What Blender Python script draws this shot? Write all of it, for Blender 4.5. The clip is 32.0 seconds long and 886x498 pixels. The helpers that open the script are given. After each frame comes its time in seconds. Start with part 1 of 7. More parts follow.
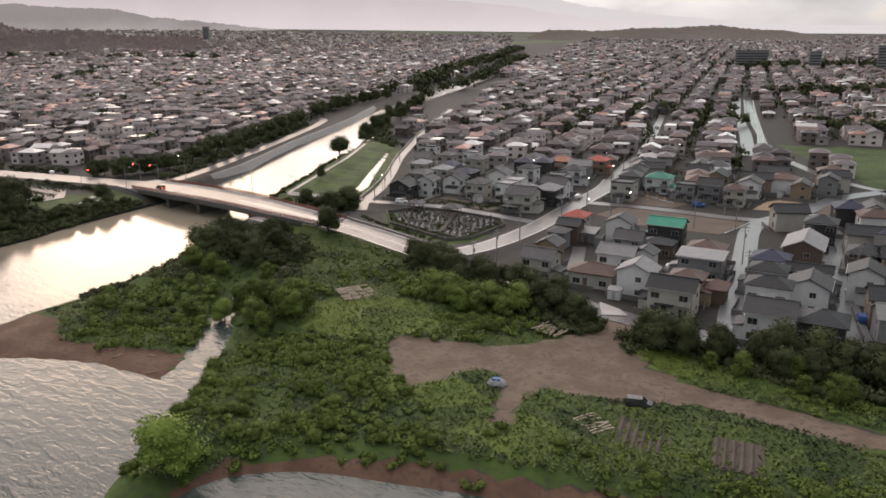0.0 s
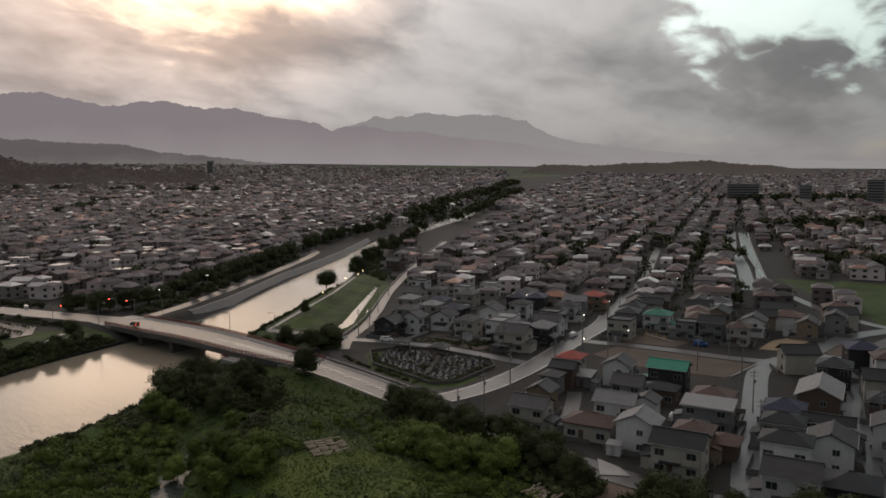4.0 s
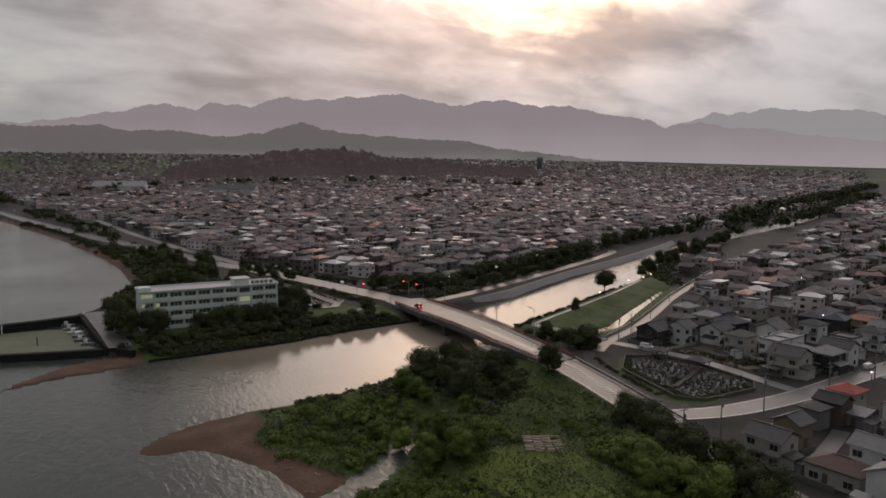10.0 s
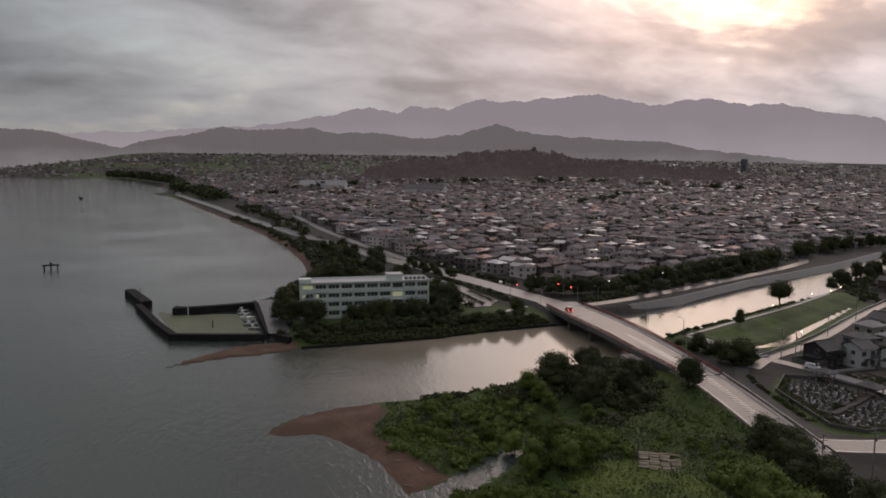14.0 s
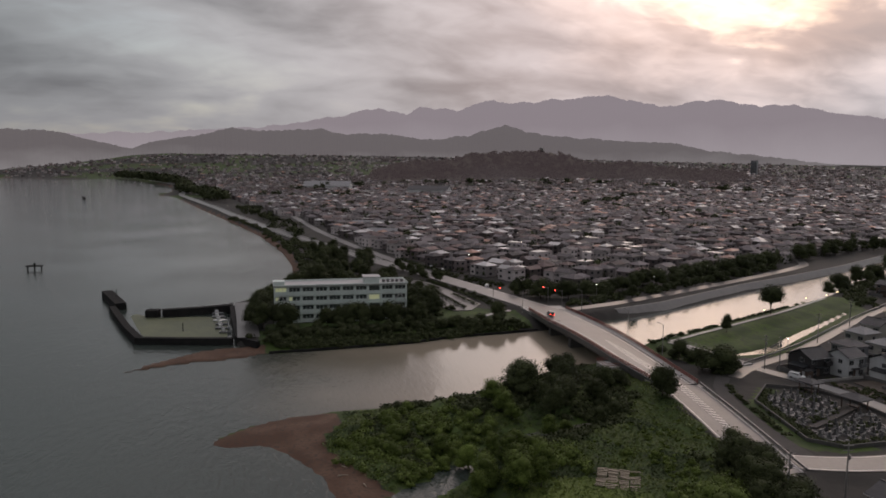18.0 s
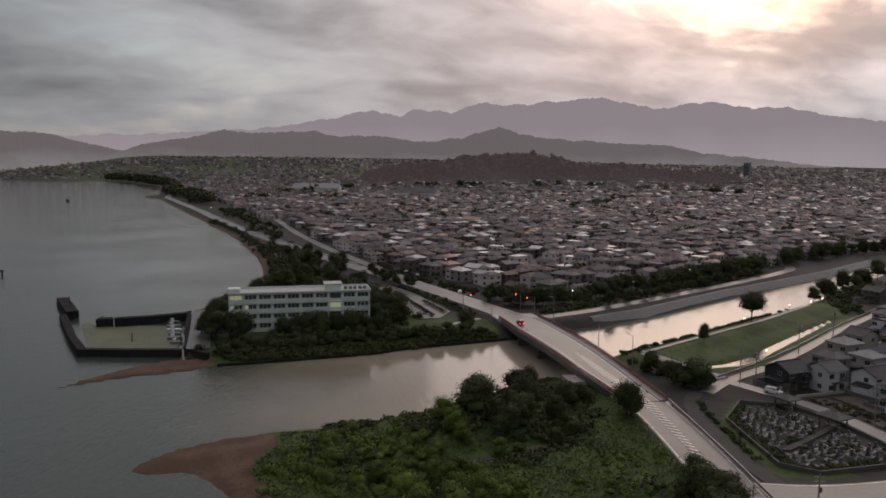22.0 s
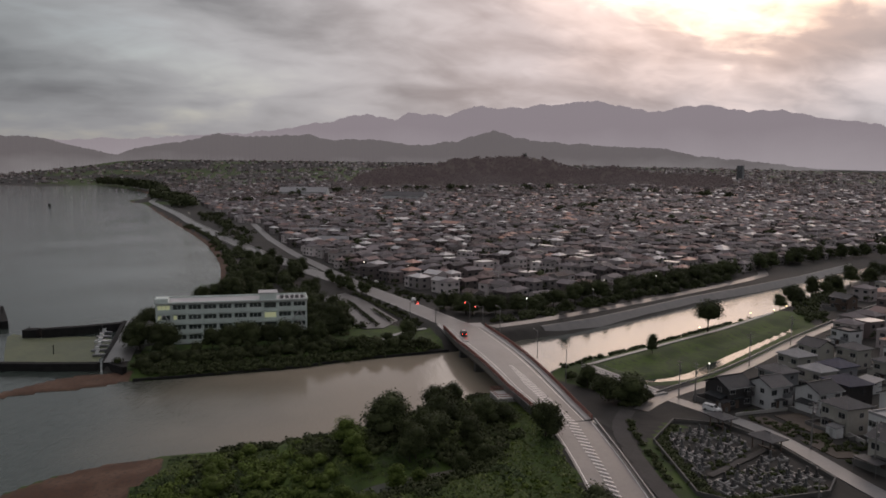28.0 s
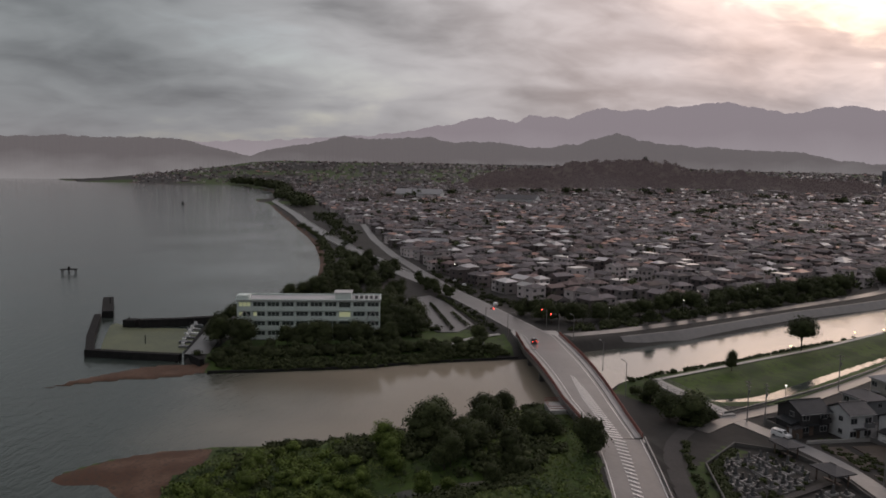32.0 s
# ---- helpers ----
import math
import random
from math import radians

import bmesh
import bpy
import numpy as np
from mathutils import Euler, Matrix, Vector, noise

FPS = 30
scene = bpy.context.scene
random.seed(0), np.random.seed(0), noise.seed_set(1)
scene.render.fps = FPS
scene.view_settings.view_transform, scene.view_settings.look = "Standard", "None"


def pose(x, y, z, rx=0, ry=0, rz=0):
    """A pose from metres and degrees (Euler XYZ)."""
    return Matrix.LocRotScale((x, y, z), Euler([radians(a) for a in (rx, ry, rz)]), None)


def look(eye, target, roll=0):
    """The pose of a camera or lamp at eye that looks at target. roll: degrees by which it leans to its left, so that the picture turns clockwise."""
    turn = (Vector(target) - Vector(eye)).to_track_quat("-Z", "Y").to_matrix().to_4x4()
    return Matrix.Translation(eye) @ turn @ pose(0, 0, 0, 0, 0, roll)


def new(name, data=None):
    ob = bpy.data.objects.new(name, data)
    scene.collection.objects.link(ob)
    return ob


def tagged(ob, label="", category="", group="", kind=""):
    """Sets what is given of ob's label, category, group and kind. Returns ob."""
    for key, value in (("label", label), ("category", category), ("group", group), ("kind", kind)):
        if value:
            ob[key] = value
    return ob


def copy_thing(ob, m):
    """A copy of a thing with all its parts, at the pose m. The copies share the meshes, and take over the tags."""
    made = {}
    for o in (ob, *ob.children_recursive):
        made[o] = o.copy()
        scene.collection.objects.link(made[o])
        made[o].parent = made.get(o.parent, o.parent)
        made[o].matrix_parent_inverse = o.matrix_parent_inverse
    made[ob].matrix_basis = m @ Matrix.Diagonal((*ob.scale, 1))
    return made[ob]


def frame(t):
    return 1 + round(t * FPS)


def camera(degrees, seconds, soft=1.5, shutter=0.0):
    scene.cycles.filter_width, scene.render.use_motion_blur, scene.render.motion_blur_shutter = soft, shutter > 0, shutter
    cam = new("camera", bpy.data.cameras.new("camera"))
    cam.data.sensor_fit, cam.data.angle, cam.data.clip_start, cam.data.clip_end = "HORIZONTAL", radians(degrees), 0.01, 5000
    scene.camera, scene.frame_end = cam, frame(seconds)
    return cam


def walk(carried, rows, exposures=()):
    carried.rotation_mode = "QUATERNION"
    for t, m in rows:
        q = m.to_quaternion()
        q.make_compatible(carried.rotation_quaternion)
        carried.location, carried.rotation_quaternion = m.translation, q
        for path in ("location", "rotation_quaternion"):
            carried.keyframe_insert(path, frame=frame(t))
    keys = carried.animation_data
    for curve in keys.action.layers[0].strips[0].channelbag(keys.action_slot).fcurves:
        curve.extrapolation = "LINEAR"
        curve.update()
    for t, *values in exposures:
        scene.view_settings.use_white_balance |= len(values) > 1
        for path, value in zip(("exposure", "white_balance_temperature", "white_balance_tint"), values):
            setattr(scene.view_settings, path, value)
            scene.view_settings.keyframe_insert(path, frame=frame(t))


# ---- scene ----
cam = camera(60.7, 32.0, soft=1.7)
PATH = [
    (0, (-6.08, -18.657, 54.506), (-7.242, -17.127, 53.952), -0.9),
    (0.5, (-6.796, -17.369, 54.505), (-7.98, -15.81, 54.098), -0.8),
    (1, (-7.636, -16.055, 54.474), (-8.833, -14.481, 54.178), -0.9),
    (1.5, (-8.381, -14.599, 54.451), (-9.583, -13.021, 54.198), -0.8),
    (2, (-9.16, -13.009, 54.447), (-10.366, -11.432, 54.21), -0.8),
    (2.5, (-10.085, -11.366, 54.465), (-11.293, -9.789, 54.235), -0.8),
    (3, (-10.885, -9.693, 54.497), (-12.096, -8.118, 54.268), -0.6),
    (3.5, (-11.074, -8.112, 54.493), (-12.267, -6.522, 54.274), -0.8),
    (5.5, (-7.788, -2.938, 54.392), (-9.005, -1.367, 54.166), -0.6),
    (6, (-6.69, -1.878, 54.395), (-7.912, -0.312, 54.169), -0.5),
    (6.5, (-5.453, -0.995, 54.432), (-6.69, 0.56, 54.205), -0.5),
    (7, (-4.108, -0.206, 54.536), (-5.436, 1.272, 54.307), -0.4),
    (7.5, (-2.743, 0.579, 54.706), (-4.214, 1.915, 54.477), -0.1),
    (8, (-1.862, 1.398, 54.926), (-3.419, 2.632, 54.699), -0.2),
    (8.5, (-1.01, 2.522, 55.033), (-2.617, 3.691, 54.807), -0.1),
    (9, (0.125, 3.799, 55.063), (-1.532, 4.897, 54.838), 0.1),
    (9.5, (1.283, 5.288, 55.079), (-0.421, 6.311, 54.856), 0.1),
    (10, (2.412, 6.885, 55.078), (0.665, 7.833, 54.855), 0.2),
    (10.5, (3.209, 8.562, 55.071), (1.421, 9.431, 54.848), 0.2),
    (11, (3.802, 10.348, 55.038), (1.975, 11.129, 54.815), 0.3),
    (11.5, (4.562, 12.009, 54.986), (2.698, 12.702, 54.763), 0.3),
    (12, (5.382, 13.686, 54.934), (3.476, 14.247, 54.711), 0.4),
    (12.5, (5.837, 15.608, 54.881), (3.917, 16.121, 54.658), 0.4),
    (13, (6.047, 17.702, 54.82), (4.123, 18.199, 54.598), 0.4),
    (13.5, (6.141, 19.67, 54.75), (4.213, 20.155, 54.529), 0.4),
    (14, (6.207, 21.541, 54.673), (4.278, 22.017, 54.451), 0.4),
    (14.5, (6.27, 23.447, 54.592), (4.338, 23.915, 54.372), 0.5),
    (16.5, (5.63, 30.765, 54.216), (3.695, 31.219, 53.995), 0.6),
    (17, (4.485, 32.238, 54.194), (2.548, 32.685, 53.973), 0.5),
    (17.5, (2.844, 33.432, 54.154), (0.906, 33.877, 53.935), 0.5),
    (18, (0.926, 34.473, 54.103), (-1.01, 34.922, 53.884), 0.5),
    (18.5, (-0.915, 35.772, 54.006), (-2.851, 36.227, 53.794), 0.4),
    (19, (-2.18, 37.374, 53.891), (-4.112, 37.844, 53.676), 0.5),
    (19.5, (-3.002, 39.071, 53.809), (-4.934, 39.54, 53.594), 0.5),
    (20, (-3.764, 40.875, 53.76), (-5.696, 41.345, 53.544), 0.5),
    (20.5, (-4.83, 42.588, 53.769), (-6.763, 43.053, 53.554), 0.5),
    (21, (-6.112, 44.221, 53.831), (-8.046, 44.682, 53.617), 0.5),
    (21.5, (-7.545, 45.771, 53.873), (-9.48, 46.232, 53.66), 0.5),
    (22, (-9.064, 47.254, 53.865), (-10.998, 47.715, 53.652), 0.5),
    (22.5, (-10.605, 48.712, 53.849), (-12.539, 49.174, 53.637), 0.5),
    (23, (-12.123, 50.166, 53.858), (-14.057, 50.629, 53.646), 0.5),
    (23.5, (-13.673, 51.644, 53.861), (-15.607, 52.108, 53.651), 0.5),
    (24, (-15.141, 53.218, 53.832), (-17.075, 53.683, 53.623), 0.4),
    (24.5, (-16.422, 54.92, 53.808), (-18.352, 55.402, 53.607), 0.4),
    (25, (-17.172, 56.626, 53.788), (-19.098, 57.122, 53.583), 0.4),
    (25.5, (-17.319, 58.462, 53.787), (-19.247, 58.952, 53.58), 0.5),
    (27.5, (-16.238, 66.028, 53.889), (-18.172, 66.495, 53.684), 0.5),
    (28, (-15.805, 67.892, 53.933), (-17.74, 68.358, 53.729), 0.4),
    (28.5, (-15.409, 69.787, 53.989), (-17.344, 70.251, 53.785), 0.5),
    (29, (-15.288, 71.694, 54.091), (-17.223, 72.156, 53.887), 0.5),
    (29.5, (-15.464, 73.625, 54.206), (-17.399, 74.09, 54.004), 0.5),
    (30, (-15.663, 75.489, 54.273), (-17.596, 75.962, 54.072), 0.5),
    (30.5, (-15.848, 77.376, 54.365), (-17.779, 77.856, 54.164), 0.5),
    (31, (-15.93, 79.254, 54.469), (-17.861, 79.736, 54.27), 0.5),
    (31.5, (-15.743, 81.092, 54.555), (-17.692, 81.495, 54.355), 0.6),
    (32, (-15.181, 82.996, 54.582), (-17.165, 83.149, 54.381), 0.9),
]
walk(cam, [(t, look(eye, target, roll)) for t, eye, target, roll in PATH],
     exposures=[(0.0, 1.32, 6750, 9), (0.5, 1.28, 6800, 9), (1.0, 1.08, 6900, 10), (1.5, 0.78, 6900, 10), (2.0, 0.45, 6900, 10), (3.0, 0.02, 6800, 8), (4.5, -0.06, 6750, 6), (6.0, -0.08, 6750, 5), (8.0, 0.02, 6750, 8), (11.0, 0.12, 6650, 10), (14.0, 0.14, 6550, 12), (32.0, 0.12, 6550, 11)])

GLOW = Vector((-0.765, 0.61, 0.28)).normalized()

# ---- world and sun ----
world = bpy.data.worlds.new("evening_sky")
scene.world = world
world.use_nodes = True
wn, wl = world.node_tree.nodes, world.node_tree.links
wn.clear()


def wnode(kind, **values):
    n = wn.new(kind)
    for key, value in values.items():
        if key == "op":
            n.operation = value
        else:
            n.inputs[int(key[1:])].default_value = value
    return n


def wmath(op, a, b=None, c=None):
    n = wnode("ShaderNodeMath", op=op)
    for i, v in enumerate((a, b, c)):
        if v is None:
            continue
        if isinstance(v, (int, float)):
            n.inputs[i].default_value = v
        else:
            wl.new(v, n.inputs[i])
    return n.outputs[0]


def wmix(fac, a, b, blend="MIX"):
    n = wn.new("ShaderNodeMix")
    n.data_type, n.blend_type = "RGBA", blend
    for i, v in ((0, fac), (6, a), (7, b)):
        if isinstance(v, (int, float)):
            n.inputs[i].default_value = v
        elif isinstance(v, tuple):
            n.inputs[i].default_value = (*v, 1)
        else:
            wl.new(v, n.inputs[i])
    return n.outputs[2]


def wstep(v, lo, hi):
    n = wn.new("ShaderNodeMapRange")
    n.interpolation_type = "SMOOTHSTEP"
    n.inputs[1].default_value, n.inputs[2].default_value = lo, hi
    wl.new(v, n.inputs[0])
    return n.outputs[0]


coord = wn.new("ShaderNodeTexCoord")
sep = wn.new("ShaderNodeSeparateXYZ")
wl.new(coord.outputs["Generated"], sep.inputs[0])
sx, sy, sz = sep.outputs
up = wmath("MAXIMUM", sz, 0.0)


def wdot(v):
    d = wn.new("ShaderNodeVectorMath")
    d.operation = "DOT_PRODUCT"
    d.inputs[1].default_value = v
    wl.new(coord.outputs["Generated"], d.inputs[0])
    return d.outputs["Value"]


# the cloud deck lies level overhead: directions meet it ever farther out towards the horizon
reach = wmath("ADD", up, 0.30)
deck_xy = wn.new("ShaderNodeCombineXYZ")
wl.new(wmath("DIVIDE", sx, reach), deck_xy.inputs[0])
wl.new(wmath("DIVIDE", sy, reach), deck_xy.inputs[1])


def wnoise(scale, detail, rough, distort, shift):
    """Relief of the cloud deck, drawn out across the wind."""
    m = wn.new("ShaderNodeMapping")
    m.inputs[1].default_value = shift
    m.inputs[2].default_value = (0, 0, radians(38))
    m.inputs[3].default_value = (1.0, 0.72, 1.0)
    wl.new(deck_xy.outputs[0], m.inputs[0])
    n = wnode("ShaderNodeTexNoise", _2=scale, _3=detail, _4=rough, _8=distort)
    wl.new(m.outputs[0], n.inputs[0])
    return n.outputs[0]


big = wnoise(1.5, 3.0, 0.45, 0.3, (3.1, 1.7, 0.4))
fine = wnoise(3.9, 4.0, 0.48, 0.5, (0.4, 5.2, 1.2))
puff = wnoise(9.5, 4.0, 0.5, 0.6, (7.7, 2.2, 2.6))
cloud = wmath("ADD", wmath("ADD", wmath("MULTIPLY", big, 0.60), wmath("MULTIPLY", fine, 0.29)), wmath("MULTIPLY", puff, 0.11))
sky = wn.new("ShaderNodeTexSky")
sky.sky_type, sky.sun_disc = "NISHITA", False
sky.sun_elevation, sky.sun_rotation = radians(14), math.atan2(GLOW.x, GLOW.y)
sky_soft = wmix(1.0, sky.outputs[0], (0.16, 0.155, 0.15), "MULTIPLY")
lit = wstep(cloud, 0.38, 0.62)
grey = wmix(lit, (0.17, 0.174, 0.182), (0.42, 0.422, 0.43))
# the cloud thickens and turns bluer away from the low sun
near_sun = wmath("MAXIMUM", wdot(GLOW), 0.0)
away = wstep(wdot(GLOW), 0.95, 0.52)
grey = wmix(away, grey, (0.54, 0.58, 0.59), "MULTIPLY")
wide = wmath("POWER", near_sun, 7.0)
veiled = wmath("SUBTRACT", 1.0, wmath("MINIMUM", wmath("MULTIPLY", wide, 2.5), 1.0))
grey = wmix(wmath("MULTIPLY", wmath("MULTIPLY", wstep(cloud, 0.57, 0.70), 0.25), veiled), grey, sky_soft)
grey = wmix(wmath("MULTIPLY", wide, wmath("ADD", wmath("MULTIPLY", lit, 0.6), 0.45)), grey, (0.24, 0.200, 0.208), "ADD")
peach = wmath("POWER", wmath("MAXIMUM", wdot(Vector((-0.89, 0.42, 0.20)).normalized()), 0.0), 22.0)
grey = wmix(peach, grey, (0.15, 0.075, 0.045), "ADD")
ragged = wmath("SUBTRACT", wmath("ADD", wmath("MULTIPLY", fine, 0.62), wmath("MULTIPLY", puff, 0.38)), 0.5)


def opening(bearing, low, bow, rag, lo, hi):
    """A ragged break of the cloud over a bearing, from a height upwards; bow narrows it."""
    b = radians(bearing)
    u = wdot((-math.sin(b), math.cos(b), 0))
    edge = wmath("SUBTRACT", wmath("SUBTRACT", sz, low), wmath("MULTIPLY", wmath("MULTIPLY", u, u), bow))
    field = wstep(wmath("ADD", edge, wmath("MULTIPLY", ragged, rag)), lo, hi)
    front = wstep(wdot((math.cos(b), math.sin(b), 0)), 0.3, 0.6)
    return wmath("MULTIPLY", wmath("MULTIPLY", field, front), wstep(sz, 0.37, 0.25))


# the break before the low sun with its warm rim, and the cool one to the north-east
grey = wmix(opening(144, 0.146, 1.7, 0.22, -0.12, 0.05), grey, (0.30, 0.185, 0.120), "ADD")
grey = wmix(opening(144, 0.158, 1.7, 0.22, -0.015, 0.055), grey, (1.2, 0.82, 0.51), "ADD")
grey = wmix(opening(101, 0.125, 2.0, 0.55, -0.02, 0.06), grey, (0.46, 0.58, 0.56), "ADD")
lift_up = wmath("ADD", wmath("MULTIPLY", wmath("MULTIPLY", up, up), 2.0), wmath("ADD", wmath("MULTIPLY", up, 0.6), 0.95))
higher = wn.new("ShaderNodeVectorMath")
higher.operation = "SCALE"
wl.new(grey, higher.inputs[0])
wl.new(lift_up, higher.inputs["Scale"])
grey = wmix(wstep(sz, 0.25, 0.75), higher.outputs[0], (1.12, 0.99, 1.0), "MULTIPLY")
haze = wmath("POWER", wmath("SUBTRACT", 1.0, wmath("MINIMUM", up, 1.0)), 15.0)
grey = wmix(wmath("MULTIPLY", haze, 0.80), grey, (0.285, 0.262, 0.272))
back = wnode("ShaderNodeBackground", _1=1.0)
wl.new(grey, back.inputs[0])
wo = wn.new("ShaderNodeOutputWorld")
wl.new(back.outputs[0], wo.inputs[0])

sun = new("sun", bpy.data.lights.new("sun", "SUN"))
sun.data.energy, sun.data.angle, sun.data.color = 0.35, radians(50), (1.0, 0.88, 0.80)
sun.matrix_world = look(GLOW * 100, (0, 0, 0))

# ---- materials ----
MATS = {}


def mat(name, base, other=None, scale=0.5, rough=0.7, bump=0.0, bscale=4.0, tint=0.0, island=0.0, metal=0.0, spec=0.5, stretch=(1, 1, 1), emit=0.0, fine_mix=0.4):
    """A procedural surface: two colours mixed by large and fine noise, a tint per object or per island, relief."""
    m = bpy.data.materials.new(name)
    m.use_nodes = True
    n, l = m.node_tree.nodes, m.node_tree.links
    b = n["Principled BSDF"]
    b.inputs["Roughness"].default_value, b.inputs["Metallic"].default_value = rough, metal
    b.inputs["Specular IOR Level"].default_value = spec
    tc = n.new("ShaderNodeTexCoord")
    mp = n.new("ShaderNodeMapping")
    mp.inputs[3].default_value = stretch
    l.new(tc.outputs["Object"], mp.inputs[0])
    na, nb = n.new("ShaderNodeTexNoise"), n.new("ShaderNodeTexNoise")
    for t, s, d in ((na, scale, 3), (nb, scale * 9, 4)):
        t.inputs["Scale"].default_value, t.inputs["Detail"].default_value = s, d
        l.new(mp.outputs[0], t.inputs[0])
    mixf = n.new("ShaderNodeMix")
    mixf.inputs[0].default_value = fine_mix
    l.new(na.outputs[0], mixf.inputs[2])
    l.new(nb.outputs[0], mixf.inputs[3])
    ramp = n.new("ShaderNodeMapRange")
    ramp.inputs[1].default_value, ramp.inputs[2].default_value = 0.35, 0.65
    l.new(mixf.outputs[0], ramp.inputs[0])
    col = n.new("ShaderNodeMix")
    col.data_type = "RGBA"
    l.new(ramp.outputs[0], col.inputs[0])
    col.inputs[6].default_value = (*base, 1)
    col.inputs[7].default_value = (*(other or base), 1)
    out = col.outputs[2]
    for k, node, socket in ((tint, "ShaderNodeObjectInfo", "Random"), (island, "ShaderNodeNewGeometry", "Random Per Island")):
        if k:
            hs = n.new("ShaderNodeHueSaturation")
            mr = n.new("ShaderNodeMapRange")
            mr.inputs[3].default_value, mr.inputs[4].default_value = 1 - k, 1 + k
            l.new(n.new(node).outputs[socket], mr.inputs[0])
            l.new(mr.outputs[0], hs.inputs["Value"])
            l.new(out, hs.inputs["Color"])
            out = hs.outputs[0]
    l.new(out, b.inputs["Base Color"])
    if bump:
        bn = n.new("ShaderNodeTexNoise")
        bn.inputs["Scale"].default_value, bn.inputs["Detail"].default_value = bscale, 4
        l.new(mp.outputs[0], bn.inputs[0])
        bp = n.new("ShaderNodeBump")
        bp.inputs["Strength"].default_value, bp.inputs["Distance"].default_value = bump, 0.1
        l.new(bn.outputs[0], bp.inputs["Height"])
        l.new(bp.outputs[0], b.inputs["Normal"])
    if emit:
        b.inputs["Emission Color"].default_value = (*base, 1)
        b.inputs["Emission Strength"].default_value = emit
    MATS[name] = m
    return m


mat("asphalt", (0.075, 0.071, 0.070), (0.115, 0.110, 0.107), 0.12, 0.36, 0.12, 3, spec=0.38)
mat("pale_road", (0.085, 0.090, 0.094), (0.125, 0.130, 0.134), 0.15, 0.38, 0.1, 3, spec=0.38)
mat("old_asphalt", (0.040, 0.038, 0.036), (0.062, 0.058, 0.055), 0.2, 0.75, 0.2, 3, spec=0.2)
mat("concrete", (0.28, 0.27, 0.26), (0.36, 0.35, 0.33), 0.3, 0.55, 0.2, 2)
mat("dark_concrete", (0.016, 0.016, 0.016), (0.032, 0.031, 0.03), 0.4, 0.9, 0.3, 2, spec=0.12)
mat("marking", (0.80, 0.79, 0.77), (0.62, 0.61, 0.59), 0.8, 0.25, spec=0.6)
mat("rail_red", (0.22, 0.068, 0.052), (0.16, 0.052, 0.042), 0.6, 0.55, spec=0.3)
mat("steel", (0.22, 0.22, 0.22), (0.15, 0.15, 0.15), 2, 0.45, metal=0.6)
mat("pole", (0.16, 0.155, 0.15), (0.22, 0.21, 0.2), 1, 0.6)
mat("lamp_glow", (1.0, 0.93, 0.78), emit=6.0)
mat("red_glow", (1.0, 0.06, 0.04), emit=7.0)
mat("glass", (0.025, 0.028, 0.032), (0.04, 0.042, 0.045), 1, 0.08, spec=0.7)
mat("lit_glass", (0.80, 0.82, 0.50), emit=0.16)
mat("window_frame", (0.42, 0.42, 0.42), (0.32, 0.32, 0.32), 2, 0.5)
for key, c in dict(white=(0.62, 0.625, 0.63), cream=(0.40, 0.385, 0.345), grey=(0.20, 0.205, 0.215), tan=(0.25, 0.195, 0.14), brown=(0.12, 0.085, 0.068), dark=(0.035, 0.033, 0.034)).items():
    mat("wall_" + key, c, tuple(v * 0.78 for v in c), 0.35, 0.75, 0.15, 8, tint=0.10, stretch=(1, 1, 0.4))
for key, c in dict(grey=(0.066, 0.065, 0.068), dark=(0.026, 0.029, 0.032), brown=(0.105, 0.066, 0.055), red=(0.36, 0.07, 0.05), orange=(0.32, 0.14, 0.085), green=(0.045, 0.24, 0.165), navy=(0.024, 0.028, 0.055), pale=(0.24, 0.24, 0.245)).items():
    mat("roof_" + key, c, tuple(v * 0.74 for v in c), 0.5, 0.55, 0.35, 7, tint=0.25, stretch=(1, 3, 1), spec=0.24)
# far walls, grey and brown roofs: colours lifted and pinkened in place of haze
mat("far_wall_pale", (0.50, 0.445, 0.44), (0.39, 0.345, 0.34), 0.05, 0.75, island=0.55)
mat("far_wall_dark", (0.15, 0.120, 0.118), (0.11, 0.09, 0.088), 0.05, 0.75, island=0.4)
mat("far_roof_grey", (0.115, 0.100, 0.105), (0.09, 0.078, 0.082), 0.06, 0.6, island=0.6, spec=0.25)
mat("far_roof_brown", (0.145, 0.098, 0.092), (0.115, 0.078, 0.072), 0.06, 0.6, island=0.6, spec=0.25)
mat("far_roof_orange", (0.30, 0.14, 0.09), (0.25, 0.11, 0.07), 0.06, 0.4, island=0.25)
mat("far_roof_pale", (0.42, 0.41, 0.40), (0.34, 0.33, 0.33), 0.06, 0.30, island=0.3, spec=0.6)
mat("school_wall", (0.66, 0.73, 0.69), (0.56, 0.62, 0.585), 0.25, 0.65, 0.1, 6, stretch=(1, 1, 0.3))
mat("school_roof", (0.44, 0.43, 0.43), (0.36, 0.35, 0.35), 0.2, 0.4, 0.1, 4)
mat("bark", (0.06, 0.045, 0.035), (0.035, 0.028, 0.022), 3, 0.9, 0.5, 12)
mat("leaf_dark", (0.033, 0.041, 0.018), (0.056, 0.066, 0.027), 0.5, 0.75, tint=0.25, island=0.4, spec=0.12)
mat("leaf_mid", (0.062, 0.088, 0.020), (0.105, 0.138, 0.032), 0.3, 0.75, tint=0.25, island=0.45, spec=0.12)
mat("leaf_bright", (0.12, 0.175, 0.035), (0.165, 0.215, 0.05), 0.5, 0.75, tint=0.15, island=0.3, spec=0.12)
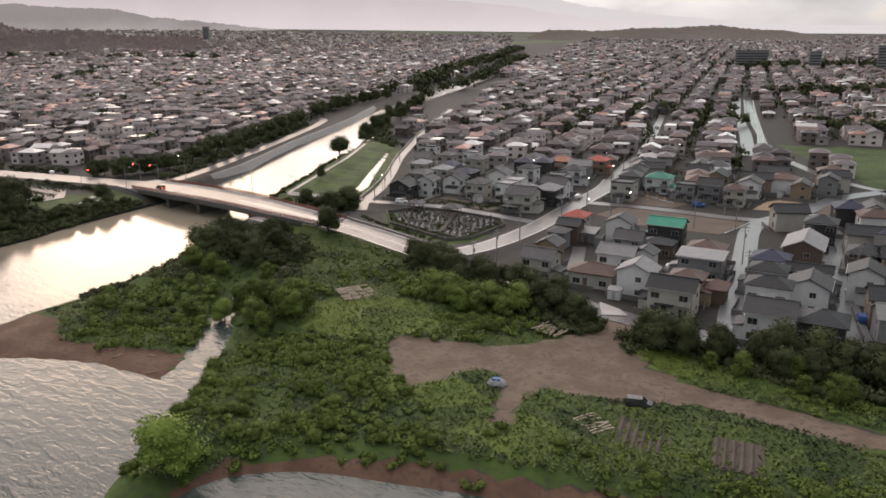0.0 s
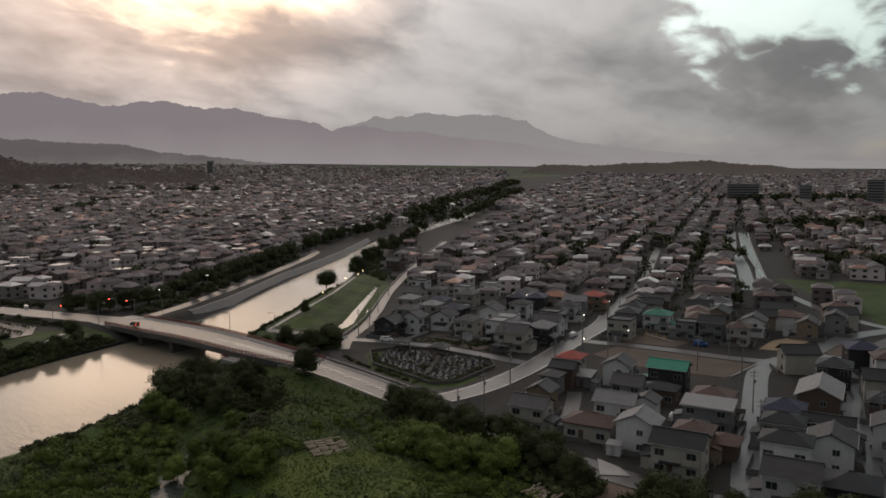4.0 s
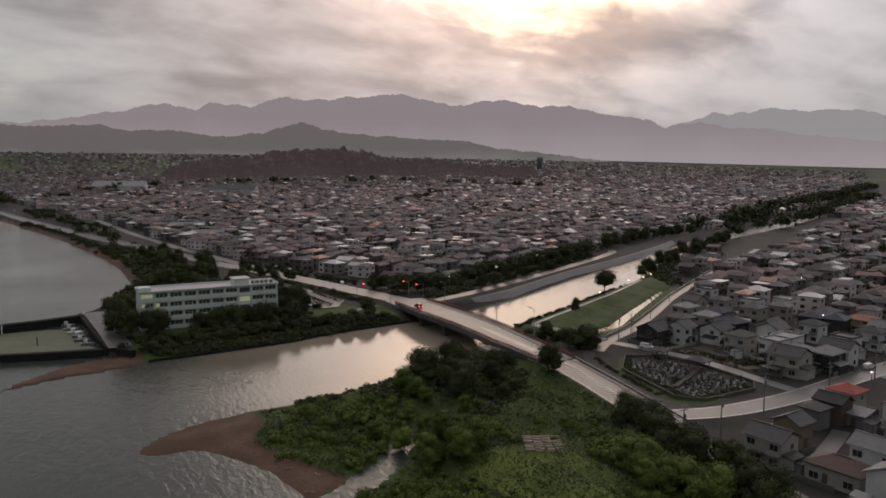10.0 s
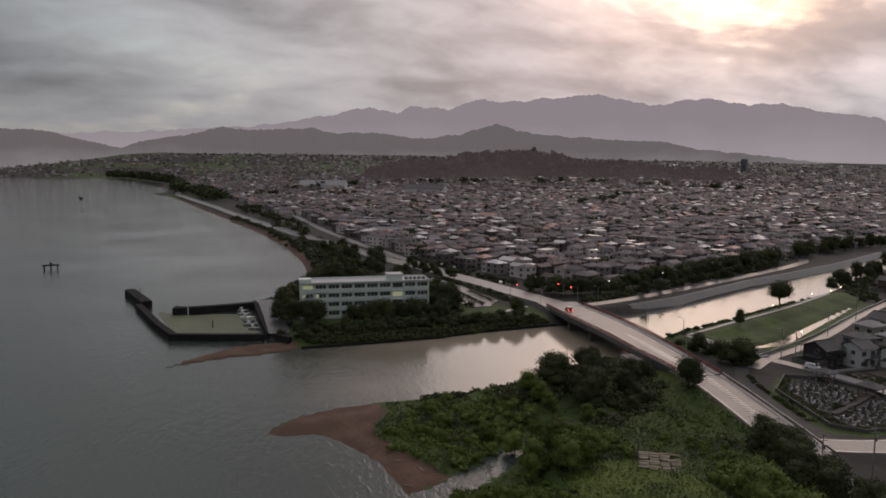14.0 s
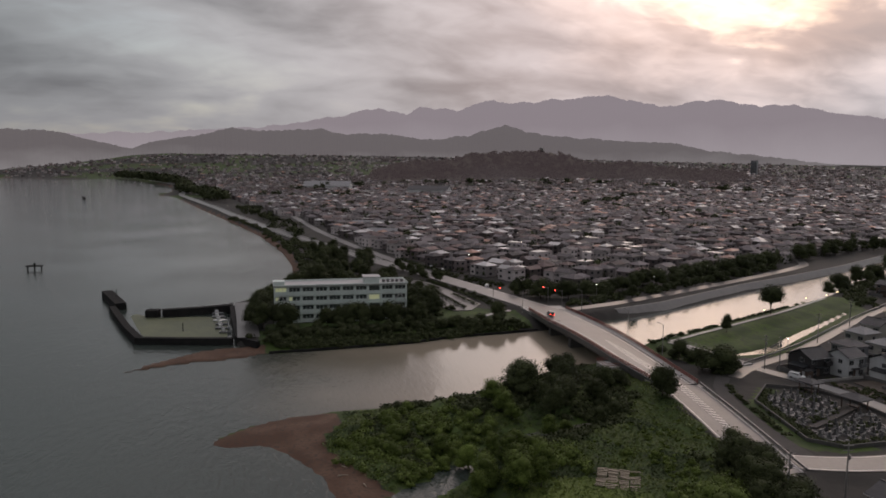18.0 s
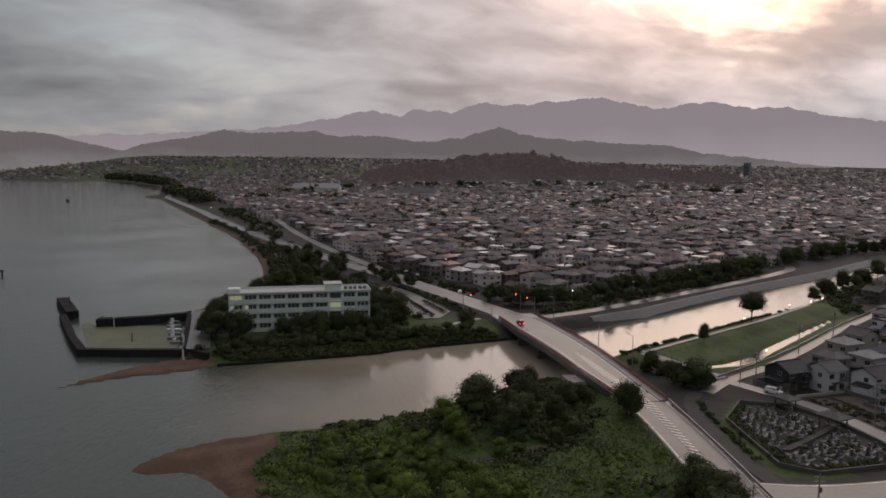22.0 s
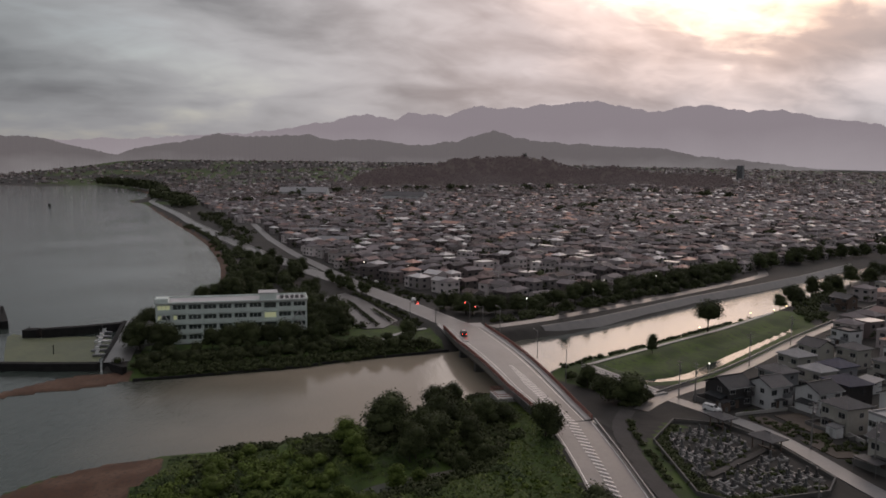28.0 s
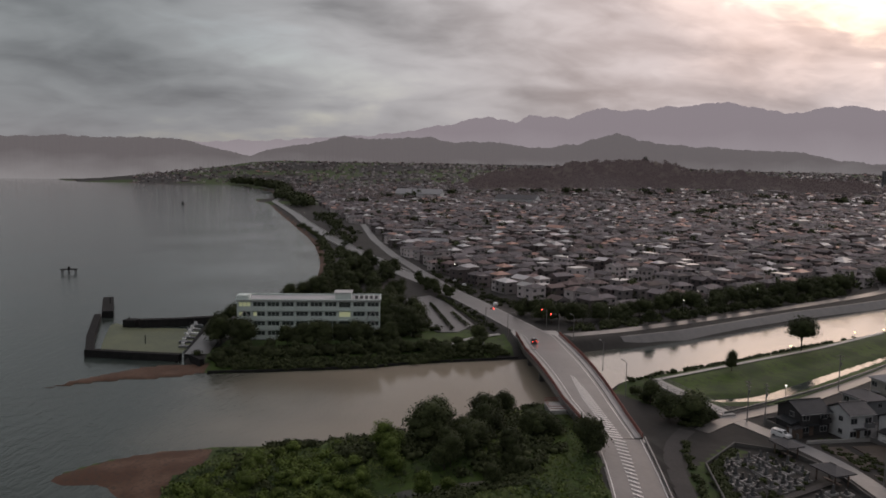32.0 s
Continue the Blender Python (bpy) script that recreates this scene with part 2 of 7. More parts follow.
mat("grass_blade", (0.050, 0.074, 0.013), (0.100, 0.130, 0.024), 0.10, 0.65, spec=0.3, island=0.3)
mat("grass_bright", (0.092, 0.130, 0.022), (0.145, 0.180, 0.032), 0.08, 0.65, spec=0.3, island=0.25)
mat("reed", (0.026, 0.044, 0.014), (0.052, 0.066, 0.024), 0.1, 0.7, spec=0.2)
mat("pier_stone", (0.075, 0.073, 0.07), (0.11, 0.106, 0.10), 0.4, 0.7, 0.3, 2, spec=0.25)
mat("river_stone", (0.11, 0.108, 0.105), (0.15, 0.145, 0.14), 0.3, 0.6, 0.3, 2)
mat("school_glass", (0.045, 0.055, 0.055), (0.10, 0.115, 0.11), 0.9, 0.15)
mat("soil", (0.050, 0.038, 0.029), (0.078, 0.062, 0.046), 0.4, 0.8, 0.5, 3)
mat("bare_tan", (0.24, 0.175, 0.105), (0.32, 0.24, 0.15), 0.25, 0.8, 0.4, 2)
mat("bare_brown", (0.075, 0.055, 0.042), (0.115, 0.086, 0.066), 0.16, 0.75, 0.5, 1.5, spec=0.3)
mat("grave_kerb", (0.27, 0.265, 0.26), (0.18, 0.178, 0.175), 0.8, 0.5, tint=0.4)
mat("timber", (0.24, 0.20, 0.15), (0.34, 0.29, 0.22), 2, 0.7)
mat("grave_stone", (0.055, 0.056, 0.06), (0.12, 0.12, 0.118), 0.8, 0.45, tint=0.45, spec=0.35)
mat("car_white", (0.72, 0.72, 0.72), (0.66, 0.66, 0.66), 1, 0.25)
mat("car_dark", (0.03, 0.03, 0.035), (0.04, 0.04, 0.045), 1, 0.25)
mat("car_red", (0.35, 0.03, 0.025), (0.30, 0.03, 0.02), 1, 0.25)
mat("rubber", (0.02, 0.02, 0.02), rough=0.8)
mat("blue_sheet", (0.03, 0.10, 0.32), (0.02, 0.08, 0.26), 1, 0.5)
mat("yellow_paint", (0.55, 0.42, 0.08), (0.45, 0.34, 0.06), 1, 0.5)
mat("net", (0.30, 0.30, 0.31), (0.2, 0.2, 0.2), 2, 0.7)

# ground: grass, brown soil and town earth after the plan's zones
gm = mat("ground", (0.040, 0.037, 0.034), (0.026, 0.026, 0.023), 0.05, 0.8, 0.5, 0.9, spec=0.2)
n, l = gm.node_tree.nodes, gm.node_tree.links
zone = n.new("ShaderNodeVertexColor")
zone.layer_name = "zone"
zs = n.new("ShaderNodeSeparateColor")
l.new(zone.outputs[0], zs.inputs[0])
gb = n["Principled BSDF"]
town = gb.inputs["Base Color"].links[0].from_socket


def noise_mix(a, b, scale, lo=0.4, hi=0.6):
    t = n.new("ShaderNodeTexNoise")
    t.inputs["Scale"].default_value, t.inputs["Detail"].default_value = scale, 5
    l.new(n.new("ShaderNodeTexCoord").outputs["Object"], t.inputs[0])
    r = n.new("ShaderNodeMapRange")
    r.inputs[1].default_value, r.inputs[2].default_value = lo, hi
    l.new(t.outputs[0], r.inputs[0])
    x = n.new("ShaderNodeMix")
    x.data_type = "RGBA"
    l.new(r.outputs[0], x.inputs[0])
    for i, v in ((6, a), (7, b)):
        if isinstance(v, tuple):
            x.inputs[i].default_value = (*v, 1)
        else:
            l.new(v, x.inputs[i])
    return x.outputs[2], t.outputs[0]


def zone_mix(fac, a, b, soft):
    t = n.new("ShaderNodeTexNoise")
    t.inputs["Scale"].default_value, t.inputs["Detail"].default_value = soft, 5
    l.new(n.new("ShaderNodeTexCoord").outputs["Object"], t.inputs[0])
    s = n.new("ShaderNodeMath")
    s.operation = "ADD"
    l.new(fac, s.inputs[0])
    k = n.new("ShaderNodeMath")
    k.operation = "MULTIPLY_ADD"
    l.new(t.outputs[0], k.inputs[0])
    k.inputs[1].default_value, k.inputs[2].default_value = 0.9, -0.45
    l.new(k.outputs[0], s.inputs[1])
    r = n.new("ShaderNodeMapRange")
    r.inputs[1].default_value, r.inputs[2].default_value = 0.40, 0.60
    l.new(s.outputs[0], r.inputs[0])
    x = n.new("ShaderNodeMix")
    x.data_type = "RGBA"
    l.new(r.outputs[0], x.inputs[0])
    l.new(a, x.inputs[6])
    l.new(b, x.inputs[7])
    return x.outputs[2]


green, _ = noise_mix((0.030, 0.052, 0.012), (0.058, 0.092, 0.019), 0.09)
green, _ = noise_mix(green, (0.054, 0.084, 0.021), 0.031, 0.48, 0.66)
green, _ = noise_mix(green, (0.035, 0.045, 0.022), 0.7, 0.5, 0.7)
sand, _ = noise_mix((0.084, 0.046, 0.030), (0.128, 0.078, 0.053), 0.16)
sand, _ = noise_mix(sand, (0.058, 0.042, 0.034), 1.3, 0.5, 0.72)
lush, _ = noise_mix((0.060, 0.092, 0.020), (0.112, 0.152, 0.032), 0.15)
green = zone_mix(zs.outputs[2], green, lush, 0.12)
dirt, _ = noise_mix((0.115, 0.084, 0.060), (0.155, 0.116, 0.088), 0.2)
dirt, _ = noise_mix(dirt, (0.085, 0.072, 0.062), 1.1, 0.5, 0.7)
earth = zone_mix(zs.outputs[1], town, sand, 0.22)
earth = zone_mix(zone.outputs[1], earth, dirt, 0.2)
earth = zone_mix(zs.outputs[0], earth, green, 0.16)
l.new(earth, gb.inputs["Base Color"])

# water: brown shallow river and grey lake, rippled by the wind and rain
wm = bpy.data.materials.new("water")
wm.use_nodes = True
n, l = wm.node_tree.nodes, wm.node_tree.links
wb = n["Principled BSDF"]
wb.inputs["Base Color"].default_value = (0.100, 0.108, 0.092, 1)
wp = n.new("ShaderNodeSeparateXYZ")
l.new(n.new("ShaderNodeTexCoord").outputs["Object"], wp.inputs[0])
wn_ = n.new("ShaderNodeTexNoise")
wn_.inputs["Scale"].default_value, wn_.inputs["Detail"].default_value = 0.02, 3
l.new(n.new("ShaderNodeTexCoord").outputs["Object"], wn_.inputs[0])
plume = None
for axis, lo, hi in ((1, 45, 115), (0, -345, -250), (0, -105, -150), (1, 190, 150)):
    r = n.new("ShaderNodeMapRange")
    r.interpolation_type = "SMOOTHSTEP"
    r.inputs[1].default_value, r.inputs[2].default_value = lo, hi
    a = n.new("ShaderNodeMath")
    a.operation = "MULTIPLY_ADD"
    l.new(wn_.outputs[0], a.inputs[0])
    a.inputs[1].default_value = 50
    l.new(wp.outputs[axis], a.inputs[2])
    l.new(a.outputs[0], r.inputs[0])
    # the water stays sheltered upstream of the bridge, but runs clear there
    sheltered = plume
    if plume is None:
        plume = r.outputs[0]
    else:
        p = n.new("ShaderNodeMath")
        p.operation = "MULTIPLY"
        l.new(plume, p.inputs[0])
        l.new(r.outputs[0], p.inputs[1])
        plume = p.outputs[0]
silt = n.new("ShaderNodeMix")
silt.data_type = "RGBA"
l.new(plume, silt.inputs[0])
silt.inputs[6].default_value, silt.inputs[7].default_value = (0.046, 0.058, 0.051, 1), (0.285, 0.245, 0.190, 1)
l.new(silt.outputs[2], wb.inputs["Base Color"])
wb.inputs["Roughness"].default_value, wb.inputs["IOR"].default_value = 0.045, 1.33
tc = n.new("ShaderNodeTexCoord")
heights = []
for s, st, rz in ((0.22, (1.0, 2.6, 1), 25), (0.75, (1.0, 2.0, 1), 60), (2.4, (1, 1, 1), 0)):
    mp = n.new("ShaderNodeMapping")
    mp.inputs[3].default_value, mp.inputs[2].default_value = st, (0, 0, radians(rz))
    l.new(tc.outputs["Object"], mp.inputs[0])
    t = n.new("ShaderNodeTexNoise")
    t.inputs["Scale"].default_value, t.inputs["Detail"].default_value, t.inputs["Distortion"].default_value = s, 3, 0.6
    l.new(mp.outputs[0], t.inputs[0])
    heights.append(t.outputs[0])
calm = n.new("ShaderNodeTexNoise")
calm.inputs["Scale"].default_value = 0.012
l.new(tc.outputs["Object"], calm.inputs[0])
cr = n.new("ShaderNodeMapRange")
cr.inputs[1].default_value, cr.inputs[2].default_value, cr.inputs[3].default_value, cr.inputs[4].default_value = 0.35, 0.65, 0.45, 1.0
l.new(calm.outputs[0], cr.inputs[0])
still = n.new("ShaderNodeMapRange")
still.inputs[3].default_value, still.inputs[4].default_value = 1.0, 0.30
l.new(sheltered, still.inputs[0])
ease = n.new("ShaderNodeMath")
ease.operation = "MULTIPLY"
l.new(cr.outputs[0], ease.inputs[0])
l.new(still.outputs[0], ease.inputs[1])
last = None
for h, d in zip(heights, (0.26, 0.11, 0.03)):
    bp = n.new("ShaderNodeBump")
    bp.inputs["Distance"].default_value = d
    l.new(ease.outputs[0], bp.inputs["Strength"])
    l.new(h, bp.inputs["Height"])
    if last:
        l.new(last, bp.inputs["Normal"])
    last = bp.outputs[0]
l.new(last, wb.inputs["Normal"])


# soft even shading of grass: its blades light up like the sward they stand in
for key in ("grass_blade", "grass_bright", "reed"):
    gn, gl = MATS[key].node_tree.nodes, MATS[key].node_tree.links
    upward = gn.new("ShaderNodeVectorMath")
    upward.inputs[1].default_value = (0, 0, 1.6)
    gl.new(gn.new("ShaderNodeNewGeometry").outputs["Normal"], upward.inputs[0])
    gl.new(upward.outputs[0], gn["Principled BSDF"].inputs["Normal"])


def hazed_hill_material(name, low, high, share, mist_glow=0.0, thick=100):
    """Far wooded slopes seen through rain: a dull cover, with the haze before it painted on as emission."""
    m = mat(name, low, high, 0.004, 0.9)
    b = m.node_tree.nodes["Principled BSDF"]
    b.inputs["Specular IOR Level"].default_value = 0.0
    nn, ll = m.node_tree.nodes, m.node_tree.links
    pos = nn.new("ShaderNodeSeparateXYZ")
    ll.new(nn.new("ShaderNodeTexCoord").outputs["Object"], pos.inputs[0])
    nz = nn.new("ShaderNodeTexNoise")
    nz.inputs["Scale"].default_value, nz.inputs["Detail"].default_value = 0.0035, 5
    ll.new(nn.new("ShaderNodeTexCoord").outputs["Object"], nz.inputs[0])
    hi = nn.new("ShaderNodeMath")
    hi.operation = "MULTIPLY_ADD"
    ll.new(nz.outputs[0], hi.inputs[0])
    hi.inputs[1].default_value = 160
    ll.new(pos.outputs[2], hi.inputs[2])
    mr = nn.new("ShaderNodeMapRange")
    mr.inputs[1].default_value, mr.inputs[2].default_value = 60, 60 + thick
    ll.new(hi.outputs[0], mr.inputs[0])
    # emitted haze tint, paler low down for mist at the foot
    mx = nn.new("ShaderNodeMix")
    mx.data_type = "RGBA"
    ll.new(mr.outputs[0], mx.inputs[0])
    mx.inputs[6].default_value = (*(v + mist_glow for v in share), 1)
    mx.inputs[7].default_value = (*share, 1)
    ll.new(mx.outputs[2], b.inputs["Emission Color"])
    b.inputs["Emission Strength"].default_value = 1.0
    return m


# third colour of each: the haze that the slope itself gives off
hazed_hill_material("hill_near", (0.050, 0.052, 0.036), (0.075, 0.072, 0.052), (0.034, 0.025, 0.028), 0.015, 60)
hazed_hill_material("hill_veiled", (0.02, 0.024, 0.022), (0.028, 0.03, 0.028), (0.262, 0.246, 0.258), 0.03, 330)
hazed_hill_material("hill_mid", (0.022, 0.026, 0.022), (0.03, 0.034, 0.028), (0.112, 0.098, 0.103), 0.10, 150)
hazed_hill_material("hill_far", (0.02, 0.024, 0.022), (0.028, 0.03, 0.028), (0.226, 0.195, 0.214), 0.09, 330)


# ---- mesh helpers ----
def mesh_of(name, verts, faces, materials, slots=None, smooth=False):
    me = bpy.data.meshes.new(name)
    me.from_pydata([tuple(v) for v in verts], [], [tuple(f) for f in faces])
    for m in materials if isinstance(materials, (list, tuple)) else [materials]:
        me.materials.append(MATS[m] if isinstance(m, str) else m)
    if slots is not None:
        me.polygons.foreach_set("material_index", slots)
    if smooth:
        me.polygons.foreach_set("use_smooth", [True] * len(me.polygons))
    return me


def obj(name, verts, faces, material, parent=None, label="", smooth=False, slots=None):
    ob = new(name, mesh_of(name, verts, faces, material, slots, smooth))
    if parent is not None:
        ob.parent = parent
    if label:
        ob["label"] = label
    return ob


def boxes(*items):
    """Vertices and faces of boxes (x0, y0, z0, x1, y1, z1)."""
    v, f = [], []
    for x0, y0, z0, x1, y1, z1 in items:
        b = len(v)
        v += [(x0, y0, z0), (x1, y0, z0), (x1, y1, z0), (x0, y1, z0), (x0, y0, z1), (x1, y0, z1), (x1, y1, z1), (x0, y1, z1)]
        f += [(b + 3, b + 2, b + 1, b), (b + 4, b + 5, b + 6, b + 7), (b, b + 1, b + 5, b + 4), (b + 1, b + 2, b + 6, b + 5), (b + 2, b + 3, b + 7, b + 6), (b + 3, b, b + 4, b + 7)]
    return v, f


def bar(p, q, r, sides=6, r2=None):
    """A round bar from p to q."""
    p, q = Vector(p), Vector(q)
    a = (q - p).normalized()
    u = a.orthogonal().normalized()
    w = a.cross(u)
    v, f = [], []
    for c, rr in ((p, r), (q, r if r2 is None else r2)):
        v += [tuple(c + (u * math.cos(k * 2 * math.pi / sides) + w * math.sin(k * 2 * math.pi / sides)) * rr) for k in range(sides)]
    f += [(k, (k + 1) % sides, sides + (k + 1) % sides, sides + k) for k in range(sides)]
    f += [tuple(range(sides - 1, -1, -1)), tuple(range(sides, 2 * sides))]
    return v, f


def join(*pairs):
    v, f = [], []
    for a, b in pairs:
        k = len(v)
        v += list(a)
        f += [tuple(i + k for i in face) for face in b]
    return v, f


def empty(name, x, y, z, rot=0.0, label="", category="", group="", kind=""):
    ob = new(name)
    ob.empty_display_size = 0.5
    ob.location, ob.rotation_euler = (x, y, z), (0, 0, radians(rot))
    return tagged(ob, label, category, group, kind)


# ---- the plan ----
def rounded(pts, times=1):
    for _ in range(times):
        out = []
        for a, b in zip(pts, pts[1:] + pts[:1]):
            out += [tuple(0.8 * u + 0.2 * v for u, v in zip(a, b)), tuple(0.2 * u + 0.8 * v for u, v in zip(a, b))]
        pts = out
    return pts


NEAR_SHORE = [(300, 150), (60, 84), (-20, 61), (-53, 50), (-63, 46), (-71, 43), (-76, 40.5), (-80.5, 36.7), (-84, 32), (-84, 25), (-91, 20), (-98, 31), (-106, 44), (-115, 56), (-123.5, 66), (-126.5, 69), (-127, 65.5),
              (-124, 57.5), (-119, 53), (-115, 45), (-122, 44.5), (-131, 43.3), (-142, 38.3), (-149.5, 33.3), (-149, 26), (-152.5, 21.3), (-160, 26.5), (-165.6, 36), (-168.3, 48.5), (-169, 60), (-169.5, 80), (-182, 101), (-190, 116), (-196, 128)]
RIVER_SOUTH = [(-205, 142), (-211, 149), (-217, 161), (-234, 188), (-249, 217), (-263, 249), (-277, 267), (-300, 300), (-330, 345), (-367, 400), (-400, 470), (-420, 520), (-470, 640), (-600, 900)]
RIVER_NORTH = [(-618, 892), (-488, 632), (-440, 520), (-416, 470), (-390, 410), (-349, 342), (-322, 291), (-300, 248), (-277, 210), (-256, 169), (-252, 151), (-240, 128)]
FAR_SHORE = [(-237.3, 110), (-234.8, 93), (-229.6, 78), (-227.4, 62), (-225.4, 44), (-224.5, 33), (-230, 31), (-236, 26), (-241, 24), (-299, 19), (-306, 24), (-330, 30), (-372, 46), (-430, 47), (-500, 42), (-620, 26), (-784, -7), (-1040, -60), (-1347, -118), (-1440, -172), (-1500, -140),
             (-1933, -190), (-2386, -316), (-2882, -478), (-2675, -640), (-2960, -860), (-2940, -1080), (-3400, -1300), (-5000, -1950), (-5000, -3000), (600, -3000)]
WATER = [rounded(NEAR_SHORE + RIVER_SOUTH + RIVER_NORTH + FAR_SHORE),
         rounded([(-124, 64), (-129.5, 71), (-140, 86), (-142, 92.5), (-146.5, 105), (-150, 106), (-147, 92), (-144.5, 85), (-133, 69), (-127, 62)]),
         ]
CANALS = [rounded([(-190, 163), (-190.5, 179), (-206.5, 201), (-225.5, 228.5), (-243, 253.5), (-244.2, 252), (-226.9, 226), (-209.5, 199.7), (-193.7, 176.6), (-192.6, 162.5)]),
         [(-94, 324), (-87, 320), (-110, 393), (-141, 493), (-170, 590), (-176, 588), (-147, 490), (-113, 393)]]
SAND_BAR = rounded([(-209, -6), (-222.5, 3), (-232, 13), (-236, 22), (-233, 33), (-223.5, 32), (-219, 21), (-218.5, 13)])
GRASS = [rounded([(-150, 35), (-165, 47), (-167, 60), (-168, 80), (-181, 101), (-192, 118), (-190, 126), (-160, 124), (-121, 118.5), (-104, 116), (-70, 111), (-48, 107), (0, 104), (90, 110), (90, 74), (-20, 64), (-55, 55), (-80, 45), (-85, 32), (-90, 24), (-112, 55), (-124, 67), (-128, 60), (-120, 52), (-132, 46), (-142, 42)]),
         [(-200, 140), (-172, 152), (-184, 163), (-184, 180), (-205, 211), (-234, 254), (-262, 270), (-280, 268), (-250, 216), (-218, 160)],
         [(-224, 33), (-226, 60), (-229, 78), (-234, 94), (-238, 112), (-242, 123), (-262, 122), (-272, 112), (-285, 96), (-280, 84), (-257, 84), (-256, 34), (-238, 30)],
         [(-95, 360), (-30, 375), (40, 350), (30, 262), (-38, 268)],
         [(-158, 152), (-147, 139), (-122, 133), (-116, 141), (-118, 150), (-124, 139), (-146, 143), (-156, 155)]]
BRIGHT = [rounded([(-118, 80), (-116, 90), (-103, 97), (-92, 93), (-86, 85), (-95, 75), (-108, 72)], 2), rounded([(-86, 66), (-78, 61), (-68, 62), (-64, 68), (-72, 72), (-80, 72)], 2), rounded([(-56, 96), (-44, 92), (-30, 92), (-28, 98), (-46, 102)]), rounded([(-62, 56), (-50, 56), (-46, 64), (-56, 68), (-62, 64)])]
SOIL = [rounded([(-93, 79), (-83, 67), (-75, 65), (-72, 77), (-66, 76), (-60, 63), (-57, 64), (-61, 75), (-50, 79), (-37, 85), (-13, 86), (60, 92), (60, 97), (-14, 92), (-36, 90), (-47, 93), (-57, 100), (-58, 112), (-66, 113), (-62, 104), (-67, 97), (-72, 87), (-82, 84)]),
        [(-152.5, 21), (-166, 36), (-168, 50), (-158, 50), (-146, 44), (-130, 50), (-120, 55), (-124, 60), (-115, 44), (-140, 37)],
        [(-92, 18), (-84, 24), (-84, 36), (-76, 43), (-60, 51), (-20, 65), (60, 88), (60, 80), (-20, 58), (-60, 44), (-82, 28)]]
ROADS = {
    "south": (9.6, [(-158, 129.6, 2.45), (-140, 127.0, 2.0), (-122, 123.6, 1.5), (-110, 121.0, 1.1)]),
    "bank": (6.0, [(-112, 121.3, 1.12), (-98, 117.5, 0.8), (-82, 116, 0.6), (-64, 112, 0.4), (-45, 111, 0.4), (-10, 118, 0.4), (80, 135, 0.4)]),
    "town": (7.0, [(-115, 123.5, 1.2), (-110.5, 136, 0.95), (-110.2, 150, 0.7), (-111, 166, 0.55), (-114.5, 190, 0.5), (-118.5, 226, 0.45), (-123, 240, 0.45)]),
    "town_far": (4.0, [(-123, 240, 0.44), (-129, 260, 0.44), (-146, 330, 0.44), (-190, 460, 0.44)]),
    "cemetery": (4.0, [(-176, 160, 0.9), (-162, 165.5, 0.7), (-150, 169.3, 0.6), (-138, 169.4, 0.55), (-121, 168, 0.5), (-112, 168, 0.5)]),
    "embankment": (3.4, [(-167, 147.5, 0.95), (-160, 141, 0.9), (-151, 137.8, 0.85), (-137, 134.6, 0.8), (-124, 132, 0.8), (-114, 131.5, 0.9)]),
    "levee": (3.4, [(-166, 150, 1.0), (-175, 161, 0.9), (-183.5, 179, 0.7), (-200, 204, 0.7), (-222, 235, 0.7), (-262, 300, 0.8), (-330, 420, 0.8)]),
    "street": (5.4, [(-40, 111, 0.4), (-44, 121, 0.4), (-47.5, 138, 0.4), (-61, 194, 0.4), (-61, 207, 0.4), (-54, 219, 0.4), (-51.5, 240, 0.4), (-48, 252, 0.4), (-40, 266, 0.4), (-20, 285, 0.4)]),
    "lane": (4.2, [(-20, 116, 0.4), (-25, 134, 0.4), (-34.7, 168, 0.4), (-41, 205, 0.4), (-53, 219, 0.4)]),
    "loop": (3.8, [(-51.5, 240, 0.4), (-45, 246, 0.4), (-38, 241, 0.4), (-35, 228, 0.4), (-41, 220, 0.4), (-53, 221, 0.4)]),
    "yard": (3.4, [(-84, 134, 0.4), (-88.5, 146, 0.4), (-91.5, 152, 0.4)]),
    "cross": (4.4, [(-61, 206, 0.4), (-70, 204, 0.4), (-86, 204.5, 0.4), (-102, 203, 0.4), (-114, 200, 0.4)]),
    "cross_far": (4.0, [(-90, 331, 0.4), (-84, 322, 0.4), (-62, 290, 0.4), (-55, 281, 0.4), (-40, 269, 0.4), (0, 261, 0.4), (80, 255, 0.4)]),
    "canal_side": (6.0, [(-97, 322, 0.4), (-119, 393, 0.4), (-153, 490, 0.4), (-182, 590, 0.4)]),
    "north": (10.0, [(-253, 132.6, 2.45), (-285, 127, 1.8), (-320, 120.3, 1.3), (-366, 109.2, 1.0), (-420, 91.5, 0.9)]),
    "lakeside": (9.0, [(-418, 92.2, 0.9), (-512, 66, 0.9), (-630, 38, 0.9), (-830, -4, 0.9), (-930, -22, 0.9), (-1330, -106, 0.9), (-1850, -150, 0.9), (-2500, -320, 0.9)]),
    "inland": (6.0, [(-368, 112, 0.96), (-425, 102, 0.8), (-510, 88, 0.6), (-624, 74, 0.5), (-800, 60, 0.5)]),
    "river": (5.0, [(-256, 143, 2.0), (-266, 164, 1.4), (-288, 205, 1.2), (-313, 250, 1.2), (-342, 300, 1.2), (-360, 325, 1.0), (-385, 340, 0.8)]),
}


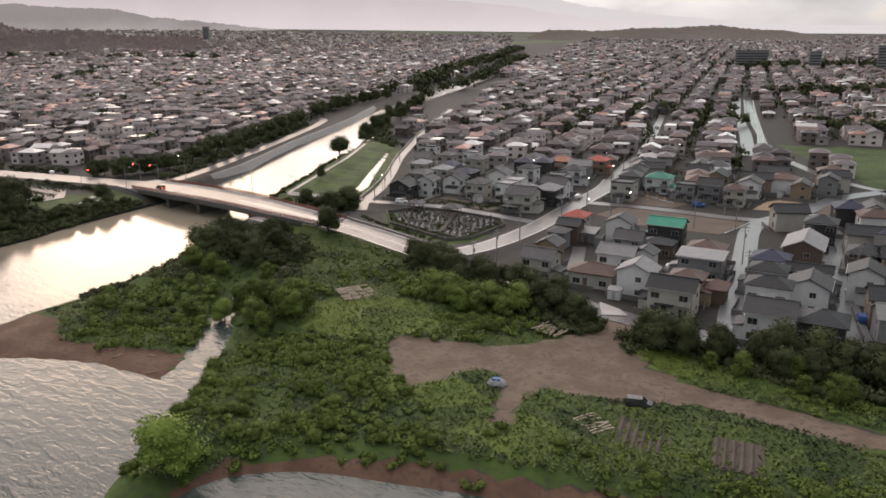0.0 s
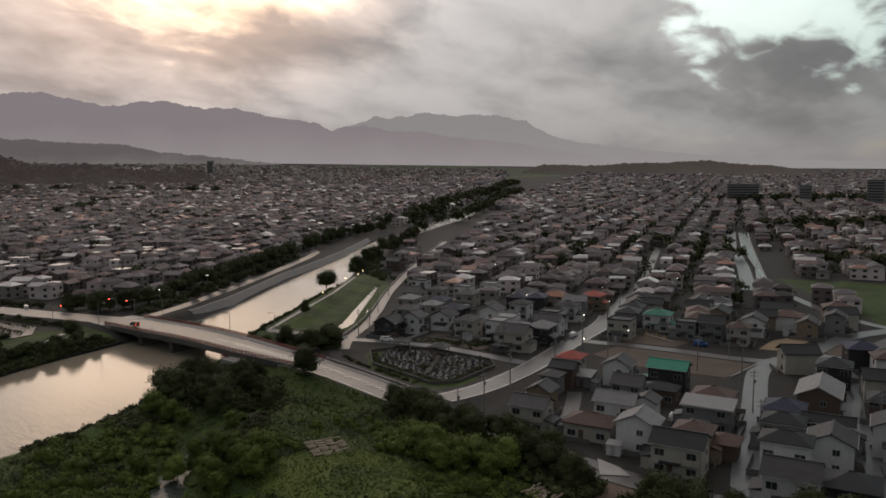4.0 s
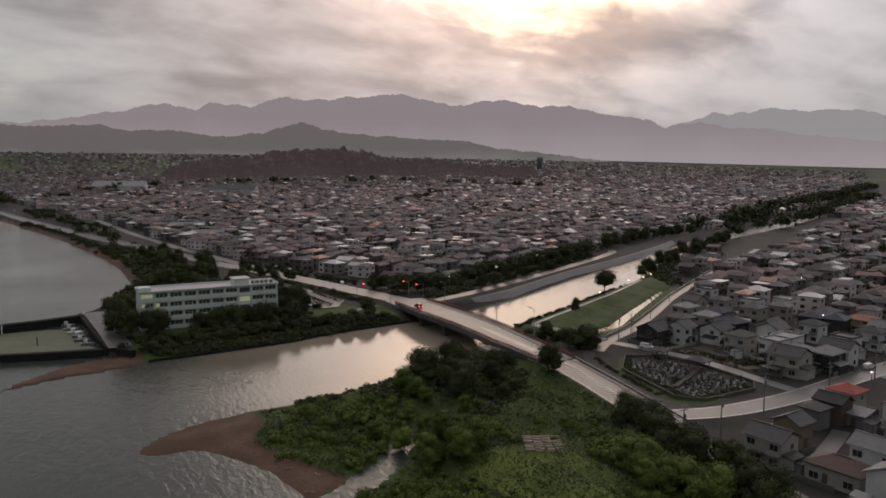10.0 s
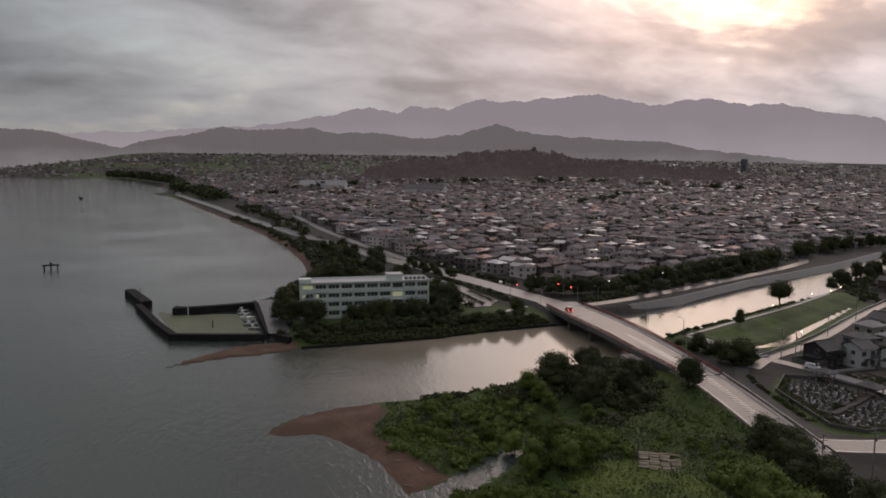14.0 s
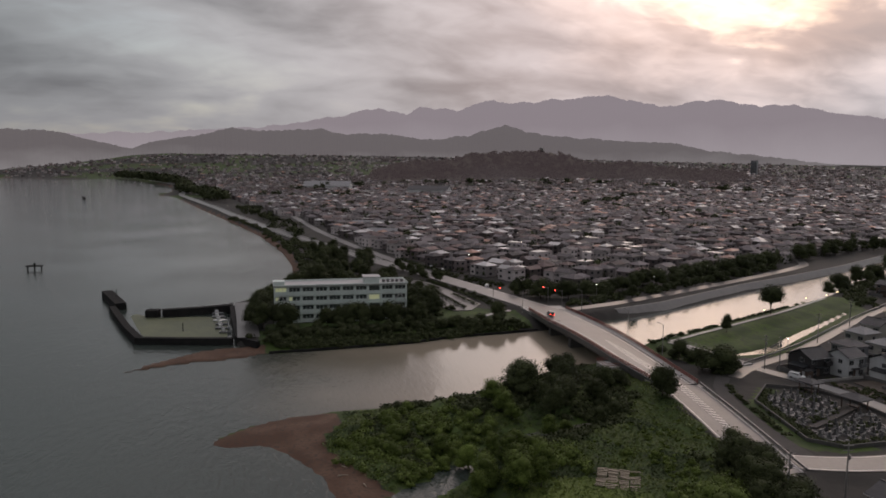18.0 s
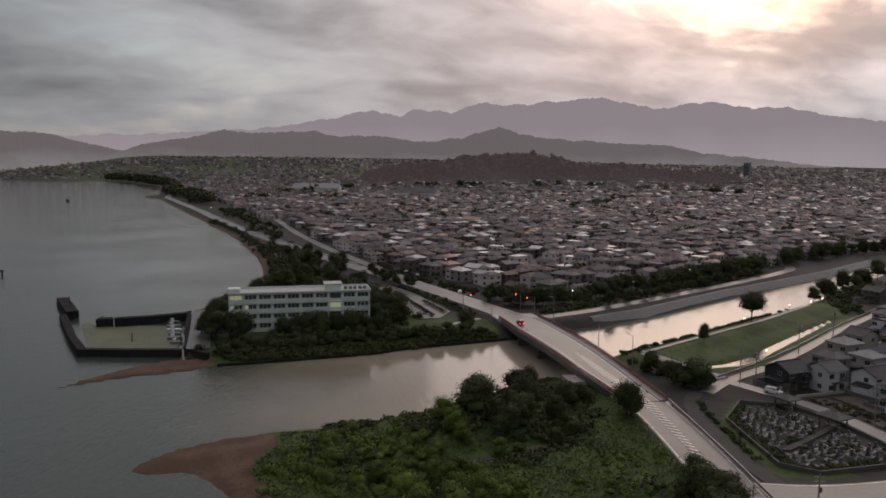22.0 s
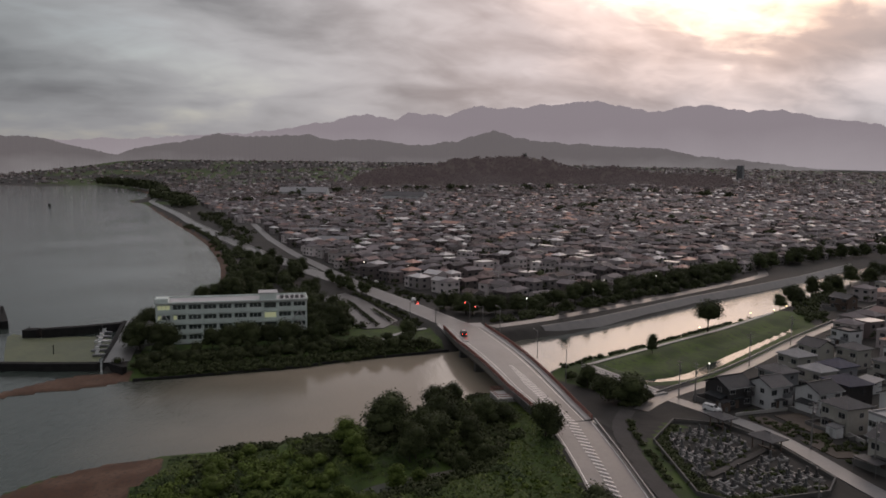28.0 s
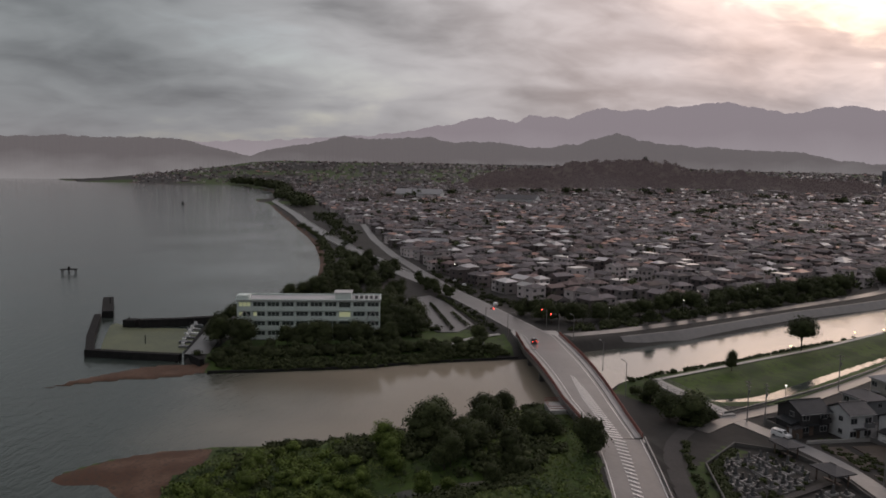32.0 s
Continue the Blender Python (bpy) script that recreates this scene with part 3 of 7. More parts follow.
def inside(P, poly):
    x, y = P[:, 0], P[:, 1]
    hit = np.zeros(len(P), bool)
    for (ax, ay), (bx, by) in zip(poly, poly[1:] + poly[:1]):
        if ay != by:
            cross = (ay > y) != (by > y)
            hit ^= cross & (x < (bx - ax) * (y - ay) / (by - ay) + ax)
    return hit


def seg_far(P, pts, closed=False):
    """Distance to a polyline, and the place along it."""
    best, arg = np.full(len(P), 1e9), np.zeros(len(P))
    pts = [p[:2] for p in pts]
    for i, (a, b) in enumerate(zip(pts, pts[1:] + (pts[:1] if closed else []))):
        a, b = np.array(a), np.array(b)
        s = np.clip(((P - a) @ (b - a)) / ((b - a) @ (b - a)), 0, 1)
        d = np.hypot(*(P - a - s[:, None] * (b - a)).T)
        arg = np.where(d < best, i + s, arg)
        best = np.minimum(best, d)
    return best, arg


def shore(P, polys=None):
    """Metres from the nearest water's edge: positive on land."""
    out = np.full(len(P), 1e9)
    for poly in polys or WATER:
        d, _ = seg_far(P, poly, True)
        out = np.minimum(out, np.where(inside(P, poly), -d, d))
    return out


def upland(P, sd=None):
    """The plain climbs slowly towards the western hills, behind its low shores."""
    sd = shore(P) if sd is None else sd
    s = np.maximum(0.0, -P[:, 0] - 500)
    return (0.014 * s + 4e-6 * s * s) * np.clip((sd - 110) / 900, 0, 1)


for key, (width, pts) in ROADS.items():
    up_z = upland(np.array([p[:2] for p in pts], float))
    ROADS[key] = (width, [(x, y, z + float(u)) for (x, y, z), u in zip(pts, up_z)])


def heights_at(P):
    sd = shore(P)
    bar_d, _ = seg_far(P, SAND_BAR, True)
    bar_in = inside(P, SAND_BAR)
    low = (P[:, 0] < -108) & (P[:, 1] < 72) & (P[:, 0] > -172)
    slope = np.where(low, 0.09, 0.36)
    z = np.where(sd > 0, np.minimum(-2.0 + slope * sd, 0.3), np.maximum(-2.0 + 0.4 * sd, -5.0))
    bar_z = -1.93 + 0.07 * np.minimum(bar_d, 3)
    z = np.where(bar_in, np.maximum(z, bar_z), z)
    walled = inside(P, [(-238, 24), (-301, 19), (-306, 24), (-300, 34), (-236, 34)])
    z = np.where(walled & (sd > 0.5), 0.3, z)
    z = z + upland(P, sd)
    levee_d, _ = seg_far(P, [(-203, 150), (-214, 176), (-240, 224), (-262, 262)])
    z = np.where(sd > 2, np.maximum(z, np.minimum(1.4, 2.6 - 0.35 * levee_d)), z)
    for width, pts in ROADS.values():
        d, k = seg_far(P, pts)
        rz = np.interp(k, range(len(pts)), [p[2] for p in pts])
        bank = rz - 0.13 - np.maximum(0, d - width / 2 - 1.2) * 0.5
        near = d < width / 2 + 1.2
        z = np.where(near & (sd > -1.5), rz - 0.13, np.where(sd > 0.5, np.maximum(z, np.minimum(bank, rz)), z))
    cd = shore(P, CANALS)
    return np.minimum(z, np.where(cd > 0, -0.35 + 0.55 * cd, -0.35 + 0.7 * np.maximum(cd, -2)))


def gz(x, y):
    return float(heights_at(np.array([[x, y]], float))[0])


def spaced(lo, a, b, hi, step, grow):
    mid = list(np.arange(a, b + 1e-6, step))
    out, s, p = [], step, b
    while p < hi:
        s *= grow
        p += s
        out.append(min(p, hi))
    back_, s, p = [], step, a
    while p > lo:
        s *= grow
        p -= s
        back_.append(max(p, lo))
    return np.array(back_[::-1] + mid + out)


gx = spaced(-4990, -330, 40, 2600, 2.0, 1.06)
gy = spaced(-3000, -30, 300, 4990, 2.0, 1.06)
X, Y = np.meshgrid(gx, gy)
P = np.stack([X.ravel(), Y.ravel()], 1)
Z = heights_at(P)
in_grass = np.zeros(len(P), bool)
for poly in GRASS:
    in_grass |= inside(P, poly)
in_grass |= (P[:, 0] > -175) & (P[:, 0] < 100) & (P[:, 1] < 108)
in_grass |= (P[:, 0] < -1250) & np.array([noise.noise((x * 0.0045, y * 0.0045, 4.0)) > 0.02 for x, y in P])
in_soil = np.zeros(len(P), bool)
for poly in SOIL:
    in_soil |= inside(P, poly)
in_soil |= inside(P, SAND_BAR)
sd_all = shore(P)
wild = inside(P, GRASS[0]) & ~in_soil
hump = np.array([noise.noise((x * 0.05, y * 0.05, 3.0)) * 0.7 + noise.noise((x * 0.16, y * 0.16, 9.0)) * 0.45 if w else 0.0 for (x, y), w in zip(P, wild)])
Z = Z + np.where(wild & (sd_all > 3), hump + 0.25, 0)
zone_rgb = np.stack([in_grass & ~in_soil, (in_soil & ~inside(P, SOIL[0])) | ((sd_all < 2.2) & (P[:, 0] > -200) & (P[:, 1] < 125)) | ((sd_all < 3.5) & (P[:, 0] < -310) & (P[:, 1] < 70)), np.any([inside(P, q) for q in BRIGHT], axis=0)], 1).astype(float)
nx, ny = len(gx), len(gy)
ids = np.arange(nx * ny).reshape(ny, nx)
faces = np.stack([ids[:-1, :-1], ids[:-1, 1:], ids[1:, 1:], ids[1:, :-1]], -1).reshape(-1, 4)
ground = obj("ground", np.column_stack([P, Z]).tolist(), faces.tolist(), gm, smooth=True)
attr = ground.data.color_attributes.new("zone", "FLOAT_COLOR", "POINT")
attr.data.foreach_set("color", np.column_stack([zone_rgb, inside(P, SOIL[0])]).ravel())
tagged(ground, "flat river plain of grass, brown soil and wet town earth", "ground", kind="structure")

water = obj("water", [(-4990, -3000, -2), (2600, -3000, -2), (2600, 1000, -2), (-4990, 1000, -2)], [(0, 1, 2, 3)], wm)
for poly, level in zip(CANALS, (-0.35, 0.37)):
    tagged(obj("canal_water", [(x, y, level) for x, y in poly], [tuple(range(len(poly)))], wm), "still pale canal water reflecting the sky", "water", kind="structure")
tagged(water, "rippled brown-grey lake and river water under a cloudy dusk sky", "water", kind="structure")


# ---- roads ----
def ribbon(pts, half, lift=0.0, step=4.0, offset=0.0, wobble=None):
    """A strip along a polyline with heights: vertices and faces."""
    dense = []
    for a, b in zip(pts, pts[1:]):
        k = max(1, int(math.dist(a[:2], b[:2]) / step))
        dense += [tuple(np.array(a) + (np.array(b) - np.array(a)) * i / k) for i in range(k)]
    dense.append(pts[-1])
    D = np.array(dense)
    for _ in range(3):
        D[1:-1] = (D[:-2] + 2 * D[1:-1] + D[2:]) / 4
    T = np.gradient(D[:, :2], axis=0)
    T /= np.hypot(*T.T)[:, None]
    N = np.column_stack([-T[:, 1], T[:, 0]])
    v, f = [], []
    for i, (p, m) in enumerate(zip(D, N)):
        c = p[:2] + m * offset
        v += [(*(c + m * half), p[2] + lift), (*(c - m * half), p[2] + lift), (*(c - m * half), p[2] + lift - 0.12), (*(c + m * half), p[2] + lift - 0.12)]
        if i:
            a, b = 4 * (i - 1), 4 * i
            f += [(a + 1, b + 1, b, a), (a + 2, b + 2, b + 1, a + 1), (a, b, b + 3, a + 3)]
    return v, f


ROAD_OBS = {}
for i, (key, (width, pts)) in enumerate(ROADS.items()):
    r = obj("road", *ribbon(pts, width / 2, 0.006 * (i % 5)), "old_asphalt" if key == "embankment" else "pale_road" if key in ("street", "lane", "loop", "canal_side", "cemetery") else "asphalt")
    ROAD_OBS[key] = tagged(r, "wet grey asphalt road shining with rain", "road", kind="structure")


def edge_lines(key, inset=0.5, width=0.16):
    w, pts = ROADS[key]
    for side in (-1, 1):
        obj("edge_line", *ribbon(pts, width / 2, 0.045, 4.0, side * (w / 2 - inset)), "marking", ROAD_OBS[key])


for key in ("south", "town", "north", "lakeside"):
    edge_lines(key)

# ---- the bridge ----
def bridge_line(s):
    """Centre, height and half width along the bridge, s from 0 (north) to 1."""
    x = -254 + 96 * s
    wider = 1.15 * min(1, 4 * s, 4 * (1 - s))
    y = 132.8 - 3.2 * s + 1.2 * math.sin(math.pi * s) - wider
    return x, y, 2.45 + 1.0 * math.sin(math.pi * s), 7.4 - 2.4 * min(1, s * 1.15) + wider


bridge = empty("bridge", -206, 131, 0, 0, "concrete road bridge with red-brown railings over the river", "bridge")


def along(offset, z0, z1, thick, s0=0.0, s1=1.0, steps=32):
    """A band that follows the bridge; offset: share of the half width, thick: its width in metres."""
    v, f = [], []
    for i in range(steps + 1):
        s = s0 + (s1 - s0) * i / steps
        x, y, z, h = bridge_line(s)
        c = y + offset * h
        v += [(x + 206, c - 131 - thick / 2, z + z0), (x + 206, c - 131 + thick / 2, z + z0), (x + 206, c - 131 + thick / 2, z + z1), (x + 206, c - 131 - thick / 2, z + z1)]
        if i:
            a, b = 4 * (i - 1), 4 * i
            f += [(a, b, b + 1, a + 1), (a + 1, b + 1, b + 2, a + 2), (a + 2, b + 2, b + 3, a + 3), (a + 3, b + 3, b, a)]
    e = 4 * steps
    f += [(0, 1, 2, 3), (e + 3, e + 2, e + 1, e)]
    return v, f


dv, df = [], []
for i in range(41):
    x, y, z, h = bridge_line(i / 40)
    dv += [(x + 206, y - 131 - h, z - 1.1), (x + 206, y - 131 + h, z - 1.1), (x + 206, y - 131 + h, z), (x + 206, y - 131 - h, z)]
    if i:
        a, b = 4 * (i - 1), 4 * i
        df += [(a, b, b + 1, a + 1), (a + 1, b + 1, b + 2, a + 2), (a + 2, b + 2, b + 3, a + 3), (a + 3, b + 3, b, a)]
df += [(0, 1, 2, 3), (163, 162, 161, 160)]
obj("deck", dv, df, "asphalt", bridge, "wet asphalt deck")
for side in (-1, 1):
    obj("girder", *along(side * 0.97, -1.5, 0.02, 0.35), "pier_stone", bridge, "weathered grey concrete edge girder")
    obj("kerb", *along(side * 0.93, 0.0, 0.22, 0.5), "concrete", bridge)
    obj("sidewalk", *along(side * 0.80, 0.0, 0.14, 1.1), "concrete", bridge, "concrete footway")
    for z in (0.30, 0.62, 0.96):
        obj("rail", *along(side * 0.96, z, z + 0.17, 0.13), "rail_red", bridge, "red-brown steel rail")
post_v, post_f = boxes((-0.10, -0.10, 0.1, 0.10, 0.10, 1.22))
post_me = mesh_of("rail_post", post_v, post_f, "rail_red")
for side in (-1, 1):
    for i in range(73):
        x, y, z, h = bridge_line(i / 72)
        p = new("rail_post", post_me)
        p.parent, p.location = bridge, (x + 206, y - 131 + side * 0.96 * h, z)
for x in (-233, -216, -188, -172):
    s = (x + 254) / 96
    _, y, z, h = bridge_line(s)
    v, f = boxes((x + 205.2, y - 131 - h * 0.8, -5, x + 206.8, y - 131 + h * 0.8, z - 1.05), (x + 204.7, y - 131 - h * 0.92, z - 2.1, x + 207.3, y - 131 + h * 0.92, z - 1.08))
    obj("pier", v, f, "pier_stone", bridge, "concrete pier with a wide cap")
for x0, x1 in ((-262, -250), (-165, -156)):
    s = 0 if x0 < -200 else 1
    _, y, z, h = bridge_line(s)
    v, f = boxes((x0 + 206, y - 131 - h - 0.3, -4, x1 + 206, y - 131 + h + 0.3, z - 0.16))
    obj("abutment", v, f, "concrete", bridge)
# hatched island down the middle of the road
hatch_v, hatch_f = boxes((-0.28, -1.15, 0, 0.28, 1.15, 0.02))
hatch_v = [(x + 0.55 * y, y, z) for x, y, z in hatch_v]
hatch_me = mesh_of("hatch_bar", hatch_v, hatch_f, "marking")
for i in range(30):
    s = 0.56 + 0.43 * i / 29
    x, y, z, h = bridge_line(s)
    p = new("hatch_bar", hatch_me)
    p.parent, p.location = bridge, (x + 206, y - 131 - 0.2, z + 0.012)
    p.scale = (1, min(1.0, 0.35 + i * 0.06), 1)
for i in range(22):
    k = i / 21
    x = -157 + 36 * k
    p = new("hatch_bar", hatch_me)
    p.parent = ROAD_OBS["south"]
    y = 129.4 - 0.16 * (x + 157) - 0.0007 * (x + 157) ** 2
    p.location = (x, y, 2.51 - 0.0255 * (x + 157.5))
    p.rotation_euler = (0, 0, radians(-9))
    p.scale = (1, max(0.3, 1.0 - 0.5 * k), 1)
for side in (-1, 1):
    obj("edge_line", *along(side * 0.60, 0.006, 0.022, 0.16), "marking", bridge)
# stair head beside the deck
stair = empty("bridge_stair", -181, 123.2, 0, 0, "small concrete stair landing with red rails beside the bridge", "stair")
obj("landing", *boxes((-3.2, -3.0, -2.6, 3.2, 1.2, 1.9), ), "concrete", stair)
for a, b in (((-3.2, -3, 0), (3.2, -3, 0)), ((-3.2, -3, 0), (-3.2, 1.2, 0)), ((3.2, -3, 0), (3.2, 1.2, 0))):
    for z in (2.4, 2.9):
        obj("rail", *bar((a[0], a[1], z), (b[0], b[1], z), 0.07), "rail_red", stair)


def lamp_post(x, y, z, h, aim, lit=False):
    e = empty("street_lamp", x, y, z, aim, "tall grey steel street lamp with a curved arm", "street lamp", "street lamps")
    obj("pole", *bar((0, 0, 0), (0, 0, h), 0.11, 8, 0.07), "pole", e)
    obj("arm", *bar((0, 0, h - 0.05), (1.9, 0, h + 0.25), 0.05), "pole", e)
    v, f = boxes((1.5, -0.16, h + 0.14, 2.4, 0.16, h + 0.32))
    obj("lamp_head", v, f, "lamp_glow" if lit else "steel", e)
    return e


lamp_post(-183, 139.0, 3.2, 8.3, 190)
lamp_post(-206, 140.3, 3.4, 7.6, 190)
lamp_post(-246, 142.5, 2.4, 8.0, 200)
lamp_post(-252, 122.5, 2.2, 8.0, 60)
lamp_post(-228, 124.6, 3.0, 0.9, 60)

# ---- school building ----
school = empty("school_building", -258, 36, 0.3, 0, "four-storey pale green concrete building with open galleries and white bracing", "building")
L, D, S = 45.6, 10.5, 3.12
obj("wall", *boxes((-D, 0, 0, -0.8, L, 4 * S)), "school_wall", school, "pale green concrete body")
obj("roof", *boxes((-D - 0.3, -0.3, 4 * S, 0.3, L + 0.3, 4 * S + 0.25)), "school_roof", school, "pale wet roof slab")
for b in ((-D - 0.3, -0.3, 4 * S + 0.25, 0.3, 0.0, 4 * S + 0.75), (-D - 0.3, L, 4 * S + 0.25, 0.3, L + 0.3, 4 * S + 0.75), (0.05, 0, 4 * S + 0.25, 0.3, L, 4 * S + 0.6), (-D - 0.3, 0, 4 * S + 0.25, -D, L, 4 * S + 0.75)):
    obj("parapet", *boxes(b), "school_wall", school)
bays = 10
for s in range(4):
    z = s * S
    obj("gallery_floor", *boxes((-0.8, 0, z - 0.16, 0.0, L, z + 0.18)), "school_wall", school)
    for k in range(bays):
        y0, y1 = L * k / bays, L * (k + 1) / bays
        if k in (7,):
            obj("stair_window", *boxes((-0.82, y0 + 0.5, z + 1.0, -0.72, y1 - 0.5, z + 2.6)), "lit_glass" if s == 2 else "school_glass", school)
            continue
        obj("gallery_panel", *boxes((-0.16, y0 + 0.25, z + 0.14, 0.0, y1 - 0.25, z + 1.4)), "school_wall", school)
        lit = (k == 0 and s in (2, 3)) or (k == 1 and s == 2)
        obj("window", *boxes((-0.82, y0 + 0.5, z + 1.25, -0.74, y1 - 0.5, z + 2.6)), "lit_glass" if lit and s == 3 else "school_glass", school, "lit classroom window" if lit else "")
        for q in (0.33, 0.66):
            yy = y0 + 0.35 + (y1 - y0 - 0.7) * q
            if lit and s == 2 and q < 0.5:
                obj("lit_pane", *boxes((-0.76, y0 + 0.5, z + 1.3, -0.7, yy - 0.06, z + 2.55)), "lit_glass", school, "lit classroom window")
            obj("mullion", *boxes((-0.74, yy - 0.06, z + 1.2, -0.68, yy + 0.06, z + 2.62)), "school_wall", school)
        for q in (0.3, 0.6):
            yy = y0 + (y1 - y0) * q
            obj("air_unit", *boxes((-0.5, yy, z + 0.3, -0.01 - 0.16, yy + 0.7, z + 0.95)), "window_frame", school)
for k in range(bays + 1):
    y = min(max(L * k / bays, 0.25), L - 0.25)
    obj("column", *boxes((-0.5, y - 0.25, 0, 0.12, y + 0.25, 4 * S)), "school_wall", school, "pale concrete column")
for y0, y1 in ((0.3, L / bays), (L * 9 / bays, L - 0.3)):
    for s in (0, 1, 2):
        ym = (y0 + y1) / 2
        for a, b in (((0.22, y0, s * S + 0.2), (0.22, ym, s * S + S)), ((0.22, y1, s * S + 0.2), (0.22, ym, s * S + S))):
            obj("brace", *bar(a, b, 0.17, 4), "school_roof", school, "white steel brace")
obj("penthouse", *boxes((-7.5, 31.0, 4 * S + 0.25, -2.0, 36.2, 4 * S + 2.3)), "school_wall", school)
obj("penthouse_roof", *boxes((-7.9, 30.6, 4 * S + 2.3, -1.6, 36.6, 4 * S + 2.5)), "school_roof", school)
obj("stair_tower", *boxes((-5.0, -0.2, 4 * S + 0.25, -0.5, 3.6, 4 * S + 1.7)), "school_wall", school)
for k in range(9):
    obj("roof_rail_post", *bar((-0.6, 37 + k, 4 * S + 0.25), (-0.6, 37 + k, 4 * S + 1.3), 0.05, 5), "steel", school)
obj("roof_rail", *bar((-0.6, 37, 4 * S + 1.3), (-0.6, 45, 4 * S + 1.3), 0.05, 5), "steel", school)
for k in range(5):
    obj("roof_unit", *boxes((-4.5, 37.4 + k * 1.6, 4 * S + 0.25, -3.4, 38.4 + k * 1.6, 4 * S + 1.2)), "steel", school)

# ---- harbour ----
def wall_run(name, pts, width, z0, z1, material, label):
    v, f = [], []
    P2 = [Vector(p) for p in pts]
    for i, p in enumerate(P2):
        a = (P2[min(i + 1, len(P2) - 1)] - P2[max(i - 1, 0)]).normalized()
        m = Vector((-a.y, a.x)) * width / 2
        v += [(p.x + m.x, p.y + m.y, z0), (p.x - m.x, p.y - m.y, z0), (p.x - m.x * 0.9, p.y - m.y * 0.9, z1), (p.x + m.x * 0.9, p.y + m.y * 0.9, z1)]
        if i:
            q, r = 4 * (i - 1), 4 * i
            f += [(q, r, r + 1, q + 1), (q + 1, r + 1, r + 2, q + 2), (q + 2, r + 2, r + 3, q + 3), (q + 3, r + 3, r, q)]
    e = 4 * (len(P2) - 1)
    f += [(0, 1, 2, 3), (e + 3, e + 2, e + 1, e)]
    return tagged(obj(name, v, f, material), label, "wall", kind="structure")


wall_run("breakwater", [(-302, -23.5), (-264, -12), (-246, -5.4)], 2.6, -5, 0.15, "dark_concrete", "dark weathered concrete breakwater in the lake")
wall_run("breakwater", [(-246, -6.4), (-242.4, 8), (-239.4, 23)], 2.4, -5, 0.12, "dark_concrete", "dark weathered concrete breakwater in the lake")
wall_run("breakwater", [(-337, -32), (-305, -21)], 4.5, -5, 0.7, "dark_concrete", "broad dark breakwater head")
wall_run("jetty", [(-289, -4), (-291, 8), (-295, 20)], 3.2, -5, 0.7, "dark_concrete", "dark concrete jetty closing the small harbour")
wall_run("jetty_head", [(-290, -9.5), (-289.2, -5)], 4.2, -5, 0.6, "dark_concrete", "jetty head block")
wall_run("quay_wall", [(-300, 20), (-270, 22), (-240, 24.5), (-232, 31)], 1.4, -5, 0.42, "dark_concrete", "dark quay wall along the harbour")
v, f = ribbon([(-238, 28, 0.45), (-270, 26.5, 0.45), (-300, 24.5, 0.45)], 3.4)
tagged(obj("quay", v, f, "asphalt"), "wet quay apron beside the small harbour", "pavement", kind="structure")
for x, y, z0, z1 in ((-320.2, -25.3, 0.9, 3.9), (-262, 6, -4, 0.8), (-290, -8, 0.2, 1.6)):
    tagged(obj("mooring_post", *bar((x, y, z0), (x, y, z1), 0.18, 8, 0.14), "dark_concrete"), "dark mooring post standing in the harbour", "post")


mat("pondweed", (0.135, 0.150, 0.082), (0.085, 0.100, 0.060), 0.09, 0.55, 0.1, 3, spec=0.3)
basin = rounded([(-298, -17), (-265, -8.5), (-249, -3.5), (-245, 8), (-242.5, 21), (-262, 20.5), (-284, 19), (-287, 6), (-286, -5)])
tagged(obj("pondweed", [(x, y, -1.985) for x, y in basin], [tuple(range(len(basin)))], "pondweed"), "pale green film of pondweed on the still harbour basin", "pondweed", kind="structure")


def boat(x, y, rot, k=1.0, label="small white fishing boat moored at the quay"):
    e = empty("boat", x, y, -2.0, rot, label, "boat", "boats in the harbour")
    prof = [(-2.6, 0.75), (-1.5, 0.95), (0.3, 1.0), (1.8, 0.75), (3.0, 0.08)]
    v, f = [], []
    for px, w in prof:
        v += [(px * k, -w * 0.6 * k, -0.2), (px * k, w * 0.6 * k, -0.2), (px * k, w * k, 0.7), (px * k, -w * k, 0.7)]
    for i in range(len(prof) - 1):
        a, b = 4 * i, 4 * i + 4
        f += [(a, b, b + 1, a + 1), (a + 1, b + 1, b + 2, a + 2), (a + 2, b + 2, b + 3, a + 3), (a + 3, b + 3, b, a)]
    f += [(0, 1, 2, 3), (19, 18, 17, 16)]
    obj("hull", v, f, ("car_white", "net", "wall_grey")[int(abs(x)) % 3], e)
    obj("cabin", *boxes((-1.3 * k, -0.55 * k, 0.7, 0.2 * k, 0.55 * k, 1.7)), "car_white", e)
    obj("windscreen", *boxes((0.2 * k, -0.5 * k, 1.1, 0.24 * k, 0.5 * k, 1.6)), "glass", e)
    obj("mast", *bar((-1.5 * k, 0, 0.7), (-1.5 * k, 0, 3.0), 0.05, 5), "steel", e)


for x, y, r, k in ((-290, 15.6, 80, 0.75), (-283, 16.2, 84, 0.85), (-276, 17.2, 80, 0.9), (-269.5, 18.0, 78, 0.75), (-263, 18.6, 85, 0.85), (-256.5, 19.8, 82, 0.7)):
    boat(x, y, r, k)
buoy = empty("fishing_frame", -429.5, -85, -2, 100, "dark timber fishing frame standing in the lake", "frame")
for px in (-3.2, 0, 3.2):
    for py in (-1.5, 1.5):
        obj("leg", *bar((px, py, -2), (px, py, 2.2), 0.22, 6), "dark_concrete", buoy)
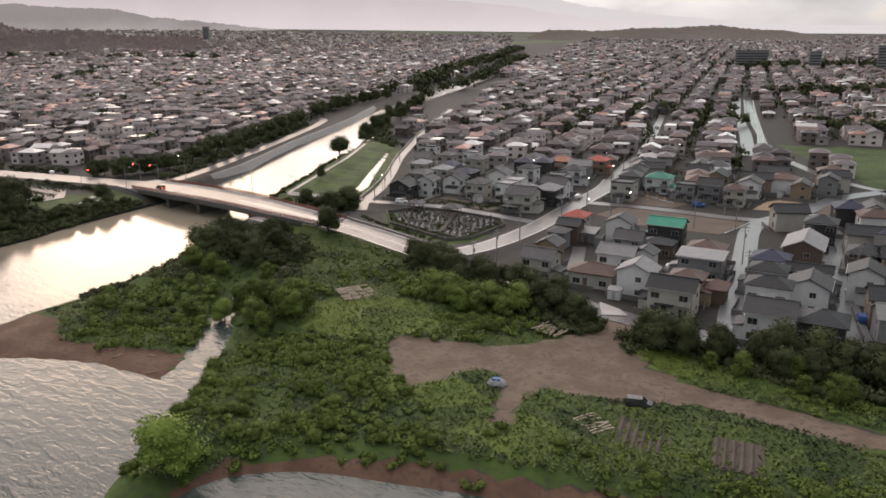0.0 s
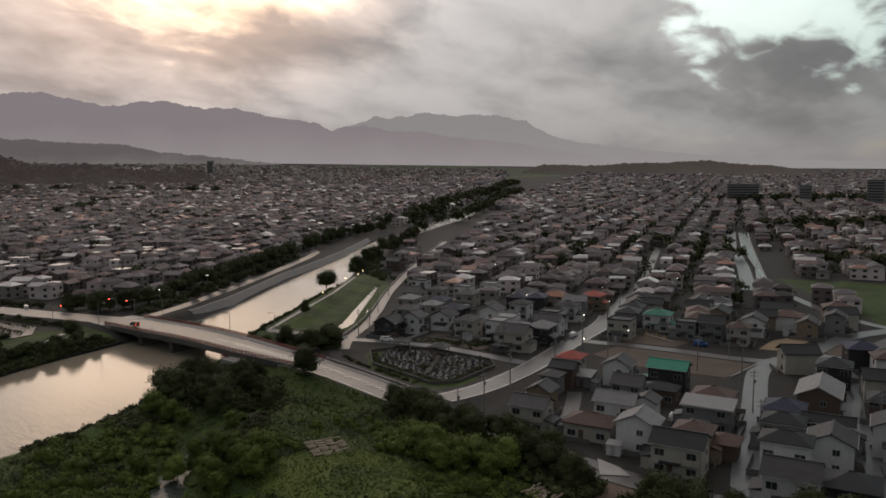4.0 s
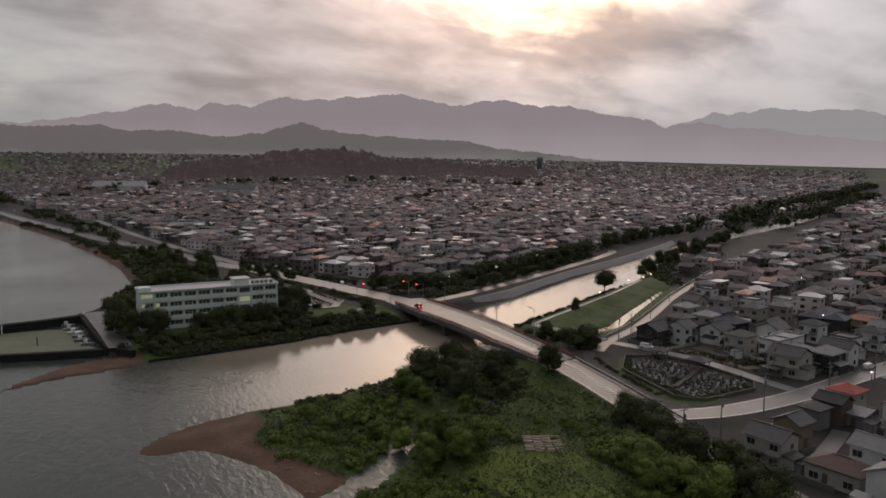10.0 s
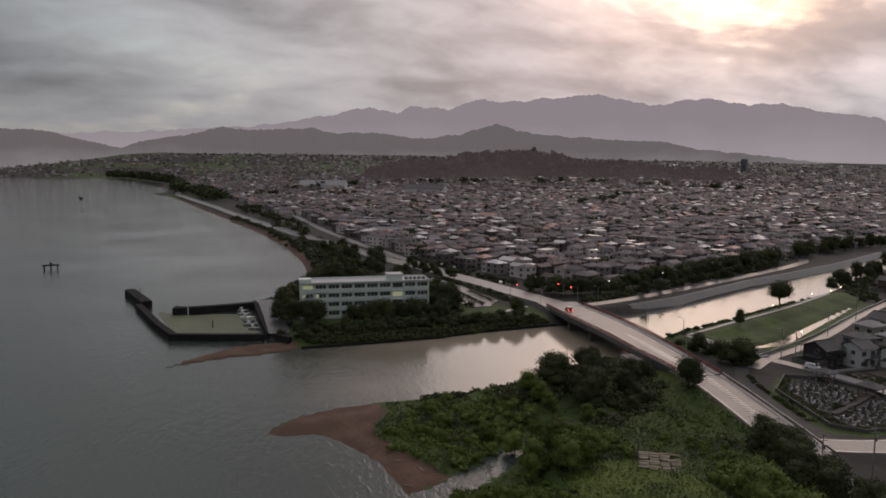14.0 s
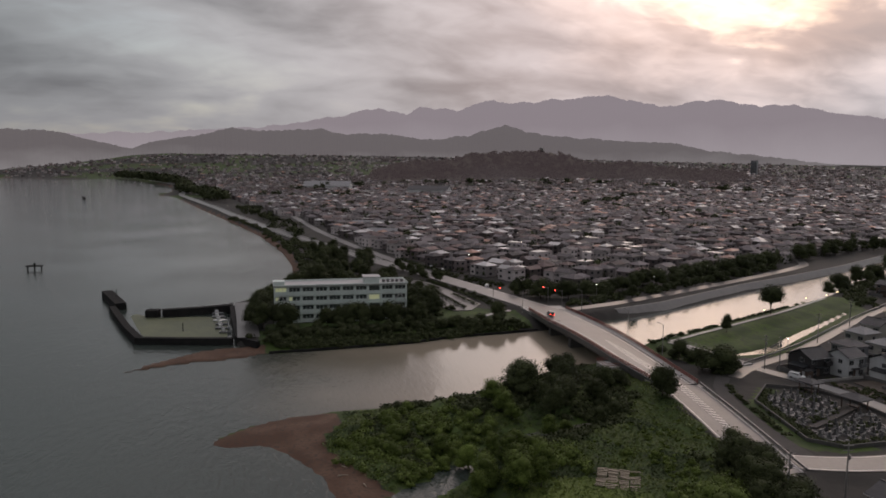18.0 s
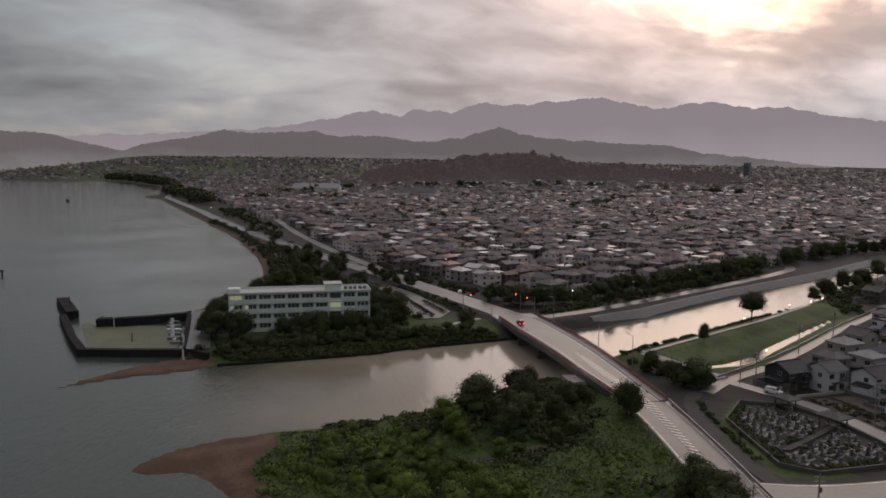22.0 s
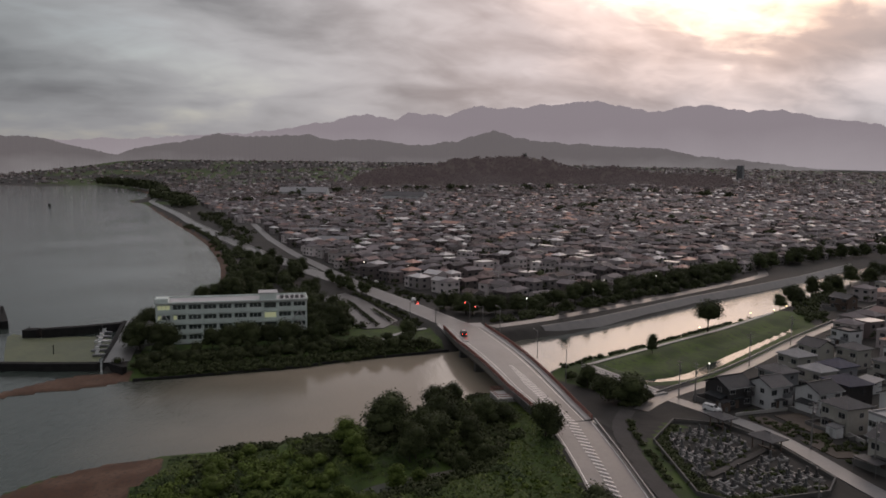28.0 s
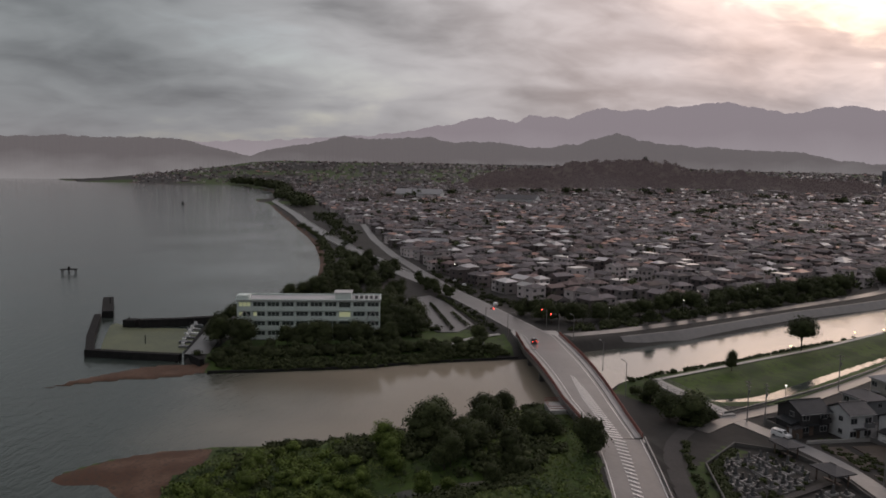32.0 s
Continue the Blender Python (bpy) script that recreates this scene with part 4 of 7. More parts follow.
obj("platform", *boxes((-4, -2.1, 1.9, 4, 2.1, 2.3)), "dark_concrete", buoy)
obj("hut", *boxes((-0.5, -0.5, 2.3, 0.5, 0.5, 3.6)), "dark_concrete", buoy)
for i in range(5):
    tagged(obj("lake_stake", *bar((-1277 + i * 9, -247 + i * 3, -4), (-1277 + i * 9, -247 + i * 3, 1.5), 0.5, 6), "dark_concrete"), "dark stake standing in the far lake", "stake", "stakes in the lake")


# ---- vegetation ----
rng = np.random.default_rng(7)


CORE_D = [(math.cos(a) * math.cos(e), math.sin(a) * math.cos(e), math.sin(e)) for e in (-0.5, 0.25, 0.95) for a in [k * math.pi / 3.5 for k in range(7)]]
CORE_F = [(7 * j + k, 7 * j + (k + 1) % 7, 7 * j + 7 + (k + 1) % 7, 7 * j + 7 + k) for j in (0, 1) for k in range(7)] + [(14, 15, 16, 17), (14, 17, 18, 20), (18, 19, 20, 20)]


def leaf_cores(lobes, share=0.64):
    """The dense dark inside of a leaf mass, hidden under its sprays."""
    d = np.array(CORE_D)
    v, f = [], []
    for lb in np.array(lobes, float):
        k = len(v) * len(d)
        v.append(lb[:3] + d * lb[3:] * share * (0.85 + 0.3 * rng.random((len(d), 1))))
        f += [tuple(dict.fromkeys(i + k for i in face)) for face in CORE_F]
    return np.concatenate(v), f, np.tile(d, (len(v), 1))


def leaf_mass(lobes, count, size, up_bias=0.25):
    """Many small tilted leaf sprays on the skins of overlapping lobes (x, y, z, rx, ry, rz)."""
    lobes = np.array(lobes, float)
    area = lobes[:, 3] * lobes[:, 4] + lobes[:, 4] * lobes[:, 5]
    pick = rng.choice(len(lobes), count, p=area / area.sum())
    d = rng.normal(size=(count, 3))
    d /= np.linalg.norm(d, axis=1)[:, None]
    d[:, 2] = np.where(d[:, 2] < -0.45, -d[:, 2], d[:, 2])
    rr = 1.0 - 0.45 * rng.random(count) ** 2 + 0.12 * rng.normal(size=count)
    c = lobes[pick, :3] + d * lobes[pick, 3:] * rr[:, None]
    nrm = d + rng.normal(size=(count, 3)) * 0.55
    nrm[:, 2] += up_bias
    nrm /= np.linalg.norm(nrm, axis=1)[:, None]
    t = np.cross(nrm, rng.normal(size=(count, 3)))
    t /= np.linalg.norm(t, axis=1)[:, None]
    b = np.cross(nrm, t)
    s = size * (0.6 + 0.8 * rng.random(count))[:, None]
    v = np.stack([c - t * s, c - b * s * 0.6 - nrm * s * 0.15, c + t * s, c + b * s * 0.6 - nrm * s * 0.15], 1).reshape(-1, 3)
    soft = d * 0.55 + nrm * 0.65
    return v, np.arange(4 * count).reshape(-1, 4), np.repeat(soft / np.linalg.norm(soft, axis=1)[:, None], 4, axis=0)


def foliage(name, v, f, nrm, material, parent=None):
    """A mass of leaf sprays whose shading follows the rounded clumps."""
    o = obj(name, np.asarray(v).tolist(), f if isinstance(f, list) else f.tolist(), material, parent, smooth=True)
    o.data.normals_split_custom_set_from_vertices(np.asarray(nrm).tolist())
    return o


def leaf_belts(name, belts, material, label, category):
    """Undergrowth along lines of the plan: (points, width, height, clumps, sprays in each, spray size)."""
    V, F, N, k = [], [], [], 0
    for pts, width, height, clumps, sprays, size in belts:
        D = np.array(pts, float)
        acc = np.r_[0, np.cumsum(np.hypot(*np.diff(D, axis=0).T))]
        s = acc[-1] * rng.random(clumps)
        C = np.column_stack([np.interp(s, acc, D[:, 0]), np.interp(s, acc, D[:, 1])]) + rng.normal(size=(clumps, 2)) * width * 0.5
        C = C[(shore(C) > 0.3) & (shore(C, CANALS) > 0.3) & ~inside(C, SOIL[0]) & ~np.any([inside(C, q) for q in BRIGHT], axis=0)]
        for wd, rp in ROADS.values():
            C = C[seg_far(C, rp)[0] > wd / 2 + 1.0]
        for (x, y), z in zip(C, heights_at(C)):
            r = height * (0.5 + 0.6 * rng.random())
            lobes = [(x + rng.normal() * r * 0.5, y + rng.normal() * r * 0.5, z + r * 0.45, r * 1.1, r * 1.1, r * 0.8) for _ in range(3)]
            v, f, nr = leaf_mass(lobes, int(sprays * 1.7), size)
            cv, cf, cn = leaf_cores(lobes, 0.52)
            F += (f + k).tolist() + [tuple(i + k + len(v) for i in face) for face in cf]
            V += [v, cv]
            N += [nr, cn]
            k += len(v) + len(cv)
    return tagged(foliage(name, np.concatenate(V), F, np.concatenate(N), material), label, category, kind="stuff")


def random_lobes(h0, h1, r, count, flat=1.0):
    out = []
    for _ in range(count):
        a, q = rng.random() * 6.283, rng.random() ** 0.6
        z = h0 + (h1 - h0) * rng.random()
        k = r * (0.42 + 0.3 * rng.random())
        shrink = 1 - 0.55 * ((z - h0) / (h1 - h0))
        out.append((math.cos(a) * q * r * 0.62 * shrink, math.sin(a) * q * r * 0.62 * shrink, z, k, k, k * 0.8 * flat))
    return out


def tree_proto(h, r, leaf, lobes, count, size, name="tree", clear=0.28):
    """trunk, limbs and crown of one kind of tree, at the origin."""
    e = empty(name, 0, 0, 0)
    crown_lobes = random_lobes(h * clear + r * 0.3, h - r * 0.3, r, lobes)
    pairs = [bar((0, 0, -0.6), (0.1, 0.05, h * 0.55), 0.045 * h * 0.55, 7, 0.02 * h * 0.5)]
    for lx, ly, lz, *_ in crown_lobes[:7]:
        pairs.append(bar((0.05, 0.03, h * (0.22 + 0.2 * rng.random())), (lx * 0.9, ly * 0.9, lz), 0.012 * h, 5, 0.005 * h))
    obj("trunk", *join(*pairs), "bark", e)
    v, f, nr = leaf_mass(crown_lobes, count, size)
    cv, cf, cn = leaf_cores(crown_lobes)
    foliage("crown", np.concatenate([v, cv]), f.tolist() + [tuple(i + len(v) for i in face) for face in cf], np.concatenate([nr, cn]), leaf, e)
    return e


PROTOS = {
    "broad": [tree_proto(8, 3.9, "leaf_dark", 15, 3600, 0.21, clear=0.12), tree_proto(8, 3.6, "leaf_dark", 13, 3400, 0.21, clear=0.16), tree_proto(8, 4.2, "leaf_dark", 17, 3800, 0.21, clear=0.10)],
    "lone": [tree_proto(8, 4.1, "leaf_dark", 15, 3400, 0.2, clear=0.40)],
    "green": [tree_proto(8, 3.9, "leaf_mid", 14, 3400, 0.21, clear=0.08), tree_proto(8, 3.4, "leaf_mid", 12, 3200, 0.21, clear=0.12)],
    "bright": [tree_proto(8, 4.0, "leaf_bright", 14, 3300, 0.21, clear=0.08)],
    "shrub": [tree_proto(8, 6.2, "leaf_dark", 11, 1900, 0.32, "bush", 0.0), tree_proto(8, 6.8, "leaf_dark", 12, 1900, 0.32, "bush", 0.0)],
    "bush": [tree_proto(8, 6.4, "leaf_mid", 10, 1700, 0.34, "bush", 0.0), tree_proto(8, 6.8, "leaf_mid", 10, 1700, 0.34, "bush", 0.0), tree_proto(8, 7.2, "leaf_mid", 12, 1800, 0.34, "bush", 0.0)],
}
used = set()
TREE_SPOTS = []


def plant(kind, x, y, h, wide=1.0, label="", z=None):
    options = PROTOS[kind]
    src = options[int(rng.integers(len(options)))]
    z = gz(x, y) if z is None else z
    k = h / 8
    size = Vector((k * wide, k * wide, k))
    m = Matrix.LocRotScale((x, y, z), Euler((0, 0, rng.random() * 6.283)), size)
    if src.name in used:
        t = copy_thing(src, m @ Matrix.Diagonal((*(1 / v for v in src.scale), 1)))
    else:
        t = src
        used.add(src.name)
        t.matrix_basis = m
    words = {"lone": "spreading tree with a clear trunk on the levee", "broad": "dark broad-leaved tree with a dense rounded crown", "green": "green broad-leaved tree beside the river bank", "bright": "young tree with bright yellow-green leaves", "bush": "low dense green bush on the river bank", "shrub": "low dark-leaved shrub on the river bank"}[kind]
    tagged(t, label or words, "bush" if kind in ("bush", "shrub") else "tree", "bushes on the bank" if kind in ("bush", "shrub") else "trees on the plain")
    TREE_SPOTS.append((x, y))
    return t


for src_list in PROTOS.values():
    for s in src_list:
        s.location = (0, 0, 0)


def grove(kind, pts, spread, count, h0, h1, wide=1.0):
    """Trees scattered along a line of the plan."""
    D = np.array(pts, float)
    seg = np.hypot(*np.diff(D, axis=0).T)
    acc = np.r_[0, np.cumsum(seg)]
    for i in range(count):
        s = acc[-1] * (i + 0.25 + 0.5 * rng.random()) / count
        x, y = np.interp(s, acc, D[:, 0]), np.interp(s, acc, D[:, 1])
        x, y = x + rng.normal() * spread * 0.5, y + rng.normal() * spread * 0.5
        if float(shore(np.array([[x, y]]))[0]) < 0.6 or inside(np.array([[x, y]]), SOIL[0])[0] or (kind == "bush" and inside(np.array([[x, y]]), BRIGHT[0])[0]):
            continue
        plant(kind, x, y, h0 + (h1 - h0) * rng.random(), wide * (0.85 + 0.3 * rng.random()))


# single trees
plant("lone", -235.5, 211.5, 9.8, 1.15, "lone spreading tree on the grassy levee")
plant("broad", -212.6, 178.5, 6.2, 0.62, "slim young tree on the levee edge")
plant("lone", -187, 146.5, 5.4, 0.95)
plant("broad", -172, 150, 8.2, 1.25, "dark round tree beside the bridge approach")
plant("broad", -176, 147, 6.6, 1.25)
grove("shrub", [(-196, 146), (-186, 150), (-178, 153), (-168, 151)], 2.5, 16, 1.6, 3.0)
plant("broad", -152, 121.8, 8.2, 0.95, "dark tree standing at the end of the bridge railing")
plant("broad", -163.5, 92, 8.6, 1.25, "tall dark tree on the wooded river bank")
plant("broad", -251.6, 113.0, 6.8, 1.0, "round tree in a ring planter on the grass by the bridge")
plant("broad", -171.8, 94.7, 6.8, 1.2)
plant("broad", -167.5, 104.5, 6.4, 1.2)
plant("broad", -160, 101, 6.0, 1.3)
plant("green", -142.6, 94.5, 3.6, 1.25, "round green bush standing beside a small pond")
plant("green", -136, 66, 4.6, 1.3)
plant("bright", -87.5, 28.5, 8.2, 1.15, "bright yellow-green tree on the tip of the bank")
plant("bright", -130, 70, 5.0, 1.0)
# wooded near bank below the bridge
grove("broad", [(-186, 112), (-172, 104), (-160, 98), (-150, 90)], 4, 12, 4.5, 7.0)
grove("broad", [(-170, 118), (-162, 114), (-155, 108), (-146, 100)], 4, 10, 3.6, 5.6)
grove("green", [(-160, 84), (-146, 84), (-138, 88), (-134, 80), (-122, 76)], 4, 9, 4.0, 6.5)
grove("bush", [(-160, 66), (-150, 58), (-142, 56), (-134, 62), (-128, 70)], 6, 26, 1.3, 2.6)
grove("bush", [(-154, 78), (-140, 76), (-128, 82)], 6, 12, 1.6, 3.0)
grove("green", [(-123, 74), (-118, 70), (-114, 76), (-122, 80)], 4, 12, 4.5, 6.5)
# belt between the field and the houses
grove("broad", [(-118, 115), (-108, 115.5), (-97, 112.5), (-86, 112.5), (-76, 108), (-67, 104)], 3.4, 30, 4.2, 6.6, 1.1)
grove("green", [(-100, 103), (-94, 98), (-86, 99), (-80, 101)], 4, 12, 4.5, 6.5, 1.2)
grove("broad", [(-56, 105), (-44, 104), (-32, 105), (-20, 108), (-6, 109), (14, 112)], 4.0, 40, 4.6, 7.2, 1.05)
grove("green", [(-42, 98), (-25, 99), (-8, 100), (14, 102)], 3, 12, 3.2, 5.0)
# rough growth of the field
grove("bush", [(-112, 60), (-104, 62), (-97, 66), (-90, 62), (-80, 58)], 7, 30, 1.0, 2.4)
grove("bush", [(-104, 50), (-96, 44), (-88, 42), (-78, 48), (-68, 53), (-58, 56)], 5, 40, 0.9, 2.0)
grove("bush", [(-96, 84), (-90, 90), (-80, 92), (-74, 98)], 4, 16, 1.0, 2.0)
grove("bush", [(-86, 74), (-78, 62), (-70, 62)], 4, 12, 1.0, 1.8)
grove("bush", [(-54, 60), (-40, 63), (-25, 66), (-5, 72)], 4, 16, 0.9, 1.7)
grove("bush", [(-128, 92), (-122, 104), (-110, 108)], 6, 12, 0.8, 1.6)
grove("bush", [(-92, 24), (-97, 34), (-104, 44), (-113, 56)], 1.6, 14, 1.2, 2.2)
# school bank
grove("broad", [(-248, 36), (-249, 41), (-251, 33), (-254, 29)], 1.6, 5, 7.5, 9.5, 0.95)
grove("broad", [(-247, 52), (-247, 60), (-247, 68), (-248, 76), (-250, 86)], 2.0, 13, 6.0, 8.2, 1.05)
grove("broad", [(-262, 88), (-268, 92), (-276, 94), (-272, 86), (-264, 84)], 2.5, 9, 7.0, 9.5, 1.1)
grove("shrub", [(-234, 36), (-236, 56), (-238, 76), (-242, 96), (-244, 116)], 5, 62, 1.5, 3.4)
grove("broad", [(-238, 40), (-240, 66), (-243, 96)], 3, 10, 3.2, 4.6)
grove("broad", [(-258, 26.5), (-266, 30), (-282, 32), (-300, 36)], 2.5, 8, 5.0, 8.0)
grove("broad", [(-276, 50), (-290, 62), (-300, 78), (-292, 90)], 6, 26, 7.0, 10.5, 1.1)
grove("broad", [(-318, 40), (-345, 56), (-380, 68), (-420, 72), (-470, 62)], 9, 30, 6.0, 10.0)
grove("broad", [(-330, 66), (-370, 82), (-420, 84)], 5, 14, 6.0, 9.0)
grove("broad", [(-300, 86), (-325, 82), (-350, 92)], 4, 12, 5.0, 8.0)
# trees along the north bank and the first houses
grove("broad", [(-288, 138), (-283, 150), (-292, 172), (-312, 208), (-338, 256), (-362, 304)], 3.2, 40, 6.0, 9.0, 1.15)
grove("broad", [(-276, 176), (-298, 214), (-322, 254), (-346, 296)], 2.0, 14, 4.0, 6.0, 1.1)
grove("broad", [(-300, 130), (-296, 142), (-290, 150)], 3, 8, 5.0, 7.0)
grove("broad", [(-375, 330), (-400, 372), (-420, 420), (-440, 470)], 7, 14, 7.0, 11.0)
grove("broad", [(-272, 270), (-290, 292), (-315, 335), (-345, 390), (-380, 450)], 5, 18, 6.0, 10.0)
grove("broad", [(-330, 112), (-355, 105), (-385, 98)], 2, 8, 4.5, 6.5)

# dense undergrowth of the banks
leaf_belts("undergrowth", [
    ([(-230, 36), (-230, 56), (-232, 76), (-237, 92), (-241, 108), (-243, 120)], 3.2, 1.1, 330, 46, 0.30),
    ([(-238, 34), (-239, 60), (-243, 84), (-248, 104)], 6.0, 1.2, 240, 46, 0.32),
    ([(-264, 84), (-276, 92), (-288, 92), (-296, 84)], 7, 1.7, 90, 50, 0.36),
    ([(-167, 60), (-167, 78), (-176, 96), (-186, 110), (-193, 122)], 1.6, 1.1, 150, 46, 0.28),
    ([(-158, 72), (-156, 84), (-165, 96), (-176, 108), (-172, 118), (-158, 112), (-150, 100)], 5, 1.5, 240, 50, 0.32),
    ([(-122, 76), (-132, 82), (-137, 92), (-143, 104), (-150, 112)], 3, 1.3, 110, 46, 0.30),
    ([(-132, 62), (-142, 60), (-152, 56), (-160, 62)], 5, 0.8, 120, 44, 0.26),
    ([(-118, 115), (-98, 110), (-80, 107), (-64, 103), (-48, 101), (-24, 103), (10, 107)], 5, 1.6, 330, 46, 0.32),
    ([(-203, 146), (-213, 163), (-232, 194), (-248, 222), (-264, 252)], 1.2, 0.7, 170, 36, 0.26),
    ([(-190, 152), (-182, 156), (-174, 152), (-164, 146)], 3, 1.1, 60, 44, 0.28),
    ([(-272, 150), (-284, 172), (-304, 208), (-330, 256), (-354, 300)], 4.5, 1.7, 170, 46, 0.40),
    ([(-300, 36), (-330, 52), (-380, 66), (-450, 66), (-540, 56)], 9, 2.2, 190, 46, 0.50),
    ([(-147, 144.5), (-136, 142), (-125, 139.8)], 1.4, 0.7, 60, 40, 0.22),
    ([(-156, 173), (-148, 176), (-140, 178), (-134, 180)], 6, 0.55, 80, 40, 0.2),
    ([(-160, 144), (-150, 140.5), (-138, 137.6), (-126, 135)], 0.9, 0.6, 60, 36, 0.22),
    ([(-310, 30), (-335, 37), (-375, 52), (-430, 53), (-500, 48), (-620, 33), (-780, 1)], 3, 1.7, 260, 36, 0.5),
    ([(-232, 262), (-262, 270), (-285, 292), (-315, 335)], 5, 1.8, 70, 46, 0.42)], "leaf_dark", "dark tangled undergrowth of bushes along the banks", "undergrowth")

wall_run("bank_wall", [(-225.2, 34), (-226.0, 46), (-227.9, 62), (-230.1, 78), (-235.3, 93), (-237.8, 110), (-240.4, 124)], 0.7, -3.2, -1.25, "dark_concrete", "low dark revetment at the waterline")

leaf_belts("field_weeds", [
    ([(-112, 60), (-104, 62), (-97, 66), (-90, 62), (-80, 58)], 12, 0.75, 270, 44, 0.2),
    ([(-104, 50), (-96, 40), (-90, 34), (-80, 46), (-68, 53), (-58, 57)], 7, 0.7, 210, 44, 0.2),
    ([(-96, 86), (-90, 92), (-80, 94), (-74, 100)], 5, 0.8, 120, 40, 0.2),
    ([(-54, 62), (-40, 65), (-25, 69), (-5, 75)], 6, 0.6, 170, 36, 0.2),
    ([(-128, 92), (-122, 104), (-112, 108), (-140, 112)], 9, 0.55, 110, 40, 0.2),
    ([(-146, 56), (-138, 58), (-130, 64)], 5, 0.8, 110, 40, 0.2),
    ([(-50, 98), (-30, 97), (-8, 98), (20, 102)], 4, 0.8, 160, 40, 0.2)], "leaf_mid", "rank green weeds and low bushes of the field", "weeds")
leaf_belts("vine_mounds", [
    ([(-104, 100), (-97, 104), (-92, 108)], 7, 2.3, 46, 110, 0.26),
    ([(-108, 110), (-98, 111), (-86, 110)], 4, 1.9, 34, 90, 0.26),
    ([(-88, 82), (-84, 84), (-80, 88)], 4, 1.3, 22, 80, 0.24),
    ([(-132, 80), (-126, 84), (-121, 90)], 5, 1.9, 34, 90, 0.26),
    ([(-104, 62), (-94, 60), (-84, 62)], 8, 1.2, 60, 70, 0.24),
    ([(-150, 50), (-142, 52), (-133, 54), (-128, 60)], 5, 1.3, 44, 80, 0.24),
    ([(-158, 72), (-150, 66), (-142, 70), (-136, 76)], 6, 1.5, 50, 80, 0.24)], "leaf_mid", "rounded mounds of green climbing vines and brambles", "brambles")
leaf_belts("bank_weeds", [
    ([(-344, 106), (-318, 113), (-286, 119), (-270, 121)], 1.4, 0.8, 60, 34, 0.25),
    ([(-420, 106), (-380, 116), (-345, 126), (-318, 136)], 5, 1.4, 70, 40, 0.35)], "leaf_dark", "dark weeds and bushes along the river wall", "weeds")

CEM_AREA = [(-163, 156), (-150, 140), (-122, 133), (-115, 142), (-117, 165), (-124, 171), (-146, 170)]

# ---- houses ----
HOUSE_SPOTS = []
WALL_WORDS = dict(white="white plastered", cream="cream plastered", grey="grey clad", tan="tan", brown="brown timber", dark="black clad")
ROOF_WORDS = dict(grey="grey tiled roof", dark="dark slate roof", brown="brown tiled roof", red="red roof", orange="orange tiled roof", green="green metal roof", navy="navy roof", pale="pale wet metal roof")
win_me, pane_me, whole_me = {}, {}, {}


def window_at(parent, x, y, z, w, h, rot, panes=True):
    key = (w, h)
    if key not in win_me:
        b = 0.07
        win_me[key] = mesh_of("window", *boxes((-w / 2 - b, -0.05, -h / 2 - b, w / 2 + b, 0.0, -h / 2), (-w / 2 - b, -0.05, h / 2, w / 2 + b, 0.0, h / 2 + b), (-w / 2 - b, -0.05, -h / 2, -w / 2, 0, h / 2), (w / 2, -0.05, -h / 2, w / 2 + b, 0, h / 2), (-0.03, -0.04, -h / 2, 0.03, 0, h / 2)), "window_frame")
        whole_me[key] = mesh_of("window", *boxes((-w / 2 - 0.05, -0.03, -h / 2 - 0.05, w / 2 + 0.05, 0.0, h / 2 + 0.05), (-w / 2 - 0.09, -0.06, -h / 2 - 0.1, w / 2 + 0.09, 0.0, -h / 2 - 0.05)), "glass")
        pane_me[key] = mesh_of("pane", *boxes((-w / 2, -0.025, -h / 2, w / 2, 0.0, h / 2)), "glass")
    o = new("window", win_me[key] if panes else whole_me[key])
    o.parent, o.location, o.rotation_euler = parent, (x, y, z), (0, 0, rot)
    if panes:
        p = new("pane", pane_me[key])
        p.parent = o


